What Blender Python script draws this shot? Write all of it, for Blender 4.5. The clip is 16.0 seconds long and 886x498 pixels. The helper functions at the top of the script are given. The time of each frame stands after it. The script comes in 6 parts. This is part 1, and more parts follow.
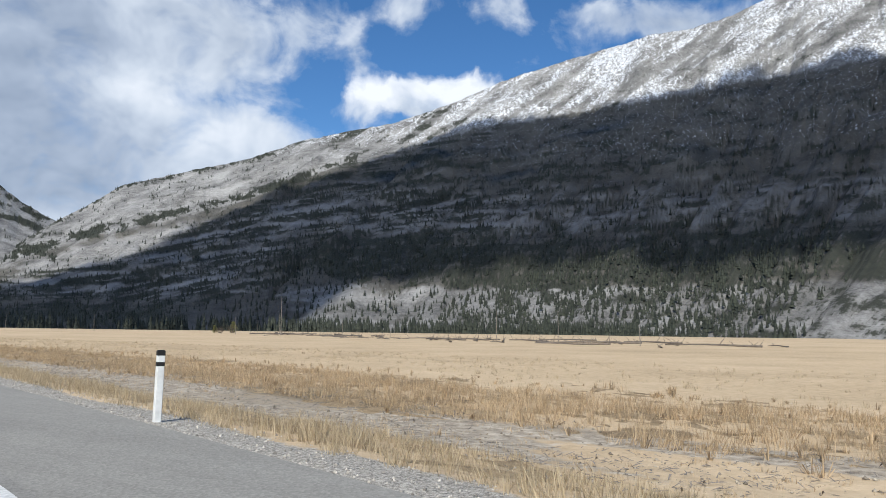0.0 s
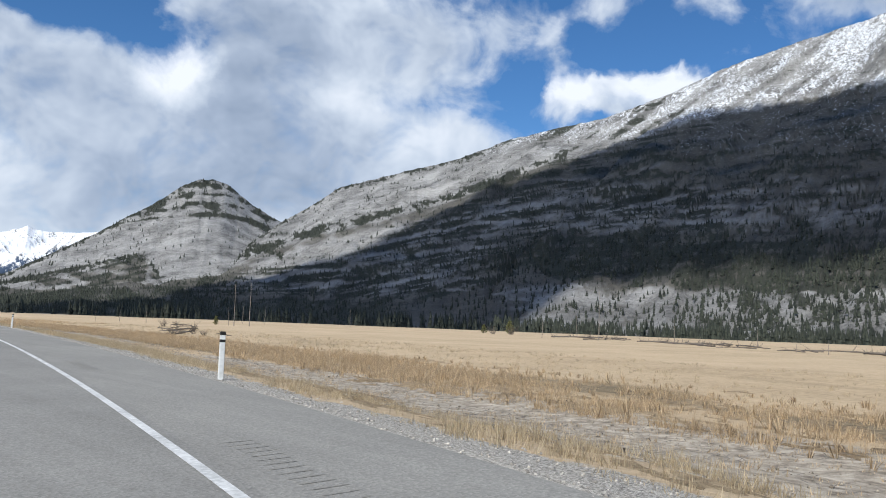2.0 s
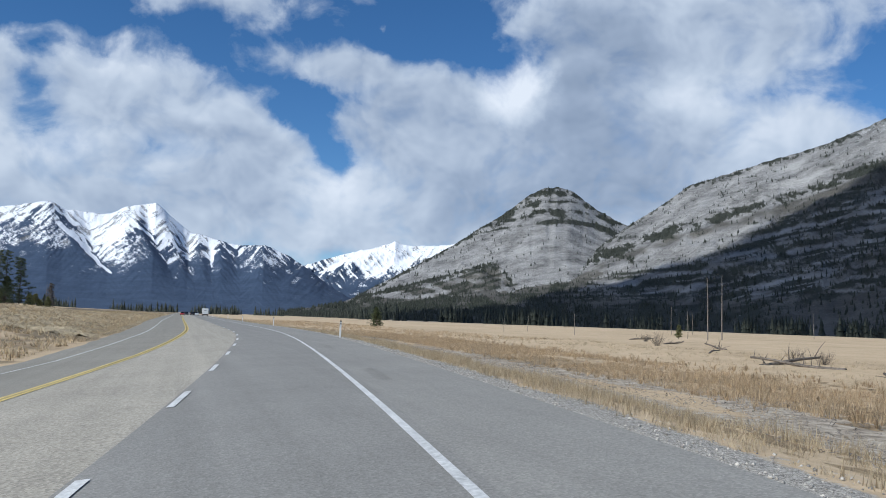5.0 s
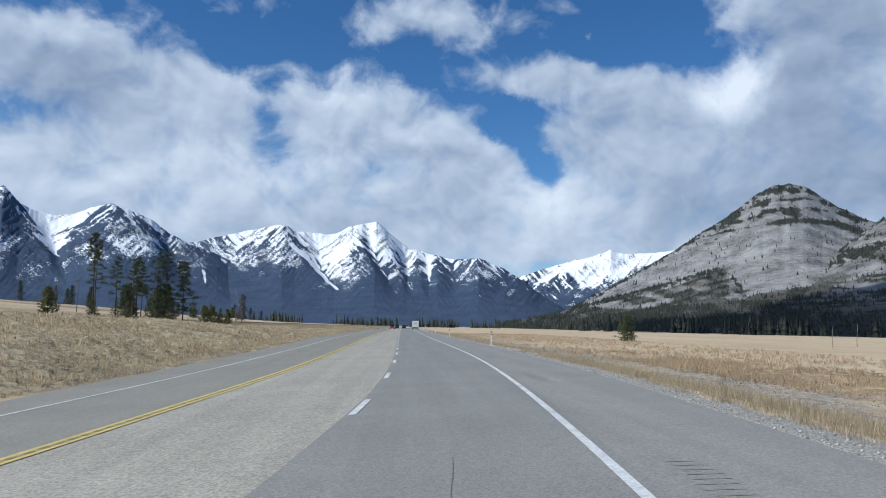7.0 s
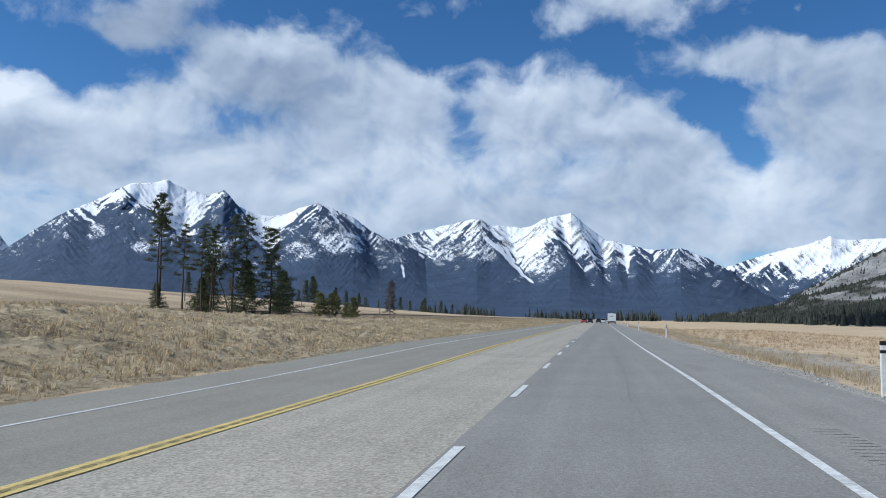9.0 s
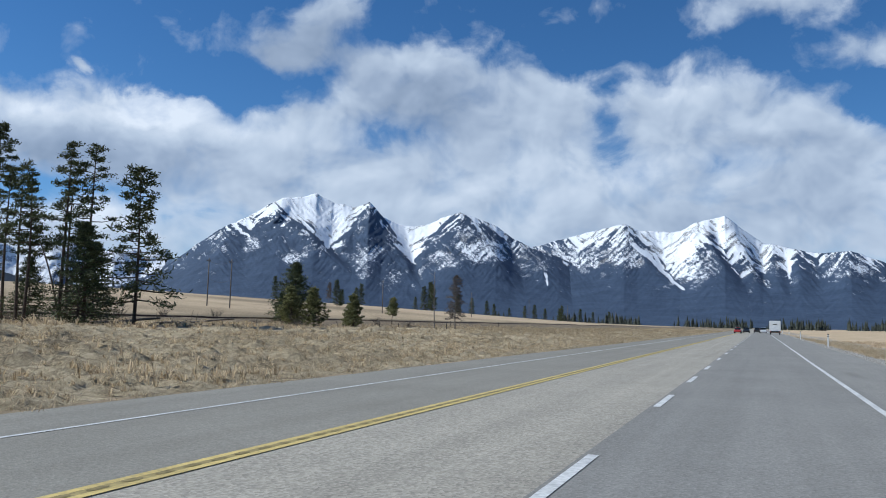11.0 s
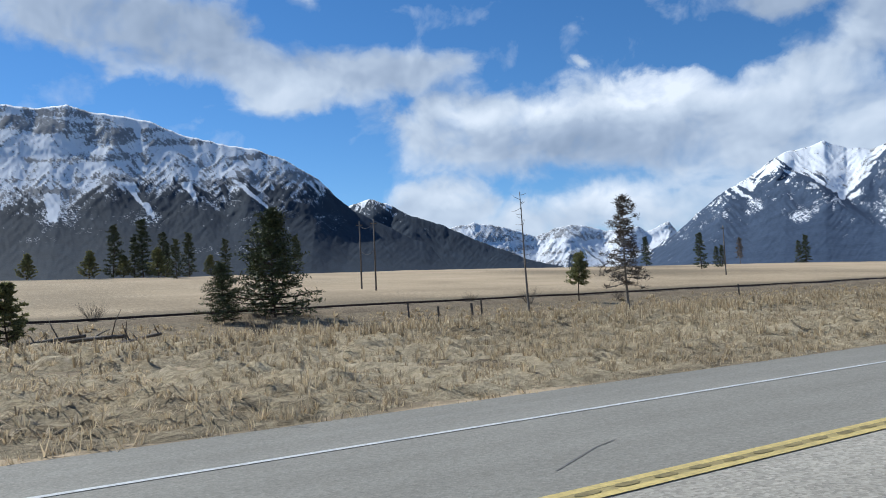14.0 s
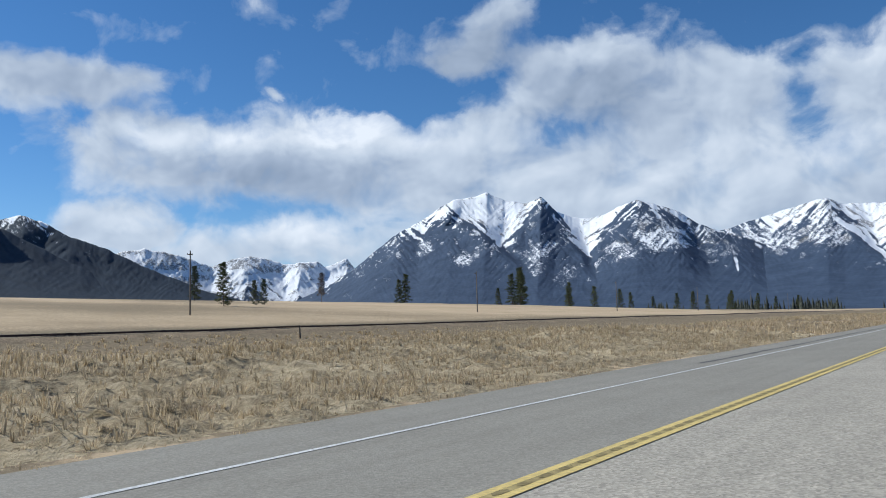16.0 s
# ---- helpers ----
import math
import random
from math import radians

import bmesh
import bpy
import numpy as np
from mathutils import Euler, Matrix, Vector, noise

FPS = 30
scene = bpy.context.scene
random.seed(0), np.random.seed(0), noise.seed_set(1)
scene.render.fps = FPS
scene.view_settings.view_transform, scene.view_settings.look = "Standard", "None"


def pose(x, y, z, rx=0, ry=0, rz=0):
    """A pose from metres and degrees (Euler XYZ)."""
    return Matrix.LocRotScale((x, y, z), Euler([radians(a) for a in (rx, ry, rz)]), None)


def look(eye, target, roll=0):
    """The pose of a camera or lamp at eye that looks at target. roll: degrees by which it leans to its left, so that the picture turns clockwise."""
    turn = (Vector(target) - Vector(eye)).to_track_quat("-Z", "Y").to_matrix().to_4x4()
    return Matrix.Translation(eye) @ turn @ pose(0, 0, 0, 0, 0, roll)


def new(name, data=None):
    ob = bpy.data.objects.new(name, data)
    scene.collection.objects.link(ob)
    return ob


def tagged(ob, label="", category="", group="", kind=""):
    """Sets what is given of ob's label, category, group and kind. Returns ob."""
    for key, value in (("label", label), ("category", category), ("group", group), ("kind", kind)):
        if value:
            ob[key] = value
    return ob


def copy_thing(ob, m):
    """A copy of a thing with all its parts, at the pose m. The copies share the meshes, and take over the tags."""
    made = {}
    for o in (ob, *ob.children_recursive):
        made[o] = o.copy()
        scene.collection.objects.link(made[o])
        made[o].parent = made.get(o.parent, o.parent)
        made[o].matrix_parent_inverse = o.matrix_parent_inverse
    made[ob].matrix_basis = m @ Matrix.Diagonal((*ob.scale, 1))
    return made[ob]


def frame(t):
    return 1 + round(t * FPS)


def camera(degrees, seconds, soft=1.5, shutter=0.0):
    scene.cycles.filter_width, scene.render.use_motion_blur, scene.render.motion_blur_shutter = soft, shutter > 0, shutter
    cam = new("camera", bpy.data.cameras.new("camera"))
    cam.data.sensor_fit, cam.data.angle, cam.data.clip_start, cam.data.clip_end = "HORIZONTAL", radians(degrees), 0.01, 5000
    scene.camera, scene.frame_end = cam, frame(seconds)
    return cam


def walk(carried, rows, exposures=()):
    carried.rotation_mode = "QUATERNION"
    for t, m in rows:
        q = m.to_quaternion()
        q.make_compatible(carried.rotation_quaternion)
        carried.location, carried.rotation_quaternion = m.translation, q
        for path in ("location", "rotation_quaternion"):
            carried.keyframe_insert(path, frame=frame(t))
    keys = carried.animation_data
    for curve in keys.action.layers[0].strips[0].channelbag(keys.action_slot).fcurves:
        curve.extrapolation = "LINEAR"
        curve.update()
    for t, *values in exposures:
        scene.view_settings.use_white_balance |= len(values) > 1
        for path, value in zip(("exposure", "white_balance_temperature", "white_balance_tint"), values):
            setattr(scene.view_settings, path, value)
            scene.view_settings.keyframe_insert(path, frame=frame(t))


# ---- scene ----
cam = camera(57.32, 16.0, 1.0)
PATH = [
    (0, (-31.389, -0.276, 1.590), (-23.173, 5.338, 2.576), 0.55),
    (0.5, (-27.988, 11.448, 1.590), (-20.233, 17.680, 2.603), 1.10),
    (1, (-24.762, 23.202, 1.590), (-17.366, 29.855, 2.601), 1.64),
    (1.5, (-21.711, 34.981, 1.590), (-14.807, 42.150, 2.562), 2.00),
    (2, (-18.881, 46.802, 1.590), (-12.275, 54.251, 2.527), 1.98),
    (2.5, (-16.247, 58.647, 1.590), (-10.228, 66.581, 2.496), 2.08),
    (3, (-13.837, 70.523, 1.590), (-8.346, 78.834, 2.464), 1.83),
    (3.5, (-11.647, 82.417, 1.590), (-6.724, 91.078, 2.457), 2.04),
    (4, (-9.601, 94.319, 1.590), (-5.224, 103.270, 2.439), 2.13),
    (4.5, (-7.698, 106.227, 1.590), (-3.996, 115.477, 2.447), 2.25),
    (4.7, (-6.992, 110.995, 1.590), (-3.572, 120.353, 2.443), 2.13),
    (6.8, (-1.302, 161.097, 1.590), (-0.482, 171.013, 2.583), 0.91),
    (7, (-0.942, 165.869, 1.590), (-0.472, 175.813, 2.535), 1.10),
    (7.5, (-0.205, 177.806, 1.590), (-0.637, 187.752, 2.541), 0.86),
    (8, (0.243, 189.738, 1.590), (-0.772, 199.641, 2.537), 0.56),
    (8.5, (0.404, 201.656, 1.590), (-1.109, 211.499, 2.500), 0.26),
    (8.7, (0.413, 206.418, 1.590), (-1.265, 216.238, 2.450), 0.66),
    (10.8, (0.462, 256.203, 1.590), (-2.965, 265.555, 2.480), 0.68),
    (11, (0.467, 260.927, 1.590), (-3.167, 270.200, 2.490), 0.98),
    (11.5, (0.286, 272.727, 1.590), (-4.095, 281.674, 2.470), 0.67),
    (12, (0.105, 284.509, 1.590), (-4.950, 293.094, 2.454), 0.31),
    (12.5, (-0.077, 296.273, 1.590), (-5.842, 304.396, 2.467), 0.44),
    (13, (-0.187, 308.019, 1.590), (-7.052, 315.241, 2.433), 1.09),
    (13.5, (-0.297, 319.747, 1.590), (-8.254, 325.754, 2.357), 0.43),
    (14, (-0.407, 331.457, 1.590), (-8.734, 336.956, 2.244), -3.11),
    (14.5, (-0.518, 343.149, 1.590), (-8.862, 348.628, 2.186), -3.37),
    (15, (-0.799, 354.823, 1.590), (-8.054, 361.677, 2.221), -2.69),
    (15.5, (-1.081, 366.479, 1.590), (-7.663, 373.968, 2.355), -1.68),
    (16, (-1.362, 378.118, 1.590), (-6.997, 386.330, 2.491), -1.86),
]
# the white balance drifts a little towards blue along the way
EXPOSURES = [(0, 0.2, 6100, 9), (1, 0.22, 6080, 9), (2, 0.17, 6030, 9), (3.5, 0.08, 5900, 8.5), (4.7, -0.06, 5780, 8), (8, -0.04, 5620, 7), (11, -0.08, 5620, 7), (13, -0.1, 5620, 7), (13.5, -0.03, 5650, 7), (14, 0.07, 5720, 7), (15, 0.11, 5900, 7.5), (15.5, 0.03, 5880, 7.5), (16, 0.02, 5850, 7.5)]
walk(cam, [(t, look(eye, target, roll)) for t, eye, target, roll in PATH], EXPOSURES)

# ---- sky, clouds and sun ----
SUN_LEFT, SUN_UP = 112.0, 40.0
world = bpy.data.worlds.new("sky")
scene.world = world
world.use_nodes = True
wt = world.node_tree
wt.nodes.clear()


def node(tree, kind, **values):
    n = tree.nodes.new(kind)
    for key, value in values.items():
        n.inputs[key.replace("_", " ")].default_value = value
    return n


def math_node(tree, op, a, b=None, clamp=False):
    n = tree.nodes.new("ShaderNodeMath")
    n.operation, n.use_clamp = op, clamp
    for slot, v in ((0, a), (1, b)):
        if v is None:
            continue
        if isinstance(v, (int, float)):
            n.inputs[slot].default_value = v
        else:
            tree.links.new(v, n.inputs[slot])
    return n.outputs[0]


def ramp(tree, fac, stops):
    n = tree.nodes.new("ShaderNodeValToRGB")
    el = n.color_ramp.elements
    while len(el) < len(stops):
        el.new(0.5)
    for e, (p, c) in zip(el, stops):
        e.position, e.color = p, (*c, 1) if len(c) == 3 else c
    tree.links.new(fac, n.inputs[0])
    return n.outputs[0]


def mix(tree, fac, a, b, mode="MIX"):
    n = tree.nodes.new("ShaderNodeMix")
    n.data_type, n.blend_type = "RGBA", mode
    for slot, v in ((0, fac), (6, a), (7, b)):
        if isinstance(v, (int, float)):
            n.inputs[slot].default_value = v
        elif isinstance(v, tuple):
            n.inputs[slot].default_value = (*v, 1)
        else:
            tree.links.new(v, n.inputs[slot])
    return n.outputs[2]


# Cloud banks: degrees to the left of +y, degrees up, half width, half height, how thick (below 0: clear sky).
CLOUDS_AHEAD = [
    (19.2, 11.0, 10.8, 5.6, 1.0), (24.9, 16.6, 4.0, 2.2, 0.55), (25.7, 13.2, 3.2, 1.4, -0.5), (16.5, 14.2, 8.0, 2.4, 0.5), (4.5, 14.7, 4.0, 3.0, 0.9), (-1.6, 13.6, 5.6, 2.2, 0.9),
    (-3.7, 9.7, 4.6, 3.4, 0.8), (3.1, 7.3, 13.2, 2.4, 0.75), (9.7, 14.4, 1.2, 3.2, -0.5), (9.1, 19.3, 4.8, 1.6, -0.25), (-9.2, 17.5, 4.4, 1.4, 0.9), (-17.1, 14.8, 6.8, 3.0, 1.0),
    (-22.7, 16.6, 2.4, 2.0, 0.9), (-28.7, 17.8, 5.6, 4.4, 1.0), (-21.6, 10.4, 12.8, 4.4, 1.0), (-11.7, 7.5, 6.8, 2.4, 0.8), (-7.2, 14.0, 2.2, 1.8, -0.75), (-9.7, 11.5, 1.5, 1.4, -0.5),
    (-1.4, 21.2, 5.4, 1.7, 0.7),
]
CLOUDS_AHEAD_2 = [
    (13.0, 19.0, 0.6, 0.6, 0.55), (-13.4, 20.2, 0.6, 0.5, 0.55), (9.4, 17.7, 2.0, 0.7, 0.4), (-17.2, 20.3, 6.0, 1.6, -0.4), (-2.5, 5.5, 20.8, 2.4, 0.6), (3.7, 10.4, 2.8, 1.4, 0.6),
    (26.6, 13.4, 2.8, 1.8, 0.55),
]
CLOUDS_OVER_SLOPE = [
    (-30.0, 12.3, 13.2, 7.6, 1.0), (-28.1, 18.3, 6.8, 4.4, 0.9), (-38.4, 20.2, 6.8, 3.6, 0.8), (-38.9, 11.0, 10.0, 3.2, 0.9), (-22.3, 16.0, 2.6, 2.0, 0.8), (-21.1, 18.4, 3.8, 1.6, -0.6),
    (-47.4, 21.0, 2.4, 2.0, 0.5), (-49.5, 18.8, 1.5, 1.6, 0.35), (-52.3, 22.2, 1.7, 1.6, 0.45), (-60.0, 21.7, 2.0, 1.5, 0.35), (-71.6, 20.9, 6.8, 1.4, 0.6), (-55.6, 19.6, 4.8, 2.0, -0.3),
    (-50.4, 16.1, 2.2, 1.4, 1.0), (-53.1, 16.0, 2.0, 1.0, 0.9), (-54.9, 16.2, 2.4, 1.5, 0.9), (-57.3, 17.0, 2.2, 1.1, 1.0), (-46.5, 16.5, 1.4, 1.0, -0.5), (-66.2, 22.0, 3.2, 0.9, 0.3),
]
CLOUDS_OVER_PEAKS = [
    (42.8, 11.3, 16.0, 3.0, 1.0), (41.9, 13.7, 2.6, 1.3, 0.8), (54.0, 12.6, 5.0, 2.2, 0.85), (30.7, 10.6, 13.2, 4.0, 1.0), (56.7, 7.2, 3.6, 1.4, 0.75), (45.1, 6.7, 2.8, 1.0, 0.5),
    (31.1, 19.5, 3.4, 2.2, 0.7), (32.8, 18.0, 3.0, 1.3, 0.6), (29.1, 21.3, 2.0, 1.0, 0.5), (24.7, 17.1, 4.2, 2.1, 0.8), (17.1, 13.6, 8.4, 4.4, 1.0), (36.4, 14.9, 3.8, 2.2, -0.6),
    (46.3, 15.9, 0.6, 0.4, 0.55), (13.4, 18.4, 4.4, 1.6, -0.3), (47.4, 5.3, 15.2, 2.0, 0.6),
]
CLOUDS_FAR_LEFT = [
    (80.8, 19.0, 2.6, 1.6, 0.8), (73.7, 17.8, 5.2, 2.2, 0.95), (64.9, 16.1, 6.8, 1.9, 0.9), (68.1, 14.3, 3.6, 1.4, 0.7), (57.6, 16.4, 3.6, 1.4, 0.6), (54.6, 16.8, 1.6, 1.0, 0.5),
    (76.6, 20.0, 6.4, 1.6, 0.7), (56.5, 7.0, 3.4, 1.4, 0.7), (65.1, 11.3, 4.8, 2.0, -0.4), (74.9, 14.7, 4.0, 1.2, -0.4), (88.1, 21.4, 8.0, 3.2, 0.7),
]
CLOUDS = CLOUDS_AHEAD + CLOUDS_AHEAD_2 + CLOUDS_OVER_SLOPE + CLOUDS_OVER_PEAKS + CLOUDS_FAR_LEFT
# Where the banks are lit (above 0) or grey: the same five numbers.
TONE_AHEAD = [
    (-28.7, 18.2, 4.8, 3.6, -0.34), (-29.5, 11.4, 6.4, 3.6, -0.34), (-23.1, 17.4, 2.0, 1.6, 0.42), (5.0, 16.8, 3.6, 1.6, 0.2), (-4.5, 9.5, 4.0, 2.8, -0.16), (0.8, 12.3, 6.0, 0.8, -0.15),
    (22.8, 14.9, 4.4, 2.0, -0.22), (18.6, 14.0, 10.4, 3.2, -0.16), (14.2, 12.5, 6.4, 3.6, 0.12), (-9.7, 9.1, 3.6, 2.4, 0.25), (4.7, 7.3, 8.8, 1.6, -0.12), (-1.4, 20.3, 4.8, 1.0, -0.08),
    (-16.4, 15.9, 5.6, 1.6, 0.08), (-14.9, 15.1, 8.8, 4.4, -0.22), (32.2, 18.1, 4.8, 2.4, -0.3),
]
TONE_OVER_SLOPE = [
    (-28.2, 17.2, 5.2, 3.6, -0.3), (-22.3, 16.2, 2.8, 1.9, 0.55), (-33.2, 15.8, 4.4, 2.0, 0.2), (-20.9, 8.0, 5.2, 2.8, -0.3), (-29.1, 8.6, 5.2, 2.4, -0.22), (-40.4, 13.5, 6.4, 2.4, 0.1),
    (-50.4, 16.5, 2.4, 1.5, 0.5), (-56.5, 16.9, 3.2, 1.4, 0.5), (-40.9, 19.6, 4.8, 2.4, -0.12), (-71.6, 20.9, 6.0, 1.2, -0.2),
]
TONE_OVER_PEAKS = [
    (46.7, 10.4, 9.2, 2.0, -0.32), (41.7, 14.1, 3.0, 1.1, 0.5), (48.8, 13.1, 6.0, 0.9, 0.22), (55.1, 13.2, 2.8, 0.8, 0.2), (45.1, 6.7, 2.8, 0.9, 0.25), (36.4, 12.8, 7.2, 1.0, 0.16),
    (23.5, 15.9, 4.0, 2.0, -0.12), (17.9, 13.3, 6.8, 2.8, -0.04), (15.4, 9.0, 10.4, 2.0, 0.05), (30.7, 18.8, 4.4, 2.8, -0.26),
]
TONE_FAR_LEFT = [
    (73.7, 18.7, 4.4, 1.2, -0.2), (64.8, 17.8, 4.8, 1.0, -0.16), (67.3, 14.8, 4.8, 1.2, 0.14), (56.1, 7.6, 2.8, 0.8, 0.2), (80.8, 18.6, 2.4, 1.2, 0.1), (76.6, 18.6, 11.2, 3.6, -0.42),
    (58.8, 15.6, 7.6, 2.8, -0.26),
]
TONES = TONE_AHEAD + TONE_OVER_SLOPE + TONE_OVER_PEAKS + TONE_FAR_LEFT


def blobs(tree, way, banks, gain):
    """Sum of soft ellipses in the sky, those that add and those that take away apart."""
    sums = {True: 0.0, False: 0.0}
    for a, e, w, h, k in banks:
        m = tree.nodes.new("ShaderNodeMapping")
        m.vector_type = "TEXTURE"
        m.inputs["Location"].default_value = (a, e, 0)
        m.inputs["Scale"].default_value = (w * 1.4, h * 1.4, 1)
        tree.links.new(way, m.inputs["Vector"])
        t = tree.nodes.new("ShaderNodeTexGradient")
        t.gradient_type = "SPHERICAL"
        tree.links.new(m.outputs[0], t.inputs[0])
        sums[k > 0] = math_node(tree, "ADD", sums[k > 0], math_node(tree, "MULTIPLY", t.outputs["Fac"], k * gain))
    return sums[True], sums[False]


def warped(tree, way, scale, detail, rough, amount):
    """The way into the sky, pushed about by noise, so that outlines billow."""
    n = node(tree, "ShaderNodeTexNoise", Scale=scale, Detail=detail, Roughness=rough)
    tree.links.new(way, n.inputs["Vector"])
    off = tree.nodes.new("ShaderNodeVectorMath")
    off.operation = "MULTIPLY_ADD"
    off.inputs[1].default_value = (amount, amount * 0.7, 0)
    off.inputs[2].default_value = (-0.5 * amount, -0.35 * amount, 0)
    tree.links.new(n.outputs["Color"], off.inputs[0])
    add = tree.nodes.new("ShaderNodeVectorMath")
    add.operation = "ADD"
    tree.links.new(way, add.inputs[0])
    tree.links.new(off.outputs[0], add.inputs[1])
    return add.outputs[0]


def billows(tree, way, shift, detail):
    """Rounded heads of cloud, seen from a way shifted by some degrees."""
    m = tree.nodes.new("ShaderNodeMapping")
    m.inputs["Location"].default_value = shift
    tree.links.new(way, m.inputs["Vector"])
    sc = tree.nodes.new("ShaderNodeMapping")
    sc.inputs["Scale"].default_value = (0.25, 0.29, 1)
    tree.links.new(m.outputs[0], sc.inputs["Vector"])
    n = node(tree, "ShaderNodeTexNoise", Scale=1.0, Detail=detail, Roughness=0.58, Distortion=0.3)
    tree.links.new(sc.outputs[0], n.inputs["Vector"])
    return n.outputs["Fac"]


def build_sky():
    co = wt.nodes.new("ShaderNodeTexCoord")
    sep = wt.nodes.new("ShaderNodeSeparateXYZ")
    wt.links.new(co.outputs["Generated"], sep.inputs[0])
    left = math_node(wt, "MULTIPLY", math_node(wt, "ARCTAN2", math_node(wt, "MULTIPLY", sep.outputs[0], -1.0), sep.outputs[1]), 57.2958)
    up = math_node(wt, "MULTIPLY", math_node(wt, "ARCSINE", sep.outputs[2]), 57.2958)
    flat = wt.nodes.new("ShaderNodeCombineXYZ")
    wt.links.new(left, flat.inputs[0])
    wt.links.new(up, flat.inputs[1])
    way = warped(wt, warped(wt, flat.outputs[0], 0.22, 3.0, 0.5, 3.2), 0.8, 8.0, 0.64, 1.5)
    more, less = blobs(wt, way, CLOUDS, 1.5)
    fine = billows(wt, flat.outputs[0], (0, 0, 0), 8.0)
    here, there = billows(wt, flat.outputs[0], (0, 0, 0), 3.0), billows(wt, flat.outputs[0], (0.6, 1.1, 0), 3.0)
    body = math_node(wt, "ADD", math_node(wt, "MINIMUM", more, 1.0), less)
    fray = math_node(wt, "MULTIPLY", math_node(wt, "SUBTRACT", fine, 0.5), 2.1)
    cover = ramp(wt, math_node(wt, "ADD", body, fray), [(0.08, (0, 0, 0)), (0.30, (0.20,) * 3), (0.56, (0.66,) * 3), (0.95, (0.97,) * 3)])
    # sunlit where the cloud thins towards the sun, grey where more of it lies that way
    lit = math_node(wt, "MULTIPLY", math_node(wt, "SUBTRACT", here, there), 0.6)
    bright, grey = blobs(wt, way, TONES, 1.35)
    shade = math_node(wt, "ADD", math_node(wt, "ADD", bright, math_node(wt, "MAXIMUM", math_node(wt, "MULTIPLY", grey, 0.78), -0.3)), math_node(wt, "ADD", lit, 0.58))
    shade = math_node(wt, "ADD", shade, math_node(wt, "MULTIPLY", math_node(wt, "SUBTRACT", 0.6, body), 0.10), clamp=True)
    cloud = ramp(wt, shade, [(0.08, (0.30, 0.36, 0.46)), (0.34, (0.44, 0.50, 0.60)), (0.6, (0.66, 0.71, 0.78)), (0.95, (0.98, 0.985, 1.0))])
    sky = wt.nodes.new("ShaderNodeTexSky")
    sky.sky_type, sky.sun_disc = "NISHITA", False
    sky.sun_elevation, sky.sun_rotation = radians(SUN_UP), radians(360 - SUN_LEFT)
    sky.altitude, sky.air_density, sky.dust_density, sky.ozone_density = 1500, 1.0, 0.1, 4.0
    b1, b2 = wt.nodes.new("ShaderNodeBackground"), wt.nodes.new("ShaderNodeBackground")
    deep = wt.nodes.new("ShaderNodeHueSaturation")
    deep.inputs["Saturation"].default_value = 1.16
    wt.links.new(sky.outputs[0], deep.inputs["Color"])
    wt.links.new(deep.outputs[0], b1.inputs[0])
    b1.inputs[1].default_value = 0.095
    wt.links.new(cloud, b2.inputs[0])
    b2.inputs[1].default_value = 0.9
    both = wt.nodes.new("ShaderNodeMixShader")
    wt.links.new(cover, both.inputs[0])
    wt.links.new(b1.outputs[0], both.inputs[1])
    wt.links.new(b2.outputs[0], both.inputs[2])
    out = wt.nodes.new("ShaderNodeOutputWorld")
    wt.links.new(both.outputs[0], out.inputs[0])


build_sky()
lamp = bpy.data.lights.new("sun", "SUN")
lamp.energy, lamp.angle, lamp.color = 4.6, radians(0.6), (1.0, 0.935, 0.81)
sun = new("sun", lamp)
_a, _e = radians(SUN_LEFT), radians(SUN_UP)
sun.matrix_world = look((-math.sin(_a) * math.cos(_e) * 100, math.cos(_a) * math.cos(_e) * 100, math.sin(_e) * 100), (0, 0, 0))

# ---- materials ----
def material(name, rough=0.8, metal=0.0):
    m = bpy.data.materials.new(name)
    m.use_nodes = True
    t = m.node_tree
    b = t.nodes["Principled BSDF"]
    b.inputs["Roughness"].default_value, b.inputs["Metallic"].default_value = rough, metal
    b.inputs["Specular IOR Level"].default_value = 0.25
    return m, t, b


def noise_of(t, scale, detail=4.0, rough=0.6, vector=None, distortion=0.0):
    n = node(t, "ShaderNodeTexNoise", Scale=scale, Detail=detail, Roughness=rough, Distortion=distortion)
    if vector is None:
        c = t.nodes.new("ShaderNodeTexCoord")
        vector = c.outputs["Object"]
    t.links.new(vector, n.inputs["Vector"])
    return n.outputs["Fac"]


def bump(t, b, height, strength, distance):
    n = t.nodes.new("ShaderNodeBump")
    n.inputs["Strength"].default_value, n.inputs["Distance"].default_value = strength, distance
    t.links.new(height, n.inputs["Height"])
    t.links.new(n.outputs[0], b.inputs["Normal"])


def two_scale(name, dark, light, fine, coarse, rough=0.85, relief=0.3, depth=0.02, metal=0.0):
    """A surface whose colour varies at two scales, with relief."""
    m, t, b = material(name, rough, metal)
    f, c = noise_of(t, fine, 5), noise_of(t, coarse, 3)
    v = math_node(t, "ADD", math_node(t, "MULTIPLY", f, 0.6), math_node(t, "MULTIPLY", c, 0.4))
    t.links.new(ramp(t, v, [(0.34, dark), (0.66, light)]), b.inputs["Base Color"])
    bump(t, b, f, relief, depth)
    return m


def attribute(t, name):
    a = t.nodes.new("ShaderNodeAttribute")
    a.attribute_name = name
    return a


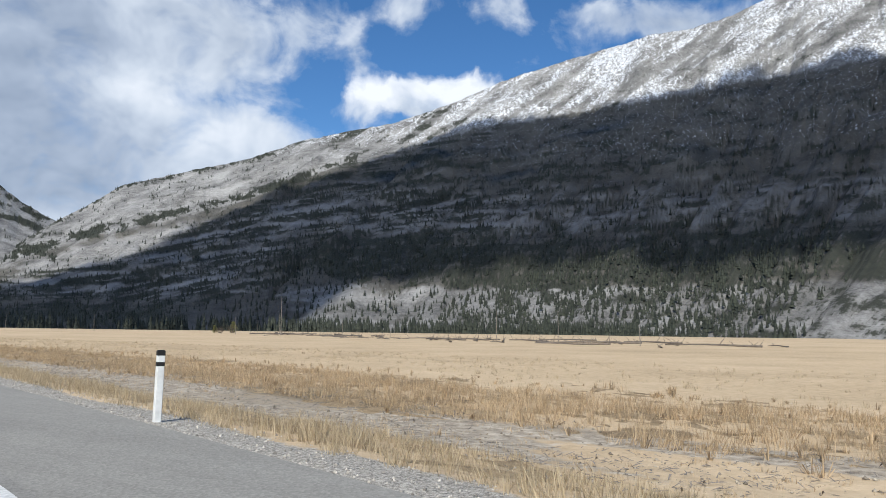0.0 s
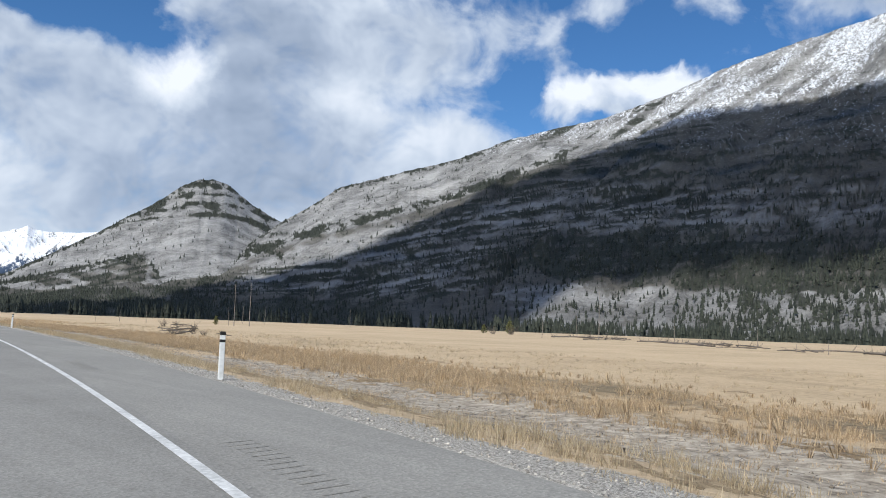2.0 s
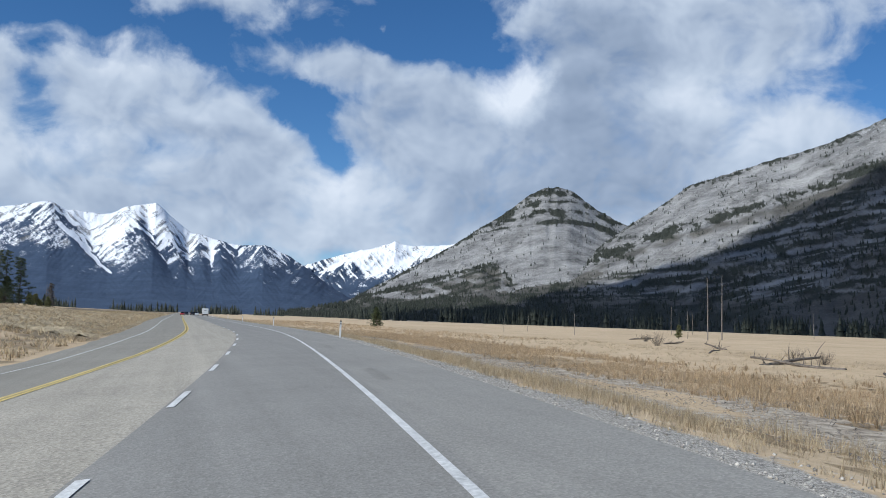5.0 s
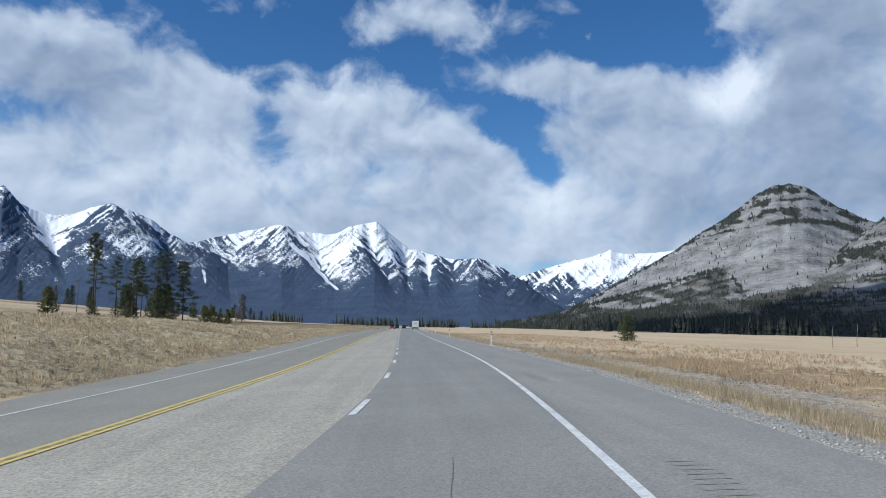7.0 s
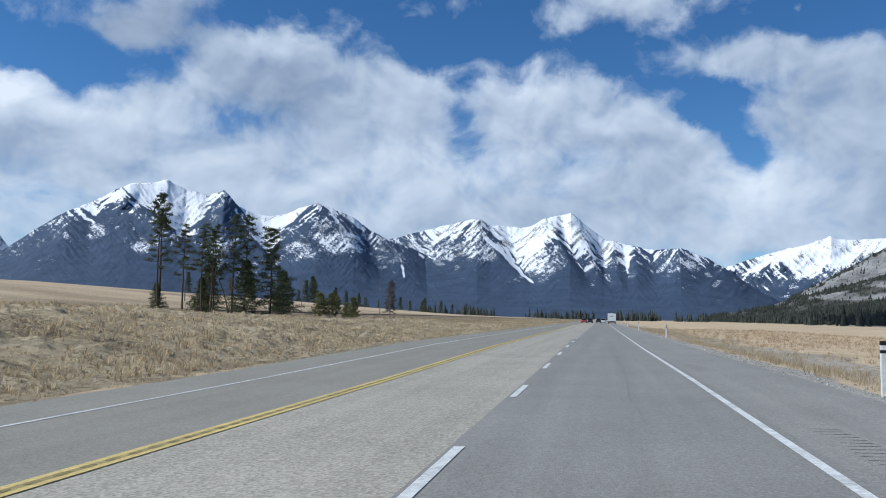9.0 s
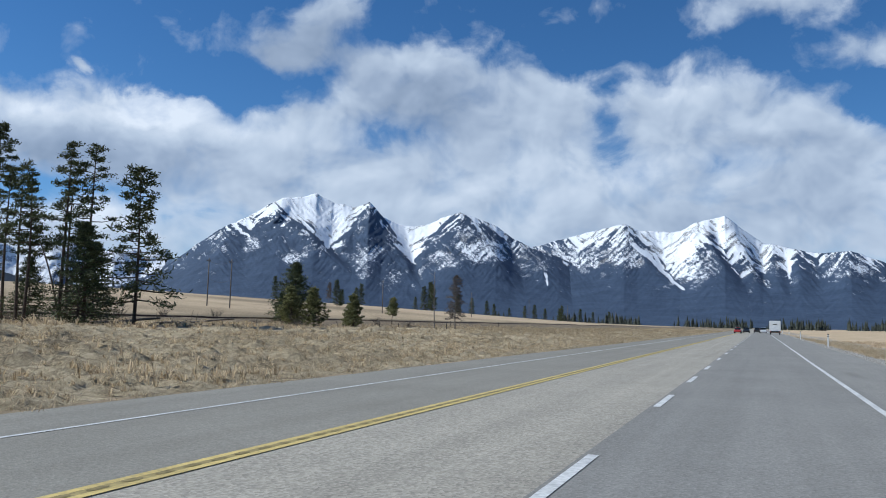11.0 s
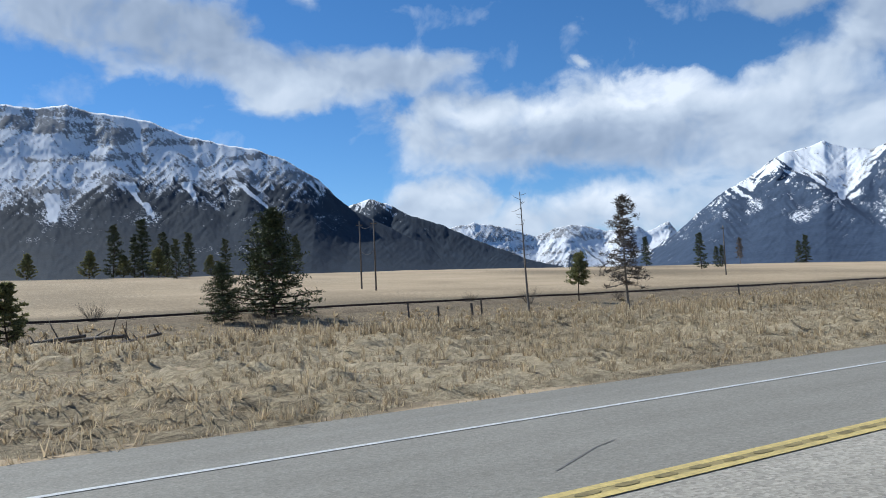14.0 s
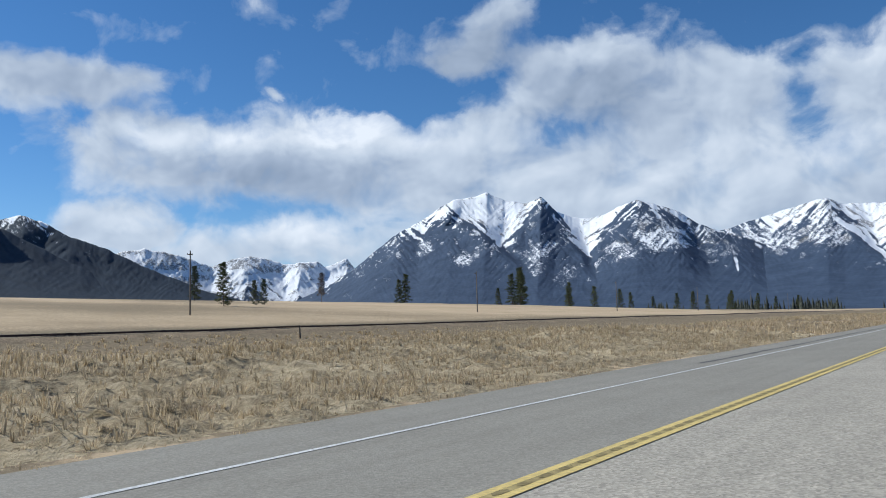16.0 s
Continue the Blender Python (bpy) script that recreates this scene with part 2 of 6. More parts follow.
def asphalt(name, dark, light, grain, patch, chip=0.25):
    m, t, b = material(name, 0.82)
    co = t.nodes.new("ShaderNodeTexCoord")
    vo = node(t, "ShaderNodeTexVoronoi", Scale=grain)
    t.links.new(co.outputs["Object"], vo.inputs["Vector"])
    f = noise_of(t, grain * 0.8, 3, 0.7)
    c = noise_of(t, patch, 4)
    st = t.nodes.new("ShaderNodeMapping")
    st.inputs["Scale"].default_value = (1.6, 0.03, 1)
    t.links.new(co.outputs["Object"], st.inputs["Vector"])
    streak = noise_of(t, 1.0, 3, vector=st.outputs[0])
    v = math_node(t, "ADD", math_node(t, "MULTIPLY", f, 0.5), math_node(t, "ADD", math_node(t, "MULTIPLY", c, 0.25), math_node(t, "MULTIPLY", streak, 0.25)))
    col = ramp(t, v, [(0.33, dark), (0.66, light)])
    stones = ramp(t, vo.outputs["Color"], [(0.0, (1 - chip,) * 3), (1.0, (1 + chip,) * 3)])
    t.links.new(mix(t, 0.7, col, stones, "MULTIPLY"), b.inputs["Base Color"])
    bump(t, b, vo.outputs["Distance"], 0.35, 0.01)
    return m


CRACK = two_scale("fine_crack", (0.135, 0.128, 0.116), (0.235, 0.222, 0.2), 9, 1, 0.8)
ASPHALT_NEW = asphalt("dark_asphalt", (0.196, 0.189, 0.173), (0.318, 0.306, 0.281), 34, 0.35, 0.3)
ASPHALT_OLD = asphalt("worn_chipseal", (0.265, 0.243, 0.202), (0.48, 0.44, 0.366), 28, 0.3, 0.5)
ASPHALT_EDGE = asphalt("shoulder_asphalt", (0.215, 0.207, 0.188), (0.335, 0.321, 0.291), 34, 0.3, 0.3)
ASPHALT_FAR = asphalt("oncoming_asphalt", (0.203, 0.19, 0.16), (0.33, 0.309, 0.263), 34, 0.3, 0.3)
PAINT_WHITE = two_scale("white_road_paint", (0.42, 0.42, 0.41), (0.82, 0.82, 0.8), 14, 1.2, 0.7)
PAINT_YELLOW = two_scale("yellow_road_paint", (0.42, 0.33, 0.14), (0.8, 0.62, 0.22), 14, 1.0, 0.7)
TAR = two_scale("tar_crack", (0.05, 0.048, 0.045), (0.16, 0.152, 0.14), 9, 1, 0.7)
BARK = two_scale("pine_bark", (0.035, 0.026, 0.02), (0.13, 0.1, 0.075), 9, 1.2, 0.9, 0.8, 0.02)
DEADWOOD = two_scale("grey_dead_wood", (0.1, 0.085, 0.07), (0.34, 0.3, 0.26), 8, 0.9, 0.9, 0.6, 0.02)
LOGWOOD = two_scale("dark_log_wood", (0.06, 0.05, 0.042), (0.24, 0.205, 0.17), 8, 0.9, 0.9, 0.6, 0.02)
POLEWOOD = two_scale("weathered_pole", (0.07, 0.06, 0.052), (0.2, 0.175, 0.15), 7, 0.7, 0.9, 0.5, 0.01)
STEEL = two_scale("rusty_rail_steel", (0.05, 0.03, 0.022), (0.16, 0.1, 0.075), 12, 1.5, 0.6, 0.3, 0.01, 0.6)
BALLAST = two_scale("grassy_ballast", (0.15, 0.112, 0.07), (0.42, 0.325, 0.21), 7, 0.5, 0.95, 0.9, 0.05)
WHITE_PAINT = two_scale("white_post_paint", (0.6, 0.6, 0.58), (0.82, 0.82, 0.8), 9, 2, 0.5)
BLACK_PAINT = two_scale("black_band_paint", (0.012,) * 3, (0.03,) * 3, 9, 2, 0.5)


def needles(name, dark, light, single=0.6):
    m, t, b = material(name, 0.65)
    g = t.nodes.new("ShaderNodeNewGeometry")
    n = noise_of(t, 0.9, 3)
    v = math_node(t, "ADD", math_node(t, "MULTIPLY", g.outputs["Random Per Island"], single), math_node(t, "MULTIPLY", n, 1 - single))
    t.links.new(ramp(t, v, [(0.15, dark), (0.85, light)]), b.inputs["Base Color"])
    return m


NEEDLES = needles("pine_needles", (0.026, 0.036, 0.018), (0.13, 0.15, 0.062))
NEEDLES_FAR = needles("conifer_foliage", (0.014, 0.018, 0.014), (0.052, 0.058, 0.042))


def grass_material(name, dark, light, single=0.6):
    m = needles(name, dark, light, single)
    t = m.node_tree
    b, out = t.nodes["Principled BSDF"], t.nodes["Material Output"]
    through_light = t.nodes.new("ShaderNodeBsdfTranslucent")
    t.links.new(b.inputs["Base Color"].links[0].from_socket, through_light.inputs[0])
    both = t.nodes.new("ShaderNodeMixShader")
    both.inputs[0].default_value = 0.4
    t.links.new(b.outputs[0], both.inputs[1])
    t.links.new(through_light.outputs[0], both.inputs[2])
    t.links.new(both.outputs[0], out.inputs[0])
    return m


NEEDLES_YOUNG = grass_material("young_pine_needles", (0.08, 0.088, 0.036), (0.34, 0.335, 0.15))
GRASS_DRY = grass_material("dry_grass", (0.28, 0.215, 0.127), (0.68, 0.56, 0.38))
TWIGS = needles("bare_twigs", (0.07, 0.058, 0.047), (0.2, 0.165, 0.135))


def ground_material():
    m, t, b = material("dry_grassland", 0.95)
    a = attribute(t, "cover")
    sep = t.nodes.new("ShaderNodeSeparateColor")
    t.links.new(a.outputs["Color"], sep.inputs[0])
    co = t.nodes.new("ShaderNodeTexCoord")
    f = noise_of(t, 3.0, 6, 0.7)
    c = noise_of(t, 0.12, 5, 0.6)
    st = t.nodes.new("ShaderNodeMapping")
    st.inputs["Scale"].default_value = (0.05, 0.012, 1)
    t.links.new(co.outputs["Object"], st.inputs["Vector"])
    w = noise_of(t, 1.0, 5, vector=st.outputs[0])
    v = math_node(t, "ADD", math_node(t, "MULTIPLY", f, 0.45), math_node(t, "ADD", math_node(t, "MULTIPLY", c, 0.3), math_node(t, "MULTIPLY", w, 0.25)))
    straw = ramp(t, v, [(0.3, (0.28, 0.208, 0.13)), (0.48, (0.53, 0.403, 0.256)), (0.68, (0.71, 0.56, 0.38))])
    sand = ramp(t, f, [(0.33, (0.17, 0.14, 0.105)), (0.47, (0.36, 0.307, 0.24)), (0.66, (0.6, 0.53, 0.43))])
    stones = ramp(t, noise_of(t, 24, 4, 0.8), [(0.38, (0.12, 0.108, 0.092)), (0.5, (0.36, 0.335, 0.295)), (0.64, (0.66, 0.62, 0.55))])
    dark = ramp(t, f, [(0.3, (0.11, 0.085, 0.052)), (0.7, (0.36, 0.28, 0.175))])

    def broken(k):
        return math_node(t, "MULTIPLY", math_node(t, "SUBTRACT", math_node(t, "ADD", sep.outputs[k], math_node(t, "MULTIPLY", math_node(t, "SUBTRACT", f, 0.5), 0.9)), 0.42), 6.0, clamp=True)

    col = mix(t, broken(0), straw, sand)
    col = mix(t, broken(1), col, stones)
    col = mix(t, broken(2), col, dark)
    t.links.new(col, b.inputs["Base Color"])
    bump(t, b, f, 0.7, 0.12)
    return m


def mountain_material(name, fall=0.0, hazed_woods=((0.022, 0.038, 0.07), (0.075, 0.108, 0.172))):
    """Rock, forest, heath and snow, as the cover attribute says, broken up by grain: ledges, or streaks that run down the face."""
    m, t, b = material(name, 0.92)
    a = attribute(t, "cover")
    sep = t.nodes.new("ShaderNodeSeparateColor")
    t.links.new(a.outputs["Color"], sep.inputs[0])
    co = t.nodes.new("ShaderNodeTexCoord")
    st = t.nodes.new("ShaderNodeMapping")
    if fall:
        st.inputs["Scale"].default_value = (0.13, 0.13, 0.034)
    else:
        st.inputs["Rotation"].default_value = (0.06, -0.14, 0)
        st.inputs["Scale"].default_value = (0.03, 0.03, 0.17)
    t.links.new(co.outputs["Object"], st.inputs["Vector"])
    grain = noise_of(t, 0.12 if fall else 0.22, 6, 0.78)
    lines = noise_of(t, 1.0, 6, 0.7, st.outputs[0], 0.6)
    share = 0.4 if fall else 0.38
    f = math_node(t, "ADD", math_node(t, "MULTIPLY", grain, 1 - share), math_node(t, "MULTIPLY", lines, share))
    g = noise_of(t, 0.011, 4, 0.6)
    v = math_node(t, "ADD", math_node(t, "MULTIPLY", f, 0.65), math_node(t, "MULTIPLY", g, 0.35))
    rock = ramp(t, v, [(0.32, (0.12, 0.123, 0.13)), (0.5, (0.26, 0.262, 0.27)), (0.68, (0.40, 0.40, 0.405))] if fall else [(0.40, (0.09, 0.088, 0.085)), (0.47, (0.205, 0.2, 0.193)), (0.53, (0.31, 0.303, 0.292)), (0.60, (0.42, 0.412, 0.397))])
    # on far faces the forest's blue is aerial haze put into its colour
    forest = ramp(t, v, [(0.35, hazed_woods[0]), (0.68, hazed_woods[1])] if fall else [(0.36, (0.022, 0.025, 0.02)), (0.66, (0.07, 0.073, 0.057))])
    # this colour also paints shade on rock inside the cloud's shadow
    heath_and_shade = ramp(t, v, [(0.35, (0.035, 0.036, 0.037)), (0.68, (0.13, 0.128, 0.125))] if fall else [(0.36, (0.05, 0.047, 0.042)), (0.66, (0.18, 0.168, 0.146))])
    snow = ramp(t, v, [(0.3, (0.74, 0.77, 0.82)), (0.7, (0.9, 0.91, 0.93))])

    def broken(k, amount, sharp, by):
        return math_node(t, "MULTIPLY", math_node(t, "SUBTRACT", math_node(t, "ADD", sep.outputs[k], math_node(t, "MULTIPLY", math_node(t, "SUBTRACT", by, 0.5), amount)), 0.42), sharp, clamp=True)

    col = mix(t, broken(2, 1.4, 4, f), rock, heath_and_shade)
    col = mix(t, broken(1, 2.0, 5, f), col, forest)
    col = mix(t, broken(0, 2.6, 6, f if fall else grain), col, snow)
    t.links.new(col, b.inputs["Base Color"])
    bump(t, b, f, 0.2 if fall else 0.7, 5.0 if fall else 8.0)
    return m


GROUND = ground_material()
MOUNTAIN = mountain_material("limestone_forest_snow")
# both massif materials have haze painted in, as a bluish forest colour
MASSIF = mountain_material("high_rock_hazed_forest_snow", 0.35)
MASSIF_NEAR = mountain_material("rock_dark_hazed_forest_snow", 0.35, ((0.009, 0.018, 0.031), (0.034, 0.053, 0.08)))
GRASS_RUST = grass_material("rusty_dry_grass", (0.29, 0.208, 0.12), (0.73, 0.56, 0.36))
STONES = needles("grey_gravel_stones", (0.16, 0.148, 0.13), (0.66, 0.61, 0.54))


def car_paint(name, colour, rough=0.35):
    m, t, b = material(name, rough)
    t.links.new(ramp(t, noise_of(t, 3.0, 3), [(0.3, tuple(c * 0.85 for c in colour)), (0.7, colour)]), b.inputs["Base Color"])
    b.inputs["Coat Weight"].default_value = 0.5
    return m


CAR_RED, CAR_DARK = car_paint("red_car_paint", (0.4, 0.03, 0.03)), car_paint("dark_car_paint", (0.02, 0.022, 0.026))
CAR_GREY, CAR_WHITE = car_paint("grey_car_paint", (0.2, 0.21, 0.22)), car_paint("white_car_paint", (0.75, 0.75, 0.75))
CAR_GLASS, RED_LENS = car_paint("tinted_glass", (0.015, 0.018, 0.02), 0.08), car_paint("red_lens", (0.35, 0.01, 0.01), 0.2)
GROOVE = asphalt("groove_asphalt", (0.22, 0.21, 0.187), (0.315, 0.3, 0.27), 26, 0.4)


def cloud_material():
    """Cloud thin enough to let part of the sunlight through."""
    m = two_scale("cloud_white", (0.8, 0.81, 0.83), (0.9, 0.9, 0.91), 0.004, 0.001, 1.0, 0.2, 5.0)
    t = m.node_tree
    clear, both = t.nodes.new("ShaderNodeBsdfTransparent"), t.nodes.new("ShaderNodeMixShader")
    both.inputs[0].default_value = 0.43
    t.links.new(t.nodes["Principled BSDF"].outputs[0], both.inputs[1])
    t.links.new(clear.outputs[0], both.inputs[2])
    t.links.new(both.outputs[0], t.nodes["Material Output"].inputs[0])
    return m


CLOUD_WHITE = cloud_material()
GRASS_BANK = grass_material("brown_matted_grass", (0.24, 0.182, 0.108), (0.86, 0.695, 0.46), 0.5)


def thatch_material(name, stops):
    """Matted dry grass: fibres combed along the bank, in paler and browner patches."""
    m, t, b = material(name, 0.95)
    co = t.nodes.new("ShaderNodeTexCoord")
    st = t.nodes.new("ShaderNodeMapping")
    st.inputs["Scale"].default_value = (14, 4.5, 8)
    st.inputs["Rotation"].default_value = (0, 0, 0.5)
    t.links.new(co.outputs["Object"], st.inputs["Vector"])
    fibre = noise_of(t, 1.0, 6, 0.75, st.outputs[0], 1.2)
    clump = noise_of(t, 2.2, 4, 0.65, None, 1.0)
    patch = noise_of(t, 0.16, 3, 0.6)
    v = math_node(t, "ADD", math_node(t, "MULTIPLY", fibre, 0.36), math_node(t, "ADD", math_node(t, "MULTIPLY", clump, 0.36), math_node(t, "MULTIPLY", patch, 0.28)))
    t.links.new(ramp(t, v, stops), b.inputs["Base Color"])
    bump(t, b, fibre, 0.9, 0.12)
    return m


THATCH = thatch_material("matted_dry_grass", [(0.34, (0.085, 0.066, 0.04)), (0.43, (0.27, 0.213, 0.133)), (0.53, (0.53, 0.432, 0.28)), (0.66, (0.76, 0.64, 0.445))])
THATCH_GOLD = thatch_material("matted_golden_grass", [(0.34, (0.10, 0.072, 0.044)), (0.44, (0.27, 0.195, 0.115)), (0.54, (0.43, 0.325, 0.2)), (0.67, (0.62, 0.495, 0.33))])
SOIL = needles("soil_clods", (0.13, 0.108, 0.085), (0.5, 0.44, 0.35))
GROOVE_YELLOW = two_scale("dirty_yellow_groove", (0.15, 0.125, 0.06), (0.36, 0.29, 0.13), 12, 1.5, 0.85)
OLIVE_STRIP = two_scale("worn_olive_paint", (0.26, 0.21, 0.1), (0.5, 0.4, 0.17), 13, 1.2, 0.8)

# ---- shape of the land ----
BANK_Y = [20, 50, 80, 105, 130, 160, 185, 210, 235, 260, 300, 430]
BANK_RIGHT = [0.018, 0.024, 0.030, 0.029, 0.039, 0.042, 0.037, 0.030, 0.025, 0.012, 0.008, 0.004]
BANK_LEFT = [0.100, 0.100, 0.100, 0.104, 0.108, 0.100, 0.059, 0.039, 0.027, 0.005, 0.003, 0.003]
SWAY = [0.01, 0.02, 0.03, 0.025, 0.05, 0.08, 0.145, 0.17, 0.17, 0.06, 0.03, 0.05]


def road_heading(y):
    """Heading of the road at y, degrees to the left of +y: a left-hand bend that runs out into a straight."""
    return np.interp(y, [-400, 0, 35, 70.6, 106, 134, 166, 206, 214], [-37, -17.0, -14.5, -10.5, -8.5, -6.3, -4.7, -0.8, 0])


RY = np.arange(-4700.0, 4800.0, 1.0)
_h = np.radians(np.where(RY < -400, -37, road_heading(RY)))
RX = np.cumsum(np.tan(-_h))
RX = RX - RX[-1]


def road_x(y):
    return np.interp(y, RY, RX) + np.interp(y, BANK_Y, SWAY)


def road_cos(y):
    return np.cos(np.radians(np.where(np.asarray(y) < -400, -37, road_heading(y))))


def road_z(lat, y):
    """Height of the road's surface: both halves lean, more so in the bend."""
    return np.where(np.asarray(lat) > 0, np.interp(y, BANK_Y, BANK_RIGHT), np.interp(y, BANK_Y, BANK_LEFT)) * np.clip(lat, -11.4, 8)


def hash2(i, j, seed):
    n = (i * 374761393 + j * 668265263 + seed * 974711) & 0xFFFFFFFF
    n = ((n ^ (n >> 13)) * 1274126177) & 0xFFFFFFFF
    return ((n ^ (n >> 16)) & 0xFFFF) / 65535.0


def vnoise(x, y, seed=0):
    i, j = np.floor(x).astype(np.int64), np.floor(y).astype(np.int64)
    u, v = x - i, y - j
    u, v = u * u * (3 - 2 * u), v * v * (3 - 2 * v)
    a, b = hash2(i, j, seed), hash2(i + 1, j, seed)
    c, d = hash2(i, j + 1, seed), hash2(i + 1, j + 1, seed)
    return (a * (1 - u) + b * u) * (1 - v) + (c * (1 - u) + d * u) * v - 0.5


def fbm(x, y, octaves=4, seed=0):
    s, a = 0, 1.0
    for o in range(octaves):
        s = s + a * vnoise(x, y, seed + o)
        x, y, a = x * 2.03 + 7.1, y * 2.03 + 3.7, a * 0.5
    return s


def smooth(a, b, x):
    t = np.clip((x - a) / (b - a), 0, 1)
    return t * t * (3 - 2 * t)


def land_z(lat, y):
    """Height of the open ground, by its distance to the right of the road's middle line and y."""
    lat, y = np.asarray(lat, float), np.asarray(y, float)
    edge = road_z(np.where(lat > 0, 5.36, -11.3), y)
    right = np.interp(lat, [5.36, 6.8, 9.5, 12, 20, 40, 100, 300, 700, 1200, 4700], [-0.02, -0.1, -0.5, -0.65, -0.65, -0.5, -0.3, -0.8, -3.0, -5, -6])
    d = -lat
    crest = np.interp(y, [0, 120, 300, 420, 540, 640, 850, 1100, 1500, 2500], [7.0, 8.5, 10.5, 10.0, 9.4, 8.4, 5.0, 3.0, 1.0, -1.0])
    k = crest / 10.0
    near = np.interp(y, [0, 120, 200, 235, 262, 276, 292, 500, 800], [0.6, 0.9, 1.4, 1.6, 1.5, 1.15, 0.85, 0.7, 0.4])
    bank = np.interp(d, [11.3, 12.4, 15, 22, 30, 42, 50, 58], [-0.02, 0.0, 0.18, 0.65, 1.05, 1.3, 1.35, 1.7]) * near
    hill = np.interp(d, [58, 75, 110, 170, 240, 330, 500, 1000, 4700], [0.0, 1.3, 4.0, 8.6, 8.0, 4.5, 0.0, -4, -6]) * k
    # further on the bank has a crest, then a ditch below the railway's embankment
    ditch = np.interp(d, [11.3, 12.4, 15, 19, 23, 27, 33, 42, 50, 54, 57, 58], [-0.02, 0.0, 0.16, 0.46, 0.72, 0.72, 0.36, 0.2, 0.45, 0.95, 1.55, 1.7]) * near
    later = smooth(322, 350, y)
    left = bank * (1 - later) + ditch * later + hill
    far = smooth(40, 160, np.abs(lat))
    bumps = np.where(lat < 0, 0.2 * fbm(lat / 1.7, y / 1.9, 3, 6), 0) * smooth(12, 15, -lat) * smooth(60, 45, -lat) + 0.10 * fbm(lat / 3.1, y / 3.1, 3, 5) * smooth(6.4, 9, np.abs(lat) - 4 * (lat < 0)) + 0.5 * far * fbm(lat / 45, y / 45, 3, 9)
    return np.where(lat > 0, right, left) + edge * smooth(30, 8, np.abs(lat)) + bumps


def land_xy(x, y):
    """Height of the open ground at a place."""
    return land_z((np.asarray(x, float) - road_x(y)) * road_cos(y), y)


def thatch_h(lat, y):
    """How high the matted grass stands on the left-hand bank: rounded tussocks with creases between."""
    lumps = np.abs(fbm(lat / 0.7 + 0.5 * fbm(lat / 2, y / 2, 2, 71), y / 0.8, 3, 72))
    tall = 0.55 + 0.9 * (0.5 + fbm(lat / 5, y / 8, 3, 73)) * smooth(11, 14, np.abs(lat) + 5 * (lat > 0))
    return -0.015 + 0.5 * lumps * tall

# ---- mesh helpers ----
def mesh_from(name, verts, faces, mat, smooth_shade=False, cover=None):
    """A mesh from arrays: verts n x 3, faces m x 3 or m x 4."""
    me = bpy.data.meshes.new(name)
    verts, faces = np.asarray(verts, np.float32), np.asarray(faces, np.int32)
    k = faces.shape[1]
    me.vertices.add(len(verts))
    me.vertices.foreach_set("co", verts.ravel())
    me.loops.add(faces.size)
    me.loops.foreach_set("vertex_index", faces.ravel())
    me.polygons.add(len(faces))
    me.polygons.foreach_set("loop_start", np.arange(0, faces.size, k, dtype=np.int32))
    if smooth_shade:
        me.polygons.foreach_set("use_smooth", np.ones(len(faces), bool))
    if cover is not None:
        at = me.attributes.new("cover", "FLOAT_COLOR", "POINT")
        at.data.foreach_set("color", np.c_[np.clip(cover, 0, 1), np.ones(len(cover))].astype(np.float32).ravel())
    me.update(calc_edges=True)
    me.validate()
    me.materials.append(mat)
    return me


def grid_faces(rows, cols):
    i = np.arange((rows - 1) * (cols - 1))
    a = (i // (cols - 1)) * cols + i % (cols - 1)
    return np.stack([a, a + 1, a + cols + 1, a + cols], 1)


def structure(name, me, label, category):
    return tagged(new(name, me), label, category, kind="structure")


# ---- ground ----
def spread(*pieces):
    return np.unique(np.concatenate([np.arange(a, b, s) for a, b, s in pieces]).round(3))


G_LAT = spread((-4600, -1000, 300), (-1000, -300, 50), (-300, -90, 8), (-90, -40, 2), (-40, -11.4, 0.7), (-11.4, 5, 2), (5, 16, 0.45), (16, 40, 1.2), (40, 120, 5), (120, 400, 20), (400, 1200, 100), (1200, 4700, 350))
G_Y = spread((-4600, -600, 400), (-600, -90, 30), (-90, 470, 1.6), (470, 800, 6), (800, 1500, 30), (1500, 4800, 300))


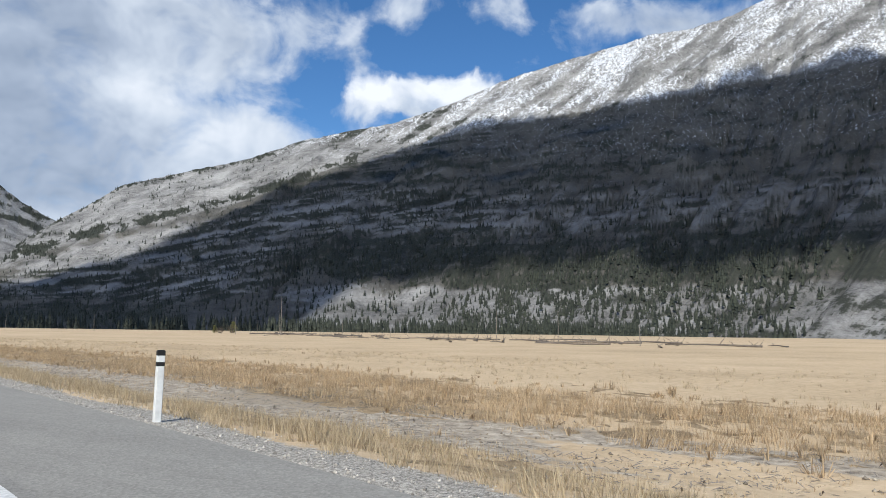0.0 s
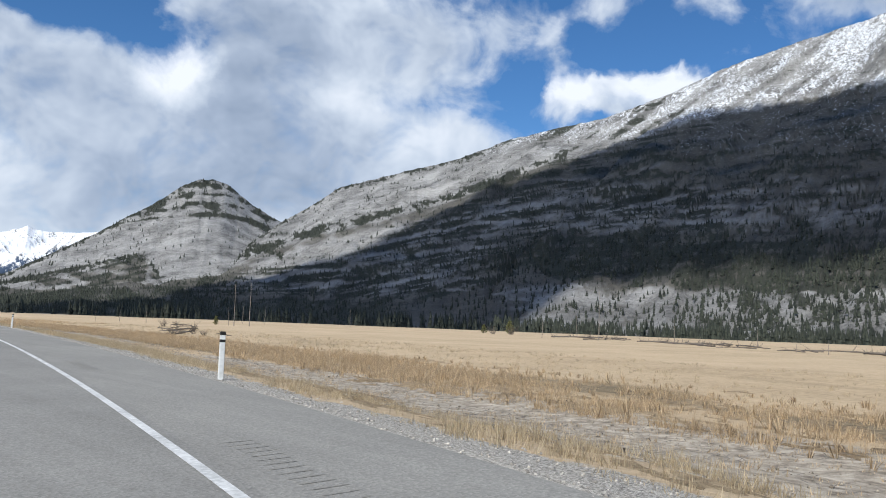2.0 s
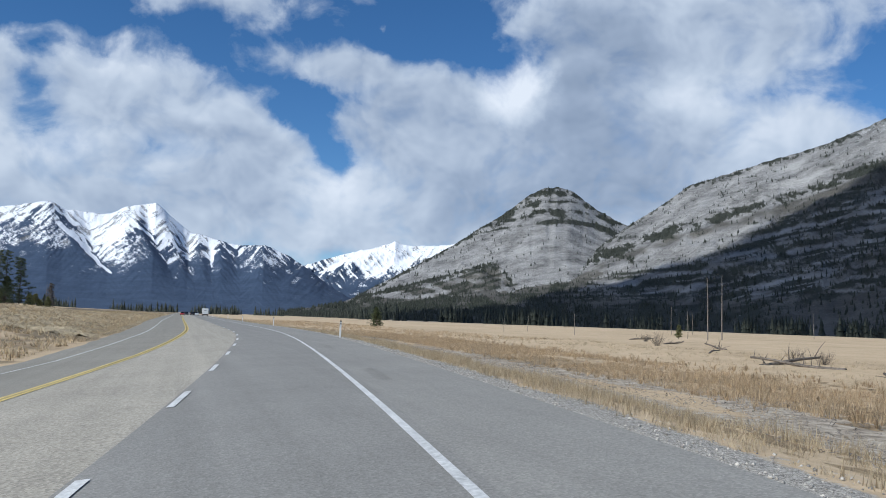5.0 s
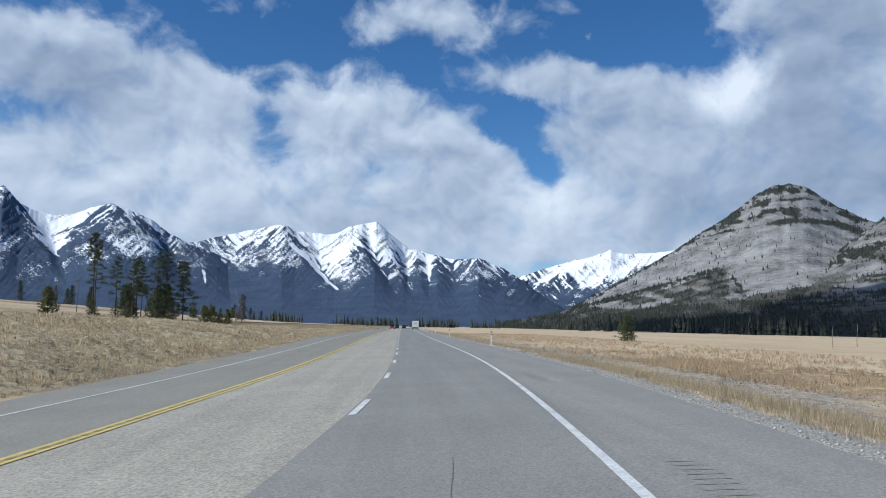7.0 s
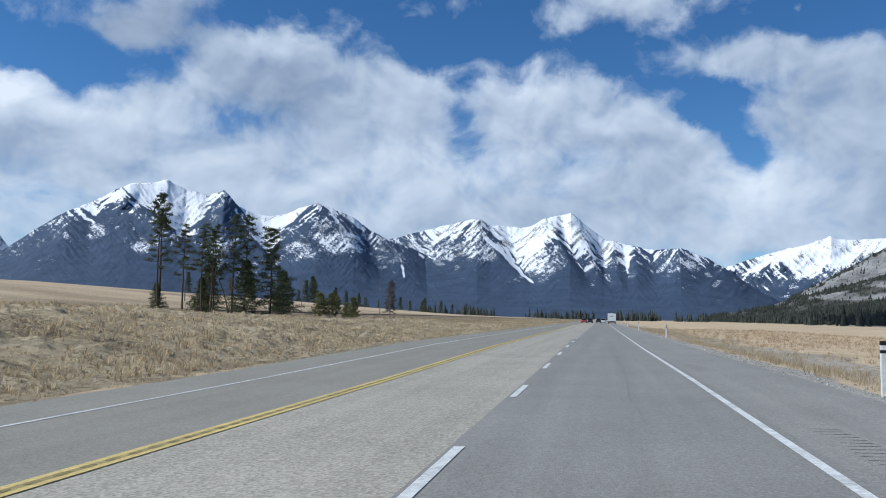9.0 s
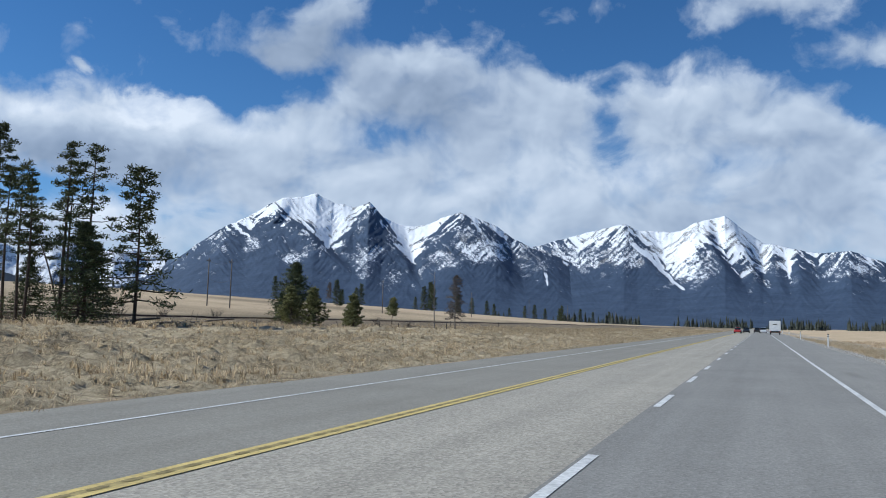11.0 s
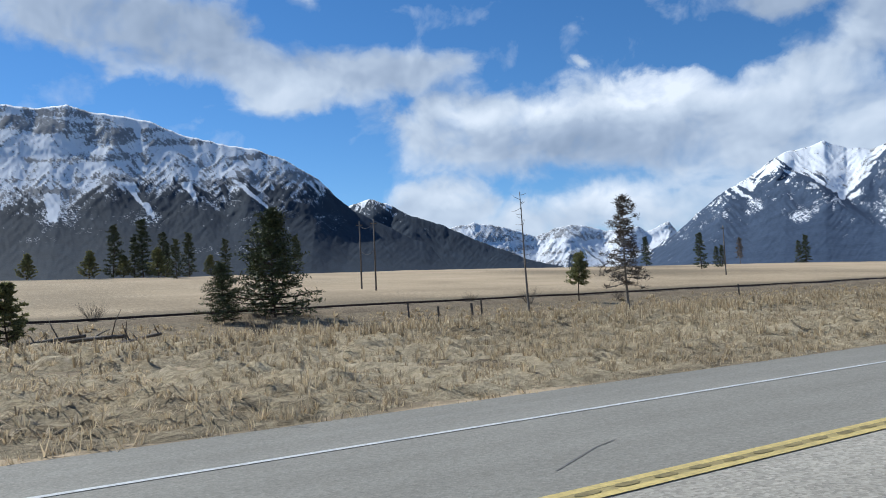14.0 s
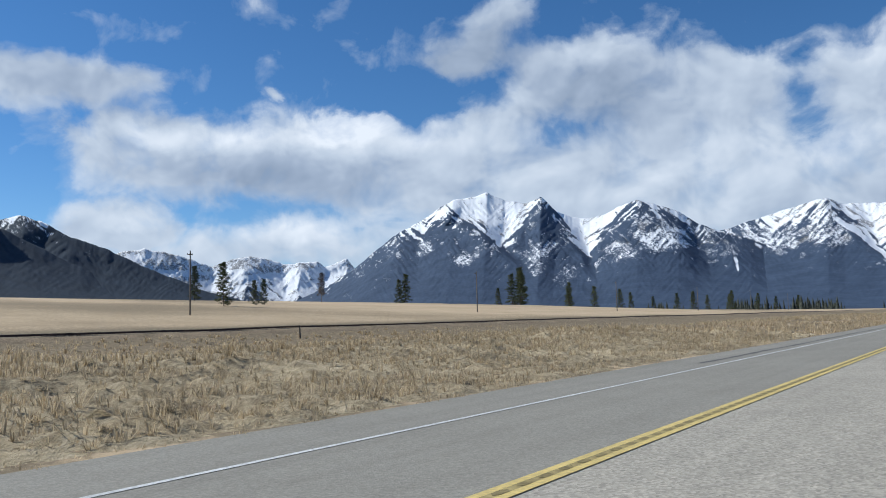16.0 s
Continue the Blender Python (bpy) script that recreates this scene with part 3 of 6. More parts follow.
def build_ground():
    lat, y = np.meshgrid(G_LAT, G_Y)
    lat, y = lat.ravel(), y.ravel()
    x = road_x(y) + lat / road_cos(y)
    z = land_z(lat, y)
    under = (lat > -11.4) & (lat < 5.4)
    z = np.where(under, road_z(lat, y) - 0.12, z)
    cover = np.zeros((len(lat), 3))
    cover[:, 1] = smooth(6.9, 6.2, lat + 0.8 * fbm(lat, y / 2.0, 2, 3)) * (lat > 0) * 0.95
    sand = smooth(8, 10, lat) * smooth(17, 13, lat + 3 * fbm(lat / 6, y / 9, 2, 8))
    cover[:, 0] = sand * smooth(-0.42, 0.0, fbm(lat / 3, y / 14, 3, 21)) * (lat > 0) + 0.35 * smooth(0.2, 0.5, fbm(lat / 8, y / 8, 3, 31)) * (lat > 0)
    railway = np.exp(-(((-lat) - 57) / 6.5) ** 2)
    cover[:, 2] = 0.85 * railway * smooth(150, 260, y) + 0.45 * smooth(0.2, 0.5, fbm(lat / 7, y / 16, 3, 41)) * (lat > 8) * (lat < 45) + 0.4 * smooth(13, 14.5, lat) * smooth(25, 20, lat + 6 * fbm(lat / 6, y / 9, 2, 8)) * (y < 260) + (0.36 + 0.26 * smooth(160, 200, y) + 0.5 * fbm(lat / 1.6, y / 2.6, 3, 43)) * (lat < -10.5) * (lat > -46) + (0.44 + 0.3 * fbm(lat / 60, y / 45, 3, 51)) * (lat < -62) * (lat > -400) + 0.7 * smooth(27, 33, -lat) * smooth(58, 55, -lat) * smooth(318, 345, y)
    me = mesh_from("ground", np.c_[x, y, z], grid_faces(len(G_Y), len(G_LAT)), GROUND, True, cover)
    return structure("ground", me, "dry straw-coloured grassland with sandy bare patches along the highway", "ground")


build_ground()


# ---- road ----
R_Y = spread((-200, -90, 10), (-90, 420, 2.5), (420, 1500, 12))


def lane_lat(y):
    """Where the seam between the old and the new pavement runs."""
    return np.interp(y, [100, 185, 206, 230, 280], [-1.02, -1.05, -1.4, -1.5, -1.5])


def strip(lats, ys, lift, mat, name, seam=()):
    """A sheet along the road; seam: the columns that follow the seam between the lanes, with their offset from it."""
    lat, y = np.meshgrid(np.asarray(lats, float), np.asarray(ys, float))
    for col, off in seam:
        lat[:, col] = lane_lat(y[:, col]) + off
    lat, y = lat.ravel(), y.ravel()
    x = road_x(y) + lat / road_cos(y)
    return mesh_from(name, np.c_[x, y, road_z(lat, y) + lift], grid_faces(len(ys), len(lats)), mat, True)


def part_of(parent, name, me, label=""):
    ob = new(name, me)
    ob.parent = parent
    if label:
        ob["label"] = label
    return ob


road = structure("road", strip([-9.15, -7, -5.4, -3.5, -1.42], R_Y, 0.0, ASPHALT_OLD, "road", [(4, -0.12)]), "worn grey two-way highway with a bend to a straight", "road")
part_of(road, "lane", strip([-1.42, 0.6, 2.75], R_Y, 0.018, ASPHALT_NEW, "lane", [(0, -0.13)]), "darker, newer asphalt lane")
part_of(road, "shoulder", strip([2.75, 4, 5.36], R_Y, 0.012, ASPHALT_EDGE, "shoulder"), "smooth grey paved shoulder")
part_of(road, "shoulder", strip([-11.3, -10.2, -9.15], R_Y, 0.004, ASPHALT_FAR, "shoulder"), "smooth grey paved shoulder")
part_of(road, "lane", strip([-9.15, -7.1, -5.4], R_Y, 0.004, ASPHALT_FAR, "lane"), "smooth grey oncoming lane")
part_of(road, "edge_line", strip([2.47, 2.6], R_Y, 0.024, PAINT_WHITE, "edge_line"), "solid white edge line")
part_of(road, "edge_line", strip([-9.06, -8.95], R_Y, 0.011, PAINT_WHITE, "edge_line"), "solid white edge line")
part_of(road, "centre_strip", strip([-5.46, -5.34], R_Y, 0.009, OLIVE_STRIP, "centre_strip"), "worn yellow strip between the centre lines")
for a in (-5.52, -5.28):
    part_of(road, "centre_line", strip([a - 0.06, a + 0.06], R_Y, 0.011, PAINT_YELLOW, "centre_line"), "worn double yellow centre line")
for k in range(-14, 60):
    y0 = np.interp(k, [-14, 0, 6, 10, 17, 19, 60], [-14.5, 114.6, 170.75, 211.2, 277.4, 292.6, 672.0])
    part_of(road, "lane_dash", strip([-1.36, -1.22], np.linspace(y0, y0 + 3.0, 4), 0.026, PAINT_WHITE, "lane_dash", [(0, -0.07), (1, 0.07)]))


# ---- mountains ----
HUB = (0.0, 200.0)


def mountain(name, label, sky, ridge, foot, rows, cover_of, shape=1.25, rough=0.05, spurs=(), seed=0, step=0.075, base=-6.0, jag=0.09, grain=420.0):
    """A mountain as a height field round the valley: sky, its crest in degrees (left, up); ridge and foot, how far off these are."""
    sky = sorted(sky)
    az = np.arange(sky[0][0], sky[-1][0], step)
    el = np.interp(az, [p[0] for p in sky], [p[1] for p in sky])
    el = el + jag * fbm(az * 2.2, az * 0 + seed, 5, seed)
    rd = np.interp(az, [p[0] for p in sorted(ridge)], [p[1] for p in sorted(ridge)])
    fd = np.interp(az, [p[0] for p in sorted(foot)], [p[1] for p in sorted(foot)])
    top = rd * np.tan(np.radians(el)) + 1.6
    u = np.concatenate([np.linspace(-0.04, 1.0, rows), [1.04, 1.1, 1.2]])
    A, Ug = np.meshgrid(az, u)
    r = fd + (rd - fd) * Ug
    uc = np.clip(Ug, 0, 1)
    # the slope: branching spurs and hollows, fading out at the crest and the foot
    x, y = HUB[0] - np.sin(np.radians(A)) * r, HUB[1] + np.cos(np.radians(A)) * r
    bend = fbm(x / 700, y / 700, 3, seed + 3)
    wave = fbm(A * 0.42 + 2.2 * bend, Ug * 1.3 + bend, 4, seed + 7)
    sharp = np.clip(1 - 2.2 * np.abs(fbm(x / grain + bend, y / grain - bend, 5, seed + 9)), 0, 1) ** 1.6
    fine = fbm(x / 90, y / 90, 4, seed + 11)
    fade = np.sin(np.pi * uc) ** 0.8
    z = top * uc ** shape + top * fade * rough * (1.2 * wave + 1.15 * (sharp - 0.4) + 0.3 * fine)
    gul = np.zeros_like(z)
    for a0, u0, a1, u1, width, height in spurs:
        k = np.clip((Ug - u0) / (u1 - u0), 0, 1)
        line = a0 + (a1 - a0) * k + 0.35 * bend
        w = width * (1.25 - 0.95 * k if height < 0 else 0.2 + 1.0 * k)
        off = np.abs(A - line) / w
        inside = (np.exp(-off) if height < 0 else np.clip(1 - off, 0, 1)) * smooth(min(u0, u1) - 0.12, min(u0, u1) + 0.08, Ug) * smooth(max(u0, u1) + 0.06, max(u0, u1) - 0.06, Ug)
        if height > 0:
            inside = inside ** 0.8 * smooth(1.0, 0.72, Ug) * (1 + 0.5 * (sharp - 0.4))
        z = z + top * height * inside
        gul = np.maximum(gul, inside * (1 if height < 0 else -1))
    limit = r * np.tan(np.radians(el))[None, :] + 1.6 - (1 - uc) * 0.004 * r
    z = np.where(Ug < 1, np.minimum(z, limit), z)
    z = np.where(Ug > 1, top * (1 - (Ug - 1) * 2.0), z)
    z = np.where(Ug <= 0, base + (Ug * 200), z + base * (1 - uc))
    up = np.degrees(np.arctan2(z - 1.6, r))
    facing = np.tanh(np.gradient(z, axis=1) / (step * np.radians(1) * r) * 1.2)
    cover = cover_of(A, Ug, z, up, gul, wave, facing)
    me = mesh_from(name, np.c_[x.ravel(), y.ravel(), z.ravel()], grid_faces(len(u), len(az)), MOUNTAIN, True, np.stack([c.ravel() for c in cover], 1))
    ob = tagged(new(name, me), label, "mountain", kind="structure")
    return ob, (az, u, x, y, z, cover)


def massif(name, label, sky, ridge, foot, rows, cover_of, lines, seed=0, step=0.06, power=0.8, rib=11.0, jag=0.08, mat=MASSIF):
    """A mountain face with ridges (below 0: towards the valley) and gullies (above 0) that run down it, given as (left, up) in degrees."""
    sky = sorted(sky)
    az = np.arange(sky[0][0], sky[-1][0], step)
    el = np.interp(az, [p[0] for p in sky], [p[1] for p in sky])
    teeth = jag * fbm(az * 2.4, az * 0 + seed, 5, seed)
    rd = np.interp(az, [p[0] for p in sorted(ridge)], [p[1] for p in sorted(ridge)])
    fd = np.interp(az, [p[0] for p in sorted(foot)], [p[1] for p in sorted(foot)])
    v = np.concatenate([[-0.03], np.linspace(0, 1.0, rows), [1.02, 1.06, 1.15]])
    A, V = np.meshgrid(az, v)
    vc = np.clip(V, 0, 1)
    up = el * vc + teeth * smooth(0.8, 1.0, vc)
    level = np.linspace(0, el.max(), 70)
    table = []
    for e in level:
        at = sorted((np.interp(e, [p[1] for p in pts[::-1]], [p[0] for p in pts[::-1]]), k) for k, pts in lines)
        table.append(np.interp(az, [p[0] for p in at], [p[1] for p in at]))
    table = np.array(table)
    for _ in range(3):
        table[1:-1] = (table[:-2] + table[1:-1] * 2 + table[2:]) / 4
        table[:, 2:-2] = (table[:, :-4] + table[:, 2:-2] * 2 + table[:, 4:]) / 4
    rel = np.stack([np.interp(up[:, j], level, table[:, j]) for j in range(len(az))], 1)
    warp = fbm(A * 0.8, up * 0.8, 4, seed + 2)
    rel = rel + 34 * warp
    turn = np.tanh(np.gradient(rel, axis=1) / step / 35.0)
    k = 0.9
    c1, c2 = up - k * A + 0.35 * warp, up + k * A + 0.35 * warp
    ribs = (0.5 - 0.5 * turn) * fbm(c1 * 5.5, (k * up + A) * 0.8, 4, seed + 5) + (0.5 + 0.5 * turn) * fbm(c2 * 5.5, (k * up - A) * 0.8, 4, seed + 6)
    fine = fbm(A * 7, up * 7, 4, seed + 11)
    r = fd + (rd - fd) * vc ** power + 0.85 * rel * smooth(0.22, 0.86, vc) * (1 - 0.7 * smooth(0.8, 1.0, vc)) + smooth(0, 0.2, vc) * (1 - 0.8 * smooth(0.85, 1.0, vc)) * (0.55 + 0.45 * smooth(0.4, 0.72, vc)) * (rib * ribs * 2 + 6 * fine)
    z = 1.6 + r * np.tan(np.radians(up))
    back = np.clip(V - 1, 0, 1)
    r, z = r + back * 900, z - back * 1500
    z = np.where(V < 0, -16.0, z - 6.0 * (1 - vc))
    x, y = HUB[0] - np.sin(np.radians(A)) * r, HUB[1] + np.cos(np.radians(A)) * r
    cover = cover_of(A, V, z, up, rel / 130.0, ribs, turn)
    me = mesh_from(name, np.c_[x.ravel(), y.ravel(), z.ravel()], grid_faces(len(v), len(az)), mat, True, np.stack([c.ravel() for c in cover], 1))
    return tagged(new(name, me), label, "mountain", kind="structure")


def zero(a):
    return np.zeros_like(a)


def near_line(A, up, line, width):
    """1 on a line of places (left, up), 0 away from it; and how far above the line a place lies."""
    line = sorted(line)
    over = up - np.interp(A, [p[0] for p in line], [p[1] for p in line])
    inside = (A > line[0][0]) & (A < line[-1][0])
    return np.exp(-(over / width) ** 2) * inside, over


SPUR = [(-26.4, 2.9), (-30.3, 5.1), (-34.6, 6.7), (-39.5, 8.1), (-44.5, 9.6), (-48.5, 11.1), (-53.0, 12.8)]
SPUR_LOW = [(-26.0, 3.2), (-28.3, 4.7), (-30.0, 5.3), (-32.0, 4.6)]


def strata(A, c, pitch, seed):
    """Stepped beds of rock, 1 on a bare face and below 0 on the wooded step above it, broken along their length."""
    k = c * pitch + 0.9 * fbm(A * 0.22, c * 0.6, 3, seed) + 0.12 * fbm(A * 1.6, c * 2.0, 3, seed + 1)
    w = k - np.floor(k)
    bed = hash2(np.floor(k).astype(int), np.zeros(k.shape, int), seed)
    face = smooth(0.0, 0.06, w) * smooth(0.24 + 0.3 * bed, 0.12 + 0.2 * bed, w)
    step = smooth(0.55, 0.8, w) * smooth(1.0, 0.96, w)
    there = smooth(-0.12, 0.12, fbm(A * 0.33, np.floor(k) * 3.7, 3, seed + 2) + 0.3 * fbm(A * 2.2, c * 2.2, 3, seed + 3))
    return face * there, step


def cover_right(A, U, z, up, gul, wave, facing):
    fine = fbm(A * 7, up * 7, 3, 62)
    clumps = fbm(A * 0.9, up * 2.2, 5, 67)
    # upper edge of the cloud's shadow; the beds run roughly along it
    shade_edge = np.interp(A, [-95, -82, -70, -61, -52, -44, -36, -29, -20], [17.4, 17, 15.9, 14.7, 12.0, 8.6, 4.5, 3.3, 1.5])
    bedding = up - 0.42 * shade_edge
    face, step = strata(A, bedding, 1.25, 61)
    thin, thin_step = strata(A, bedding, 3.1, 64)
    knoll = smooth(0.5, -0.3, up - np.interp(A, [-100, -71, -60.5, -55, -52, -48, -43.5], [3.6, 3.2, 3.3, 4.1, 4.1, 2.8, 1.3]) + 0.6 * clumps) * smooth(-43, -45, A)
    # under that edge the cover is darkened, which deepens the cast shadow
    below = smooth(0.5, -0.3, up - shade_edge + 0.4 * clumps + 0.3 * fine)
    band = smooth(3.0, 4.2, up) * smooth(8.0, 6.2, up + 0.5 * wave) * smooth(-47, -53, A)
    beds = np.maximum(face, 0.75 * thin)
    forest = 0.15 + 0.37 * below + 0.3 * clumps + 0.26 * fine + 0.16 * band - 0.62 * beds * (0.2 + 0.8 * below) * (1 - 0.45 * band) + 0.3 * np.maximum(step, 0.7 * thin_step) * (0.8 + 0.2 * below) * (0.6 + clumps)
    forest = forest - 0.22 * smooth(15.5, 18.5, up) - 0.13 * smooth(-60, -68, A) * smooth(5.0, 8.0, up)
    foot = smooth(2.6, 1.0, up + 0.4 * wave) * smooth(-57, -48, A)
    forest = np.maximum(forest, foot * (0.66 + 0.4 * clumps))
    # trees along the crest and down the spurs
    fringe = smooth(0.93, 0.985, U) * smooth(-60, -54, A)
    line, over = near_line(A, up, SPUR, 0.3)
    low, _ = near_line(A, up, SPUR_LOW, 0.22)
    forest = forest + 0.5 * fringe * (0.7 + fine) + 0.75 * line * (0.7 + clumps + fine) + 0.7 * low * (0.7 + fine)
    dense = smooth(-63, -72, A)
    forest = forest * (1 - knoll) + knoll * (0.08 + 0.36 * dense + 0.5 * clumps + 0.3 * fine)
    grit = 0.9 * fbm(A * 9, up * 11, 4, 69) + 0.35 * fbm(A * 20, up * 20, 2, 70)
    slabs = fbm((up + 0.18 * A) * 1.4, A * 0.35 - up * 0.2, 4, 66)
    snow = (1 - 0.7 * below) * smooth(11.4, 14.6, up + 0.7 * wave) * (0.38 + 0.2 * slabs + 0.4 * grit)
    run = fbm(A * 1.1 + up * 1.5, up * 0.22 - A * 0.15, 4, 68)
    chute = smooth(0.12, 0.30, run + 0.25 * grit) * smooth(13.4, 15.5, up)
    snow = np.maximum(snow, (1 - 0.8 * below) * chute * (0.52 + 0.3 * grit))
    snow = np.maximum(snow, below * smooth(11, 13.5, up) * smooth(-56, -64, A) * (0.16 + 0.4 * grit))
    forest = forest - 0.3 * np.clip(snow, 0, 1) + 0.55 * smooth(-0.08, -0.26, run + 0.3 * fine) * smooth(12.5, 14.5, up) * (1 - below)
    snow = snow - 0.4 * smooth(-0.08, -0.26, run + 0.3 * fine) * (1 - below)
    # real low growth, plus painted shade in the shadow and on the dim knoll
    heath_and_shade = 0.66 * below * (1 - knoll) + (0.46 + 0.3 * smooth(-55, -48, A)) * knoll + 0.5 * band + 0.5 * foot + 0.3 * clumps - 0.42 * beds * below * (0.55 + clumps) + 0.65 * smooth(0.1, -0.5, over) * smooth(-1.7, -0.6, over) * smooth(-54, -50, A) + 0.2 * smooth(9, 12, up) * below
    return snow, forest, heath_and_shade


LOW_RIDGE = [(-11.5, 1.2), (-17.2, 2.8), (-20.8, 3.85), (-22.2, 4.2), (-23.4, 2.8)]


def cover_hill(A, U, z, up, gul, wave, facing):
    fine = fbm(A * 7, up * 7, 3, 62)
    clumps = fbm(A * 1.1, up * 2.4, 5, 77)
    arch = up + 0.030 * (A + 26) ** 2
    cap = smooth(6.4, 7.6, arch + 0.5 * wave) * smooth(-33, -30, A)
    ribs, steps = strata(A, arch, 1.5, 71)
    patches = fbm(A * 1.7, arch * 2.6, 5, 79)
    beds, wooded_beds = strata(A, up + 0.27 * A, 1.9, 73)
    low, over = near_line(A, up, LOW_RIDGE, 0.2)
    under = smooth(0.15, -0.35, over) * smooth(-24, -23, A)
    skirt = smooth(1.8, 0.7, up + 0.5 * wave)
    forest = 0.1 + 0.3 * fine + 0.2 * clumps + cap * (0.3 + 0.9 * patches - 0.25 * ribs + 0.25 * steps) + (0.5 * wooded_beds * (0.6 + clumps) - 0.3 * beds) * smooth(4.4, 3.0, up) * smooth(-25, -23, A) + 0.16 * steps * smooth(4.5, 6.0, arch)
    fringe = smooth(0.9, 0.98, U)
    forest = forest + 0.55 * fringe * (0.45 + 1.2 * patches + fine) + 0.85 * low * (0.7 + fine) + 0.34 * under * (0.6 + clumps)
    forest = np.maximum(forest, skirt * (0.5 + 0.6 * clumps + 0.3 * fine))
    return zero(A), forest, 0.14 + 0.2 * cap + 0.2 * clumps + 0.7 * under * (0.6 + clumps) + 0.6 * skirt


def cover_snowy(line, dust=(), soft=0.35, bare=0.25, chutes=(), cliffs=0.0):
    """Snow above a line (left, up), thin snow in patches, snow chutes, the rest forest."""
    line = sorted(line)

    def f(A, U, z, up, gul, ribs, turn):
        clumps = fbm(A * 1.3, up * 2.0, 5, 83)
        grit = fbm(A * 9.0, up * 9.0, 3, 85)
        h = np.interp(A, [p[0] for p in line], [p[1] for p in line])
        over = up - h + 0.35 * clumps + 1.7 * ribs + 0.3 * grit + 0.85 * np.clip(gul, -0.6, 1)
        bands = smooth(0.0, 0.25, fbm(A * 0.25, up * 2.4 + 0.1 * A, 4, 87) + 0.25 * grit) * cliffs
        streak = smooth(0.02, 0.3, -ribs + 0.5 * grit - 0.12 * gul) * bare * 2.0 * (0.3 + 0.7 * smooth(2.4, 0.3, up - h - 0.4))
        snow = smooth(-soft * 1.6, soft * 1.6, over) * (0.80 - 0.75 * streak - 0.7 * bands + 0.3 * ribs + 0.35 * grit)
        thin = smooth(h - 1.9, h + 0.1, up + 0.6 * clumps) * smooth(-0.25, 0.35, ribs + 0.7 * grit + 0.5 * clumps)
        snow = np.maximum(snow, 0.5 * thin * (1 + 0.5 * grit))
        specks = smooth(0.22, 0.5, fbm(A * 2.0, up * 3.0, 4, 89) + 0.4 * ribs) * smooth(h - 4.5, h - 1.5, up)
        snow = np.maximum(snow, 0.45 * specks)
        forest = smooth(0.35, -0.25, over) * 0.95 + 0.2 * smooth(h - 1.6, h - 2.8, up) - 0.34 * thin - 0.1 * smooth(0.15, 0.5, clumps + ribs)
        streaks = ribs
        for a, e, w, t, k in dust:
            d = np.sqrt(((A - a) / w) ** 2 + ((up - e) / t) ** 2)
            m = smooth(1.25, 0.3, d + 0.5 * clumps) * k
            snow = np.maximum(snow, m * (0.46 + 0.4 * streaks + 0.3 * grit))
            forest = forest - 0.3 * m * np.clip(0.5 + 1.6 * streaks, 0, 1)
        for a0, e0, a1, e1, w in chutes:
            k = np.clip((up - e0) / (e1 - e0), 0, 1)
            m = smooth(1.3, 0.6, np.abs(A - (a0 + (a1 - a0) * k) + 0.25 * clumps) / (w * (1.2 - 0.7 * k))) * smooth(min(e0, e1) - 0.2, min(e0, e1) + 0.1, up) * smooth(max(e0, e1) + 0.2, max(e0, e1) - 0.1, up)
            snow = np.maximum(snow, 0.85 * m)
        return snow, forest, 0.55 + 0.5 * clumps - 0.5 * smooth(h - 1.5, h, up)
    return f


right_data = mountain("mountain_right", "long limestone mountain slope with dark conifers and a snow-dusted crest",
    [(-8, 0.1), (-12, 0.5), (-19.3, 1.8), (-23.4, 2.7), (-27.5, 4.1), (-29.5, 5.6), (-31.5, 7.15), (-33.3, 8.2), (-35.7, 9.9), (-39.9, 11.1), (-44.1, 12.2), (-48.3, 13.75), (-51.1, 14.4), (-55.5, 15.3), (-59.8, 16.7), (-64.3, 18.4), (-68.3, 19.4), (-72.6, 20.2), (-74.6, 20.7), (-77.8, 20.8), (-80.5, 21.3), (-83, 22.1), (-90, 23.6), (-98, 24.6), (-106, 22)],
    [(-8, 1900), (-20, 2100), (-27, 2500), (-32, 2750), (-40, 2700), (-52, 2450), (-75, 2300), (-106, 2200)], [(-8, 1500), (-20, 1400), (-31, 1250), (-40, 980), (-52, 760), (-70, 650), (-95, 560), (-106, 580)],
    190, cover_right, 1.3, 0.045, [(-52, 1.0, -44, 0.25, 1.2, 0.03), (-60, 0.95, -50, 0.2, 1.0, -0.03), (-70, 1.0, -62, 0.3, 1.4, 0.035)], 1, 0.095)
hill_data = mountain("hill_rounded", "pale rounded limestone hill with dark tree bands",
    [(-6.5, 0.15), (-9, 0.6), (-11.2, 1.1), (-14.9, 3.15), (-18.9, 5.5), (-22.9, 8.1), (-24.3, 9.2), (-25.2, 9.6), (-26.2, 9.75), (-27.4, 9.4), (-29.1, 8.1), (-30.8, 7.2), (-33.5, 6.2), (-38, 4)],
    [(-6, 2400), (-26, 3300), (-40, 3300)], [(-6, 2100), (-20, 1900), (-40, 1500)], 110, cover_hill, 1.15, 0.018, [(-19.4, 0.62, -22.5, 0.2, 1.2, 0.05)], 2)
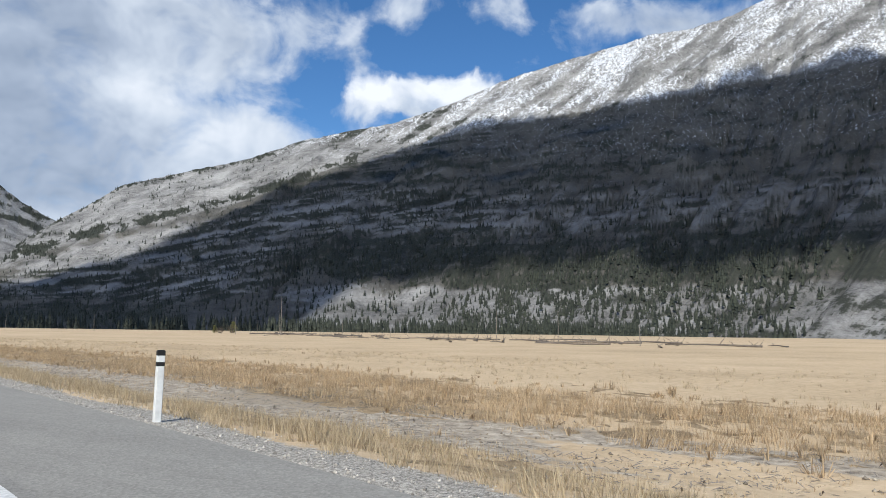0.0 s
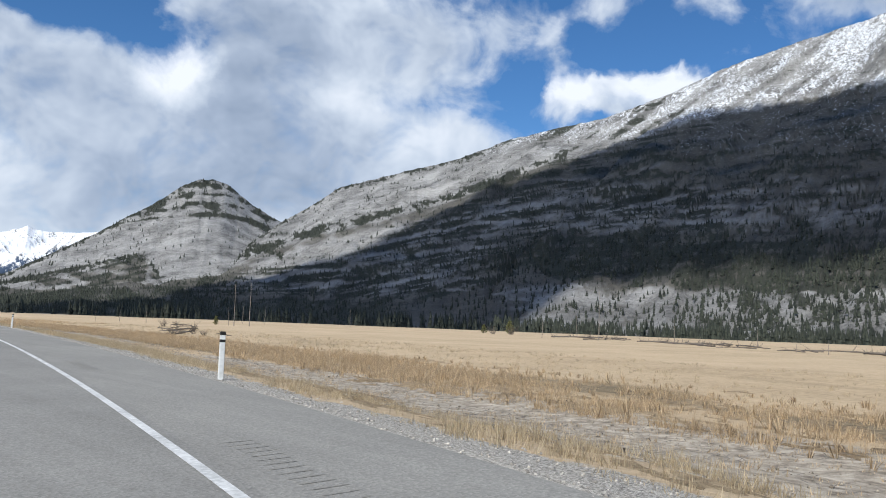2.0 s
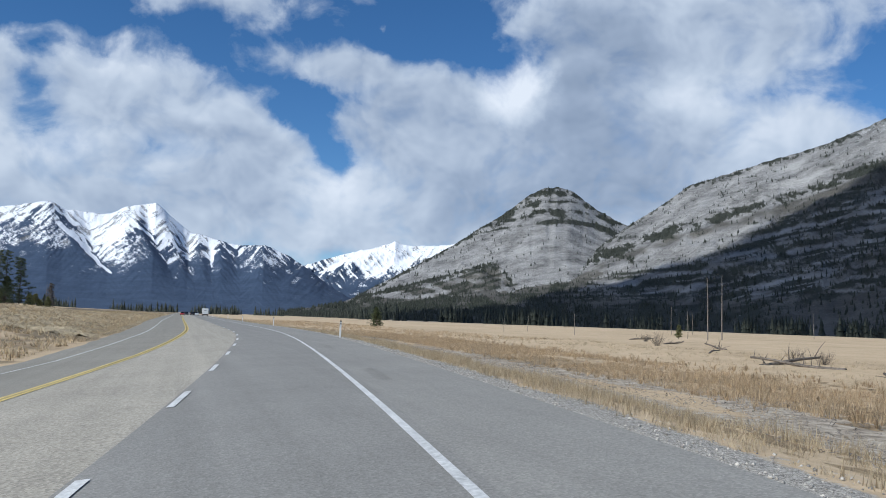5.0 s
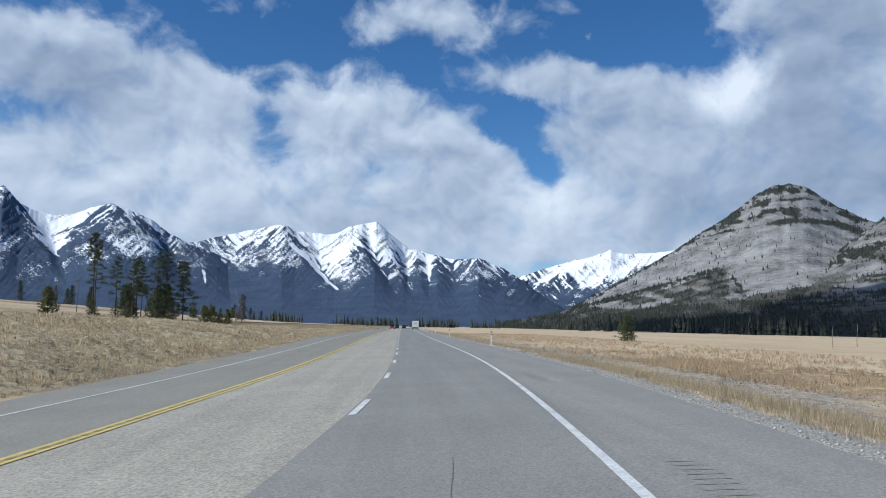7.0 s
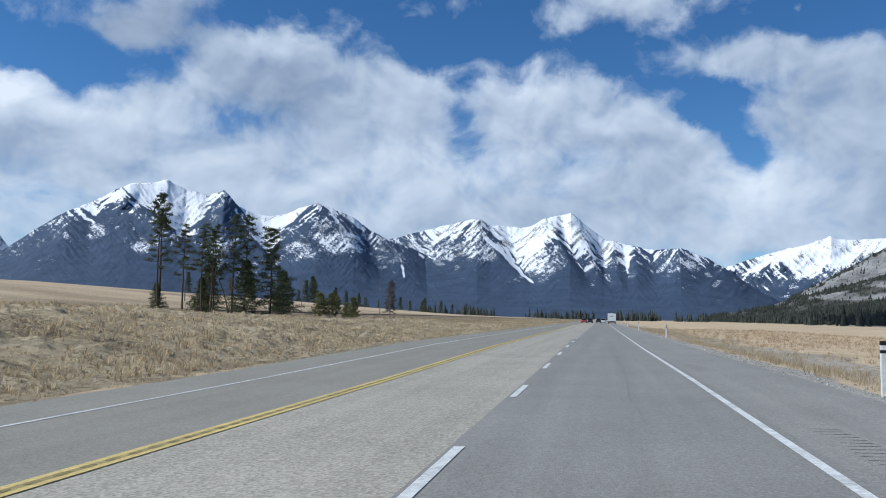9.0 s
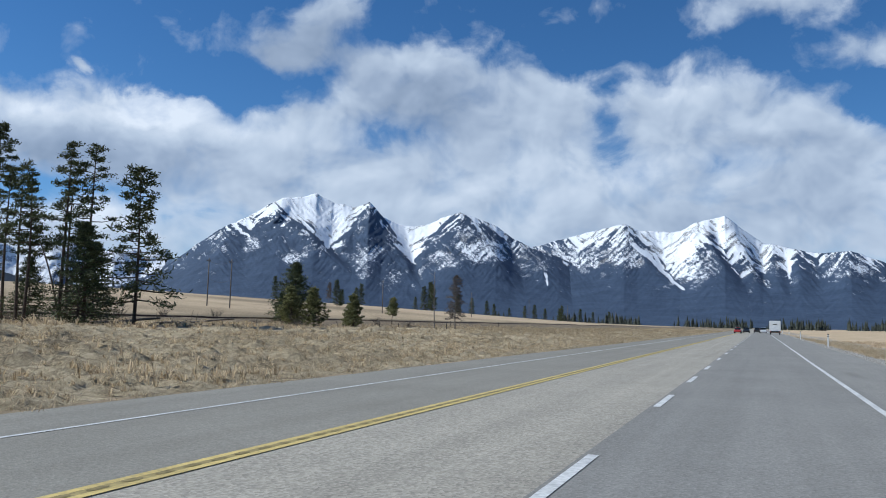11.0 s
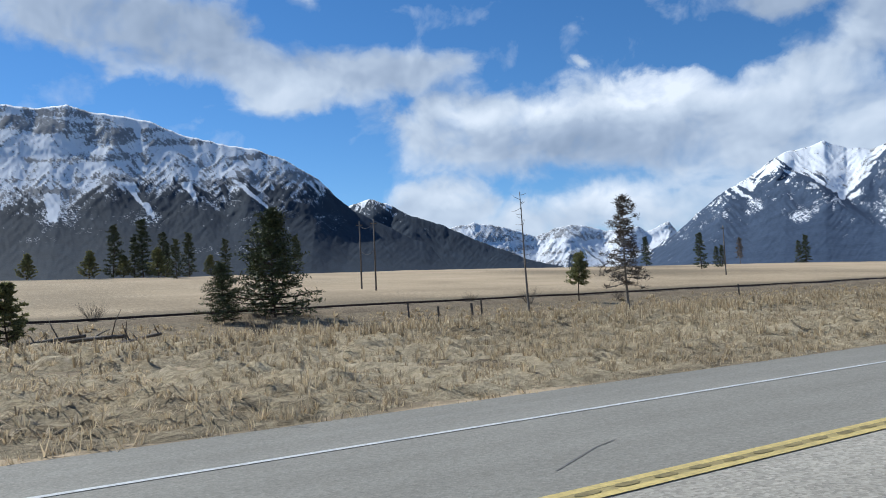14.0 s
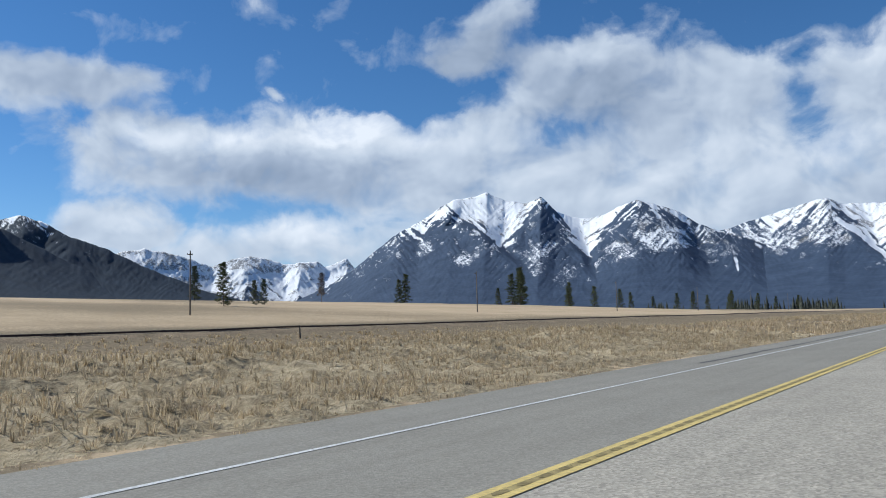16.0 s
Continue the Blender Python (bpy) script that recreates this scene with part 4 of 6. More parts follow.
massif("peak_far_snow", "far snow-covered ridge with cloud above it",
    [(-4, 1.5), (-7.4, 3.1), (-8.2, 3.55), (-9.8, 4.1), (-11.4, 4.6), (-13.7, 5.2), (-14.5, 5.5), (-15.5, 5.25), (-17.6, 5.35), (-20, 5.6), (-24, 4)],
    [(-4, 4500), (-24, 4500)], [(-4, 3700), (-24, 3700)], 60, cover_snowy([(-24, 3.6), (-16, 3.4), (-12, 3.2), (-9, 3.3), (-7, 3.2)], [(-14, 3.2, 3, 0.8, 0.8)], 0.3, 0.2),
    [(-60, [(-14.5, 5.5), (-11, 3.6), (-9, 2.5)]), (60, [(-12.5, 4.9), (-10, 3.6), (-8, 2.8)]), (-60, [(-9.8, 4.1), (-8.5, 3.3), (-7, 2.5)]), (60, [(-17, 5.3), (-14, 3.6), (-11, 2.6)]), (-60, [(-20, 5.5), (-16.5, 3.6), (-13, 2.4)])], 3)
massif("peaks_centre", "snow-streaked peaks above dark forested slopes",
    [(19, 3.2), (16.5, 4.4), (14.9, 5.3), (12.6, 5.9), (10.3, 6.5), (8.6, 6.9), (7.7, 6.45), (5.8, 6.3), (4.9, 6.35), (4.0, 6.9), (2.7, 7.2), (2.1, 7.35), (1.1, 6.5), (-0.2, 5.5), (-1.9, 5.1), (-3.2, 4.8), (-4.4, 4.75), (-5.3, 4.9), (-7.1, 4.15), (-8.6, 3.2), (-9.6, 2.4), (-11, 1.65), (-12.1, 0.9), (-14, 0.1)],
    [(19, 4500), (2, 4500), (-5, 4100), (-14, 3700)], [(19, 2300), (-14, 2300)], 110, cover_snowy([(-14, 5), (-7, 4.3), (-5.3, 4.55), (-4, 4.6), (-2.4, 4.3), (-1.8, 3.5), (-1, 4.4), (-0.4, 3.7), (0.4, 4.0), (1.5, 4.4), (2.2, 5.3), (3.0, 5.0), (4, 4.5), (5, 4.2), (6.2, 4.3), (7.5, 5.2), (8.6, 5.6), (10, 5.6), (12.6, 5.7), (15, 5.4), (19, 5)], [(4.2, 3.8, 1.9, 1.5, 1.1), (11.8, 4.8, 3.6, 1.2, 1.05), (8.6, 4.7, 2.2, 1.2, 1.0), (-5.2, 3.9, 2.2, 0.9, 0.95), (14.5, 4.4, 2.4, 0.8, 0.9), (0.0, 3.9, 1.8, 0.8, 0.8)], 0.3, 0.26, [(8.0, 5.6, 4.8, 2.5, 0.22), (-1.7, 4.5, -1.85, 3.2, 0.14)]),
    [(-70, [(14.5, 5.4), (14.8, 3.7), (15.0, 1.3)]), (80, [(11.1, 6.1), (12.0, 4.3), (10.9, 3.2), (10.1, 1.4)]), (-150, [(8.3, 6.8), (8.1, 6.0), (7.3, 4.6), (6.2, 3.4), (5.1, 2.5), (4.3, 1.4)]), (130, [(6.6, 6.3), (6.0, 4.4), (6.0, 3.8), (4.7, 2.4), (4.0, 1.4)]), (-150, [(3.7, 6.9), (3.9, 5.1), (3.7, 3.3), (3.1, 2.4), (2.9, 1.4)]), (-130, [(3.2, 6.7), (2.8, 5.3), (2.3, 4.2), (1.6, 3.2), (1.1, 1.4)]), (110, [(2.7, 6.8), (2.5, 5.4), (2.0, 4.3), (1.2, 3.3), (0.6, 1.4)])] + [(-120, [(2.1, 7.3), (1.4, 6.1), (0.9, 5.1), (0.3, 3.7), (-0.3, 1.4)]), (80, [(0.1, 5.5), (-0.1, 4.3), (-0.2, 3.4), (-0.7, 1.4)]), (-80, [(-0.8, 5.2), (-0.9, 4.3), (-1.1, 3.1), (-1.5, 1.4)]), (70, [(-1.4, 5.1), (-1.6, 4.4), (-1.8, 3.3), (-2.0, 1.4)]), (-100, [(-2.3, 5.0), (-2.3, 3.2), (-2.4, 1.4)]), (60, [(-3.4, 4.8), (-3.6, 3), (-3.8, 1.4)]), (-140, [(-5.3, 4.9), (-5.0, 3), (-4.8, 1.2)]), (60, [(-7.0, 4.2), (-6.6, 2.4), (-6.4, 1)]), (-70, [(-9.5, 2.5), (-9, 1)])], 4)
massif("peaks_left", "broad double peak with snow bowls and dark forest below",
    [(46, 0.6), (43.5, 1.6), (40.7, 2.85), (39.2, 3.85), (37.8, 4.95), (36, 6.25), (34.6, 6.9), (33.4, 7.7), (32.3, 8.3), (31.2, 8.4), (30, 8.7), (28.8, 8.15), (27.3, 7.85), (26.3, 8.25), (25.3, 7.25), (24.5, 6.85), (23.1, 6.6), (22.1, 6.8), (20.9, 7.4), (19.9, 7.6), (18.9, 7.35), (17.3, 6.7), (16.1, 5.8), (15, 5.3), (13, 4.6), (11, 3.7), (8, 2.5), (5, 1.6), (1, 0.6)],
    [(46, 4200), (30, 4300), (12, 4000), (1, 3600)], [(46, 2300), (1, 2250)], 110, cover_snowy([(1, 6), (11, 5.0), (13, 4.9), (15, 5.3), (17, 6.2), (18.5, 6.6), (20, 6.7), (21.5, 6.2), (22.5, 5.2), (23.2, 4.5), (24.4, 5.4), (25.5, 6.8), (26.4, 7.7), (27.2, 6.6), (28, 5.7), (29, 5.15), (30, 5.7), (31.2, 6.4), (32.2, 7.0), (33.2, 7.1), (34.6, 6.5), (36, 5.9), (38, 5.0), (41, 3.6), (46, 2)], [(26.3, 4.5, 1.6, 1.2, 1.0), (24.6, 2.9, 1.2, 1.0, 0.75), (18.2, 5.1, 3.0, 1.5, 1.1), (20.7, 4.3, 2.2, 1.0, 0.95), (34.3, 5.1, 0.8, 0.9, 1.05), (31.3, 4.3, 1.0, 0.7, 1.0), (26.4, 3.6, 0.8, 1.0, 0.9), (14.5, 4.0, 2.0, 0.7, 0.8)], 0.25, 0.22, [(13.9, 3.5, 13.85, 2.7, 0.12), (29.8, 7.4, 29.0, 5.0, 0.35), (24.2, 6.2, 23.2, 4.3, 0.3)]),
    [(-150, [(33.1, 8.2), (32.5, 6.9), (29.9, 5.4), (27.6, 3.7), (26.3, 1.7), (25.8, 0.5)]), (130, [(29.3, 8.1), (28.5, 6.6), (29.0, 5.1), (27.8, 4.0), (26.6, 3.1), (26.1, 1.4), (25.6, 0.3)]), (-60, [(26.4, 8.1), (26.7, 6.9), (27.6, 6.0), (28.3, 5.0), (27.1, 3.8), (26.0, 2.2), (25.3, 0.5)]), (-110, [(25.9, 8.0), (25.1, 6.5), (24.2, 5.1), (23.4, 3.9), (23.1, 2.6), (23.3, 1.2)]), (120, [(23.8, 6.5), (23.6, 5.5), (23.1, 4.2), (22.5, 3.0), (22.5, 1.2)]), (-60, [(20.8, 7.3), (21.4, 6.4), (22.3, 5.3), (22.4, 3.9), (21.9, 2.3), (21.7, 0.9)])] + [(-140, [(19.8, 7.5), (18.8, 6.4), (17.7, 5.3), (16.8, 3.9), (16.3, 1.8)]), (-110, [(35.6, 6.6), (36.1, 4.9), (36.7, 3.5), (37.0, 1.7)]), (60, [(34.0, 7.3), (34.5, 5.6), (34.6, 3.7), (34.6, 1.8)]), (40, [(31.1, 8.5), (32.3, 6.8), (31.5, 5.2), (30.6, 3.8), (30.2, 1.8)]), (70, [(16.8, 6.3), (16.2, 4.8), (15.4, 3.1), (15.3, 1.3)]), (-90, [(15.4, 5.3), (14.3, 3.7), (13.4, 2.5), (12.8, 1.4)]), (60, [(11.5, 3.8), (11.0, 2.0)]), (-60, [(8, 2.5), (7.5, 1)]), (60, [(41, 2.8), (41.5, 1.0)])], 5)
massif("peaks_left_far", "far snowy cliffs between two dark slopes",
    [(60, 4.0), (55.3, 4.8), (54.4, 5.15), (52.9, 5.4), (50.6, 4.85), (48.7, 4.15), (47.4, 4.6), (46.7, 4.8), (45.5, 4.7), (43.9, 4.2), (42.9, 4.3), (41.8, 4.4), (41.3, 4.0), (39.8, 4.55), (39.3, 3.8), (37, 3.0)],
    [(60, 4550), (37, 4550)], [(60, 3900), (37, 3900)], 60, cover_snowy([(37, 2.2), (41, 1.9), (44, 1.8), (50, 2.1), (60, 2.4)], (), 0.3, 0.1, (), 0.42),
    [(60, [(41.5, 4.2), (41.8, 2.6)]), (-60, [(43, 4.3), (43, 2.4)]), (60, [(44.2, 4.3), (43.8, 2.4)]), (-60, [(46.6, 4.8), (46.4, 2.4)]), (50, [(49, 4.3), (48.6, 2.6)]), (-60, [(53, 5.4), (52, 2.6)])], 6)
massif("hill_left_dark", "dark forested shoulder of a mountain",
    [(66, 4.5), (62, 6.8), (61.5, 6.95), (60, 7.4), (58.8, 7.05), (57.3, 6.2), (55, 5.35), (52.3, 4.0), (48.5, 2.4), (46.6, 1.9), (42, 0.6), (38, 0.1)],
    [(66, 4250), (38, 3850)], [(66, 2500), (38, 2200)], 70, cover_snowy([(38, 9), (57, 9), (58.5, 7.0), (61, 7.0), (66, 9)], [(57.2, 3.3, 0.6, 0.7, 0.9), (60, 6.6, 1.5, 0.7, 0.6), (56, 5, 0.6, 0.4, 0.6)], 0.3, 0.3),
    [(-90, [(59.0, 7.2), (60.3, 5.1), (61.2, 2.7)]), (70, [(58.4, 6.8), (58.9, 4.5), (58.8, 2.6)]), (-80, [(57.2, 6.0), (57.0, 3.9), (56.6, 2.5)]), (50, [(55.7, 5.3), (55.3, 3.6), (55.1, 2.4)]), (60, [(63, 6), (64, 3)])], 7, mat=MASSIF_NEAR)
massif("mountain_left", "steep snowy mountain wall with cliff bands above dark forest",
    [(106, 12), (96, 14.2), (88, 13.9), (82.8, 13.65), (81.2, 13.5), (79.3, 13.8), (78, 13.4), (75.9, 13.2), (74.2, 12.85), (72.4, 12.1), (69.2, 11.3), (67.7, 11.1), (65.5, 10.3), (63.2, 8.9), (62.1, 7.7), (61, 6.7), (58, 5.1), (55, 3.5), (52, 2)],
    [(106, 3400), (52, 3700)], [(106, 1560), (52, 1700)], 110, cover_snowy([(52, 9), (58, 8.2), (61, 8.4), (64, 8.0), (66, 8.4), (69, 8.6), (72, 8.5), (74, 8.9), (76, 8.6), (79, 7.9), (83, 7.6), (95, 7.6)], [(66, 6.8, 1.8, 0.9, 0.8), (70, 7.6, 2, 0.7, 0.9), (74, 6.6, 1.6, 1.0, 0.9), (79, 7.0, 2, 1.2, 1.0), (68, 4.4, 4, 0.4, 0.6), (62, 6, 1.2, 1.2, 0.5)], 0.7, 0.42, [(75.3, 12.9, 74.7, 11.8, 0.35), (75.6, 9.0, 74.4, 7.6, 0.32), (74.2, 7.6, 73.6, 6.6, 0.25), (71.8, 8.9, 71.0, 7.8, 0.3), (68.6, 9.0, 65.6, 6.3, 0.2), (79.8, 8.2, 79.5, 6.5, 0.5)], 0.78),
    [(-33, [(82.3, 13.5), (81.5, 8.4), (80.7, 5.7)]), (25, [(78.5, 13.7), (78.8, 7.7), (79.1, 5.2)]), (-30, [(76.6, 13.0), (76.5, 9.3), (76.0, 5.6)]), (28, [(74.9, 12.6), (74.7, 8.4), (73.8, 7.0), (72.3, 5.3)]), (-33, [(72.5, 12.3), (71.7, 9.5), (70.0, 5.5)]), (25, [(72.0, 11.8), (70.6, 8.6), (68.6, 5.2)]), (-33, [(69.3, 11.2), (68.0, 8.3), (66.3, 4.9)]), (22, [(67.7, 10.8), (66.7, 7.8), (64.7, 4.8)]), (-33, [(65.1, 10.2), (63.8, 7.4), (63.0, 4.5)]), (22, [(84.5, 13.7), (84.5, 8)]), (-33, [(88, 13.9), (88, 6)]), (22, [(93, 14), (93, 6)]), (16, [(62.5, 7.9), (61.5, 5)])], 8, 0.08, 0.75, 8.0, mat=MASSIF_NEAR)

# ---- a cloud over the valley: its shadow lies on the slope to the right ----
SHADE_TOP = [(-14, 0.5), (-20, 1.0), (-29, 2.6), (-36, 4.5), (-40, 6.3), (-44, 8.6), (-48, 10.4), (-52, 12.0), (-56.5, 13.6), (-61, 14.7), (-70, 15.9), (-82, 17.0), (-104, 17.6)]


def build_cloud():
    """A flat-bottomed cumulus bank, lumpy above, that the sun stands behind."""
    az, u, x, y, z = right_data[1][:5]
    up = np.degrees(np.arctan2(z - 1.6, np.hypot(x - HUB[0], y - HUB[1])))
    base, lift = 3200.0, math.tan(radians(SUN_UP))
    want = np.linspace(-103, -14, 90)
    tops = np.interp(want, [p[0] for p in SHADE_TOP[::-1]], [p[1] for p in SHADE_TOP[::-1]]) + 0.8 * fbm(want / 2.5, want * 0, 5, 90)
    near, far = [], []
    for a, e in zip(want, tops):
        c = int(np.argmin(np.abs(az - a)))
        body = (u > 0.01) & (u <= 1.0)
        k = int(np.argmax(np.where(body, up[:, c], -9) >= e))
        low = max(int(np.argmax(u >= 0.0)), int(np.argmax(np.where(body, up[:, c], -9) >= np.interp(a, [-100, -80, -62, -57.5, -54.5, -52, -40], [4.8, 5.0, 4.5, 3.0, 0.7, 0.0, 0.0]) + 1.6 * fbm(np.array(a / 2.0), np.array(0.0), 4, 93))))
        ends = [(x[low, c], y[low, c], z[low, c]), (x[k, c], y[k, c], z[k, c])]
        if a > -53:
            # here the shadow reaches down over the trees at the edge of the field
            ends[0] = (HUB[0] - math.sin(radians(a)) * 640, HUB[1] + math.cos(radians(a)) * 640, 4.0)
        for (ex, ey, ez), out in zip(ends, (near, far)):
            run = (base - ez) / lift
            out.append((ex - math.sin(radians(SUN_LEFT)) * run, ey + math.cos(radians(SUN_LEFT)) * run))
    near, far = np.array(near), np.array(far)
    w = np.linspace(0, 1, 26)
    P = near[:, None] * (1 - w[None, :, None]) + far[:, None] * w[None, :, None]
    edge = np.minimum(np.minimum(w, 1 - w)[None, :], (np.minimum(np.arange(90), 89 - np.arange(90)) / 60.0)[:, None])
    puff = np.sqrt(np.clip(edge * 2, 0, 1)) * (260 + 300 * fbm(P[..., 0] / 240, P[..., 1] / 240, 4, 91))
    top = np.dstack([P, base + np.clip(puff, 0, None)]).reshape(-1, 3)
    low = np.dstack([P, base - 0.12 * np.clip(puff, 0, None)]).reshape(-1, 3)
    f = grid_faces(90, 26)
    return structure("cloud", mesh_from("cloud", np.concatenate([top, low]), np.concatenate([f, f[:, ::-1] + len(top)]), CLOUD_WHITE, True), "broad white cumulus bank high above the valley", "cloud")


build_cloud()

# ---- trees ----
def blob_clumps(rng, centres, sizes, per, length, width):
    """Needle sprays: thin triangles round each centre, one island each."""
    n = len(centres) * per
    c = np.repeat(np.asarray(centres), per, 0)
    s = np.repeat(np.asarray(sizes), per)
    d = rng.normal(size=(n, 3))
    d[:, 2] = d[:, 2] * 0.55 + 0.4
    d /= np.linalg.norm(d, axis=1)[:, None]
    root = c + rng.normal(size=(n, 3)) * s[:, None] * np.array([0.42, 0.42, 0.18])
    side = np.cross(d, rng.normal(size=(n, 3)))
    side /= np.linalg.norm(side, axis=1)[:, None]
    L = (length * (0.6 + 0.8 * rng.random(n)) * (0.5 + s))[:, None]
    W = (width * (0.6 + 0.8 * rng.random(n)))[:, None]
    v = np.stack([root - side * W, root + side * W, root + d * L + side * W * 0.4, root + d * L - side * W * 0.4], 1).reshape(-1, 3)
    f = np.arange(n * 4).reshape(-1, 4)
    return v, f


def tube(points, radii, sides=6):
    """A tapered limb along points."""
    points = np.asarray(points, float)
    rings = []
    for i, p in enumerate(points):
        d = points[min(i + 1, len(points) - 1)] - points[max(i - 1, 0)]
        d /= np.linalg.norm(d) + 1e-9
        a = np.cross(d, (0.3, 0.9, 0.1) if abs(d[2]) > 0.7 else (0, 0, 1))
        a /= np.linalg.norm(a)
        b = np.cross(d, a)
        ang = np.arange(sides) * 2 * np.pi / sides
        rings.append(p + radii[i] * (np.cos(ang)[:, None] * a + np.sin(ang)[:, None] * b))
    v = np.concatenate(rings)
    f = []
    for i in range(len(points) - 1):
        for k in range(sides):
            f.append((i * sides + k, i * sides + (k + 1) % sides, (i + 1) * sides + (k + 1) % sides, (i + 1) * sides + k))
    m = len(points) - 1
    for k in range(1, sides - 1, 2):
        f.append((m * sides, m * sides + k, m * sides + k + 1, m * sides + (k + 2) % sides))
    return v, np.array(f)


def joined(pieces):
    vs, fs, n = [], [], 0
    for v, f in pieces:
        vs.append(v)
        fs.append(np.asarray(f) + n)
        n += len(v)
    return np.concatenate(vs), np.concatenate(fs)


def pine_parts(seed, height, spread_w, bare, density, droop=0.1, dead=False, lean=0.0, clump=1.0, uneven=0.6, plates=False, cone=False, young=False):
    """Trunk with limbs, and a crown of needle sprays, for one tree standing at the origin."""
    rng = np.random.default_rng(seed)
    ts = np.linspace(0, 1, 9)
    sway = np.c_[lean * height * ts ** 1.3 + 0.12 * np.sin(ts * 3 + seed), 0.1 * np.sin(ts * 4 + 2 * seed), ts * height]
    r0 = 0.0105 * height + 0.02
    trunk = [tube(sway, r0 * (1 - 0.88 * ts), 8)]
    centres, sizes = [], []
    n = int(density * height * 3.2)
    for i in range(n):
        h = bare + (1 - bare) * ((i + rng.random()) / n) ** 0.9
        a = i * 2.4 + rng.random() * 1.2
        if young:
            # branches stand in whorls and turn up
            h = bare + (1 - bare) * (math.floor((h - bare) / (1 - bare) * 10) + 0.25 * rng.random()) / 10.3
        k = (h - bare) / (1 - bare)
        reach = spread_w * (0.25 + 1.0 * (1 - k)) * (1.15 - uneven + uneven * rng.random()) * min(1.0, 0.55 + k * 3.0) + 0.12
        if cone or young:
            reach = spread_w * (0.07 + 1.0 * (1 - k) ** 0.85) * (1.15 - uneven + uneven * rng.random()) * min(1.0, 0.7 + k * 2.5)
        p0 = np.array([np.interp(h, ts, sway[:, 0]), np.interp(h, ts, sway[:, 1]), h * height])
        out = np.array([math.cos(a), math.sin(a), 0])
        rise = (0.28 + 0.5 * k if young else -droop + 0.42 * k) * reach
        pts = [p0, p0 + out * reach * 0.5 + (0, 0, rise * 0.35), p0 + out * reach + (0, 0, rise + 0.08 * reach)]
        rr = 0.012 + 0.02 * reach
        trunk.append(tube(pts, [rr, rr * 0.7, rr * 0.25], 4))
        for q in (0.35, 0.55, 0.78, 1.0) if young else (0.66, 0.85, 1.0) if plates else (0.45, 0.72, 1.0):
            if rng.random() < (0.75 if dead else 0.95):
                c = pts[0] * (1 - q) + pts[2] * q if q > 0.5 else pts[1]
                centres.append(c + rng.normal(size=3) * 0.08)
                sizes.append(clump * (0.11 + 0.09 * q * (1 - k)) if young else clump * 0.78 * (0.28 + 0.32 * reach / max(spread_w, 0.3)) * (0.75 if dead else 1.0) * min(1.3, 0.5 + spread_w * 0.35))
    centres.append(sway[-1])
    sizes.append(0.14 if young else 0.3)
    crown = blob_clumps(rng, centres, sizes, 26 if dead else 34, 0.34 if dead else 0.21, 0.022 if dead else 0.045)
    return joined(trunk), crown


TREE_KINDS = {}


def height_of(shape):
    return shape["height"]


def tree_mesh(kind, seed, **shape):
    dead = shape.get("dead", False)
    (tv, tf), (cv, cf) = pine_parts(seed, **shape)
    TREE_KINDS[kind] = (mesh_from("trunk", tv, tf, DEADWOOD if dead else BARK, True), mesh_from("crown", cv, cf, TWIGS if dead else NEEDLES_YOUNG if height_of(shape) < 5 else NEEDLES))


def plant(name, kind, x, y, scale, turn, label, category="tree", group="", sink=0.08):
    z = float(land_xy(x, y)) - sink
    root = new(name)
    root.matrix_world = pose(x, y, z, 0, 0, turn) @ Matrix.Scale(scale, 4)
    tagged(root, label, category, group)
    for part_name, me in zip(("trunk", "crown"), TREE_KINDS[kind]):
        part_of(root, part_name, me)
    return root


tree_mesh("tall_a", 1, height=14, spread_w=2.0, bare=0.42, density=0.6, clump=1.3, uneven=1.0, plates=True)
tree_mesh("tall_b", 2, height=14, spread_w=2.2, bare=0.26, density=0.7, clump=1.3, uneven=1.0, plates=True)
tree_mesh("tall_c", 3, height=13, spread_w=1.8, bare=0.46, density=0.6, clump=1.25, uneven=1.0, plates=True)
tree_mesh("tall_top", 13, height=14.8, spread_w=1.5, bare=0.7, density=0.7, clump=1.0, uneven=1.0, plates=True)
tree_mesh("open_pine", 4, height=10.5, spread_w=2.2, bare=0.14, density=1.5, droop=0.2, clump=1.25, uneven=0.95, plates=True)
tree_mesh("dense_spruce", 5, height=9, spread_w=3.4, bare=0.03, density=3.2, droop=0.2, clump=1.3, cone=True)
tree_mesh("young_pine", 6, height=3.6, spread_w=1.35, bare=0.07, density=4.8, uneven=0.45, young=True)
tree_mesh("young_pine_thin", 7, height=3.5, spread_w=1.05, bare=0.12, density=4.0, uneven=0.5, young=True)
tree_mesh("broad_pine", 8, height=7.8, spread_w=3.6, bare=0.03, density=4.2, droop=0.06, clump=1.35, uneven=0.75, cone=True)
tree_mesh("hill_spruce", 9, height=8, spread_w=1.35, bare=0.05, density=2.2, droop=0.2)
tree_mesh("dead_pine", 10, height=8.4, spread_w=1.55, bare=0.24, density=2.8, droop=0.3, uneven=0.9, dead=True)
tree_mesh("small_pine", 11, height=3.9, spread_w=0.8, bare=0.38, density=2.6, droop=0.0)
tree_mesh("leaning_pine", 12, height=9, spread_w=1.0, bare=0.6, density=0.7, lean=-0.42)

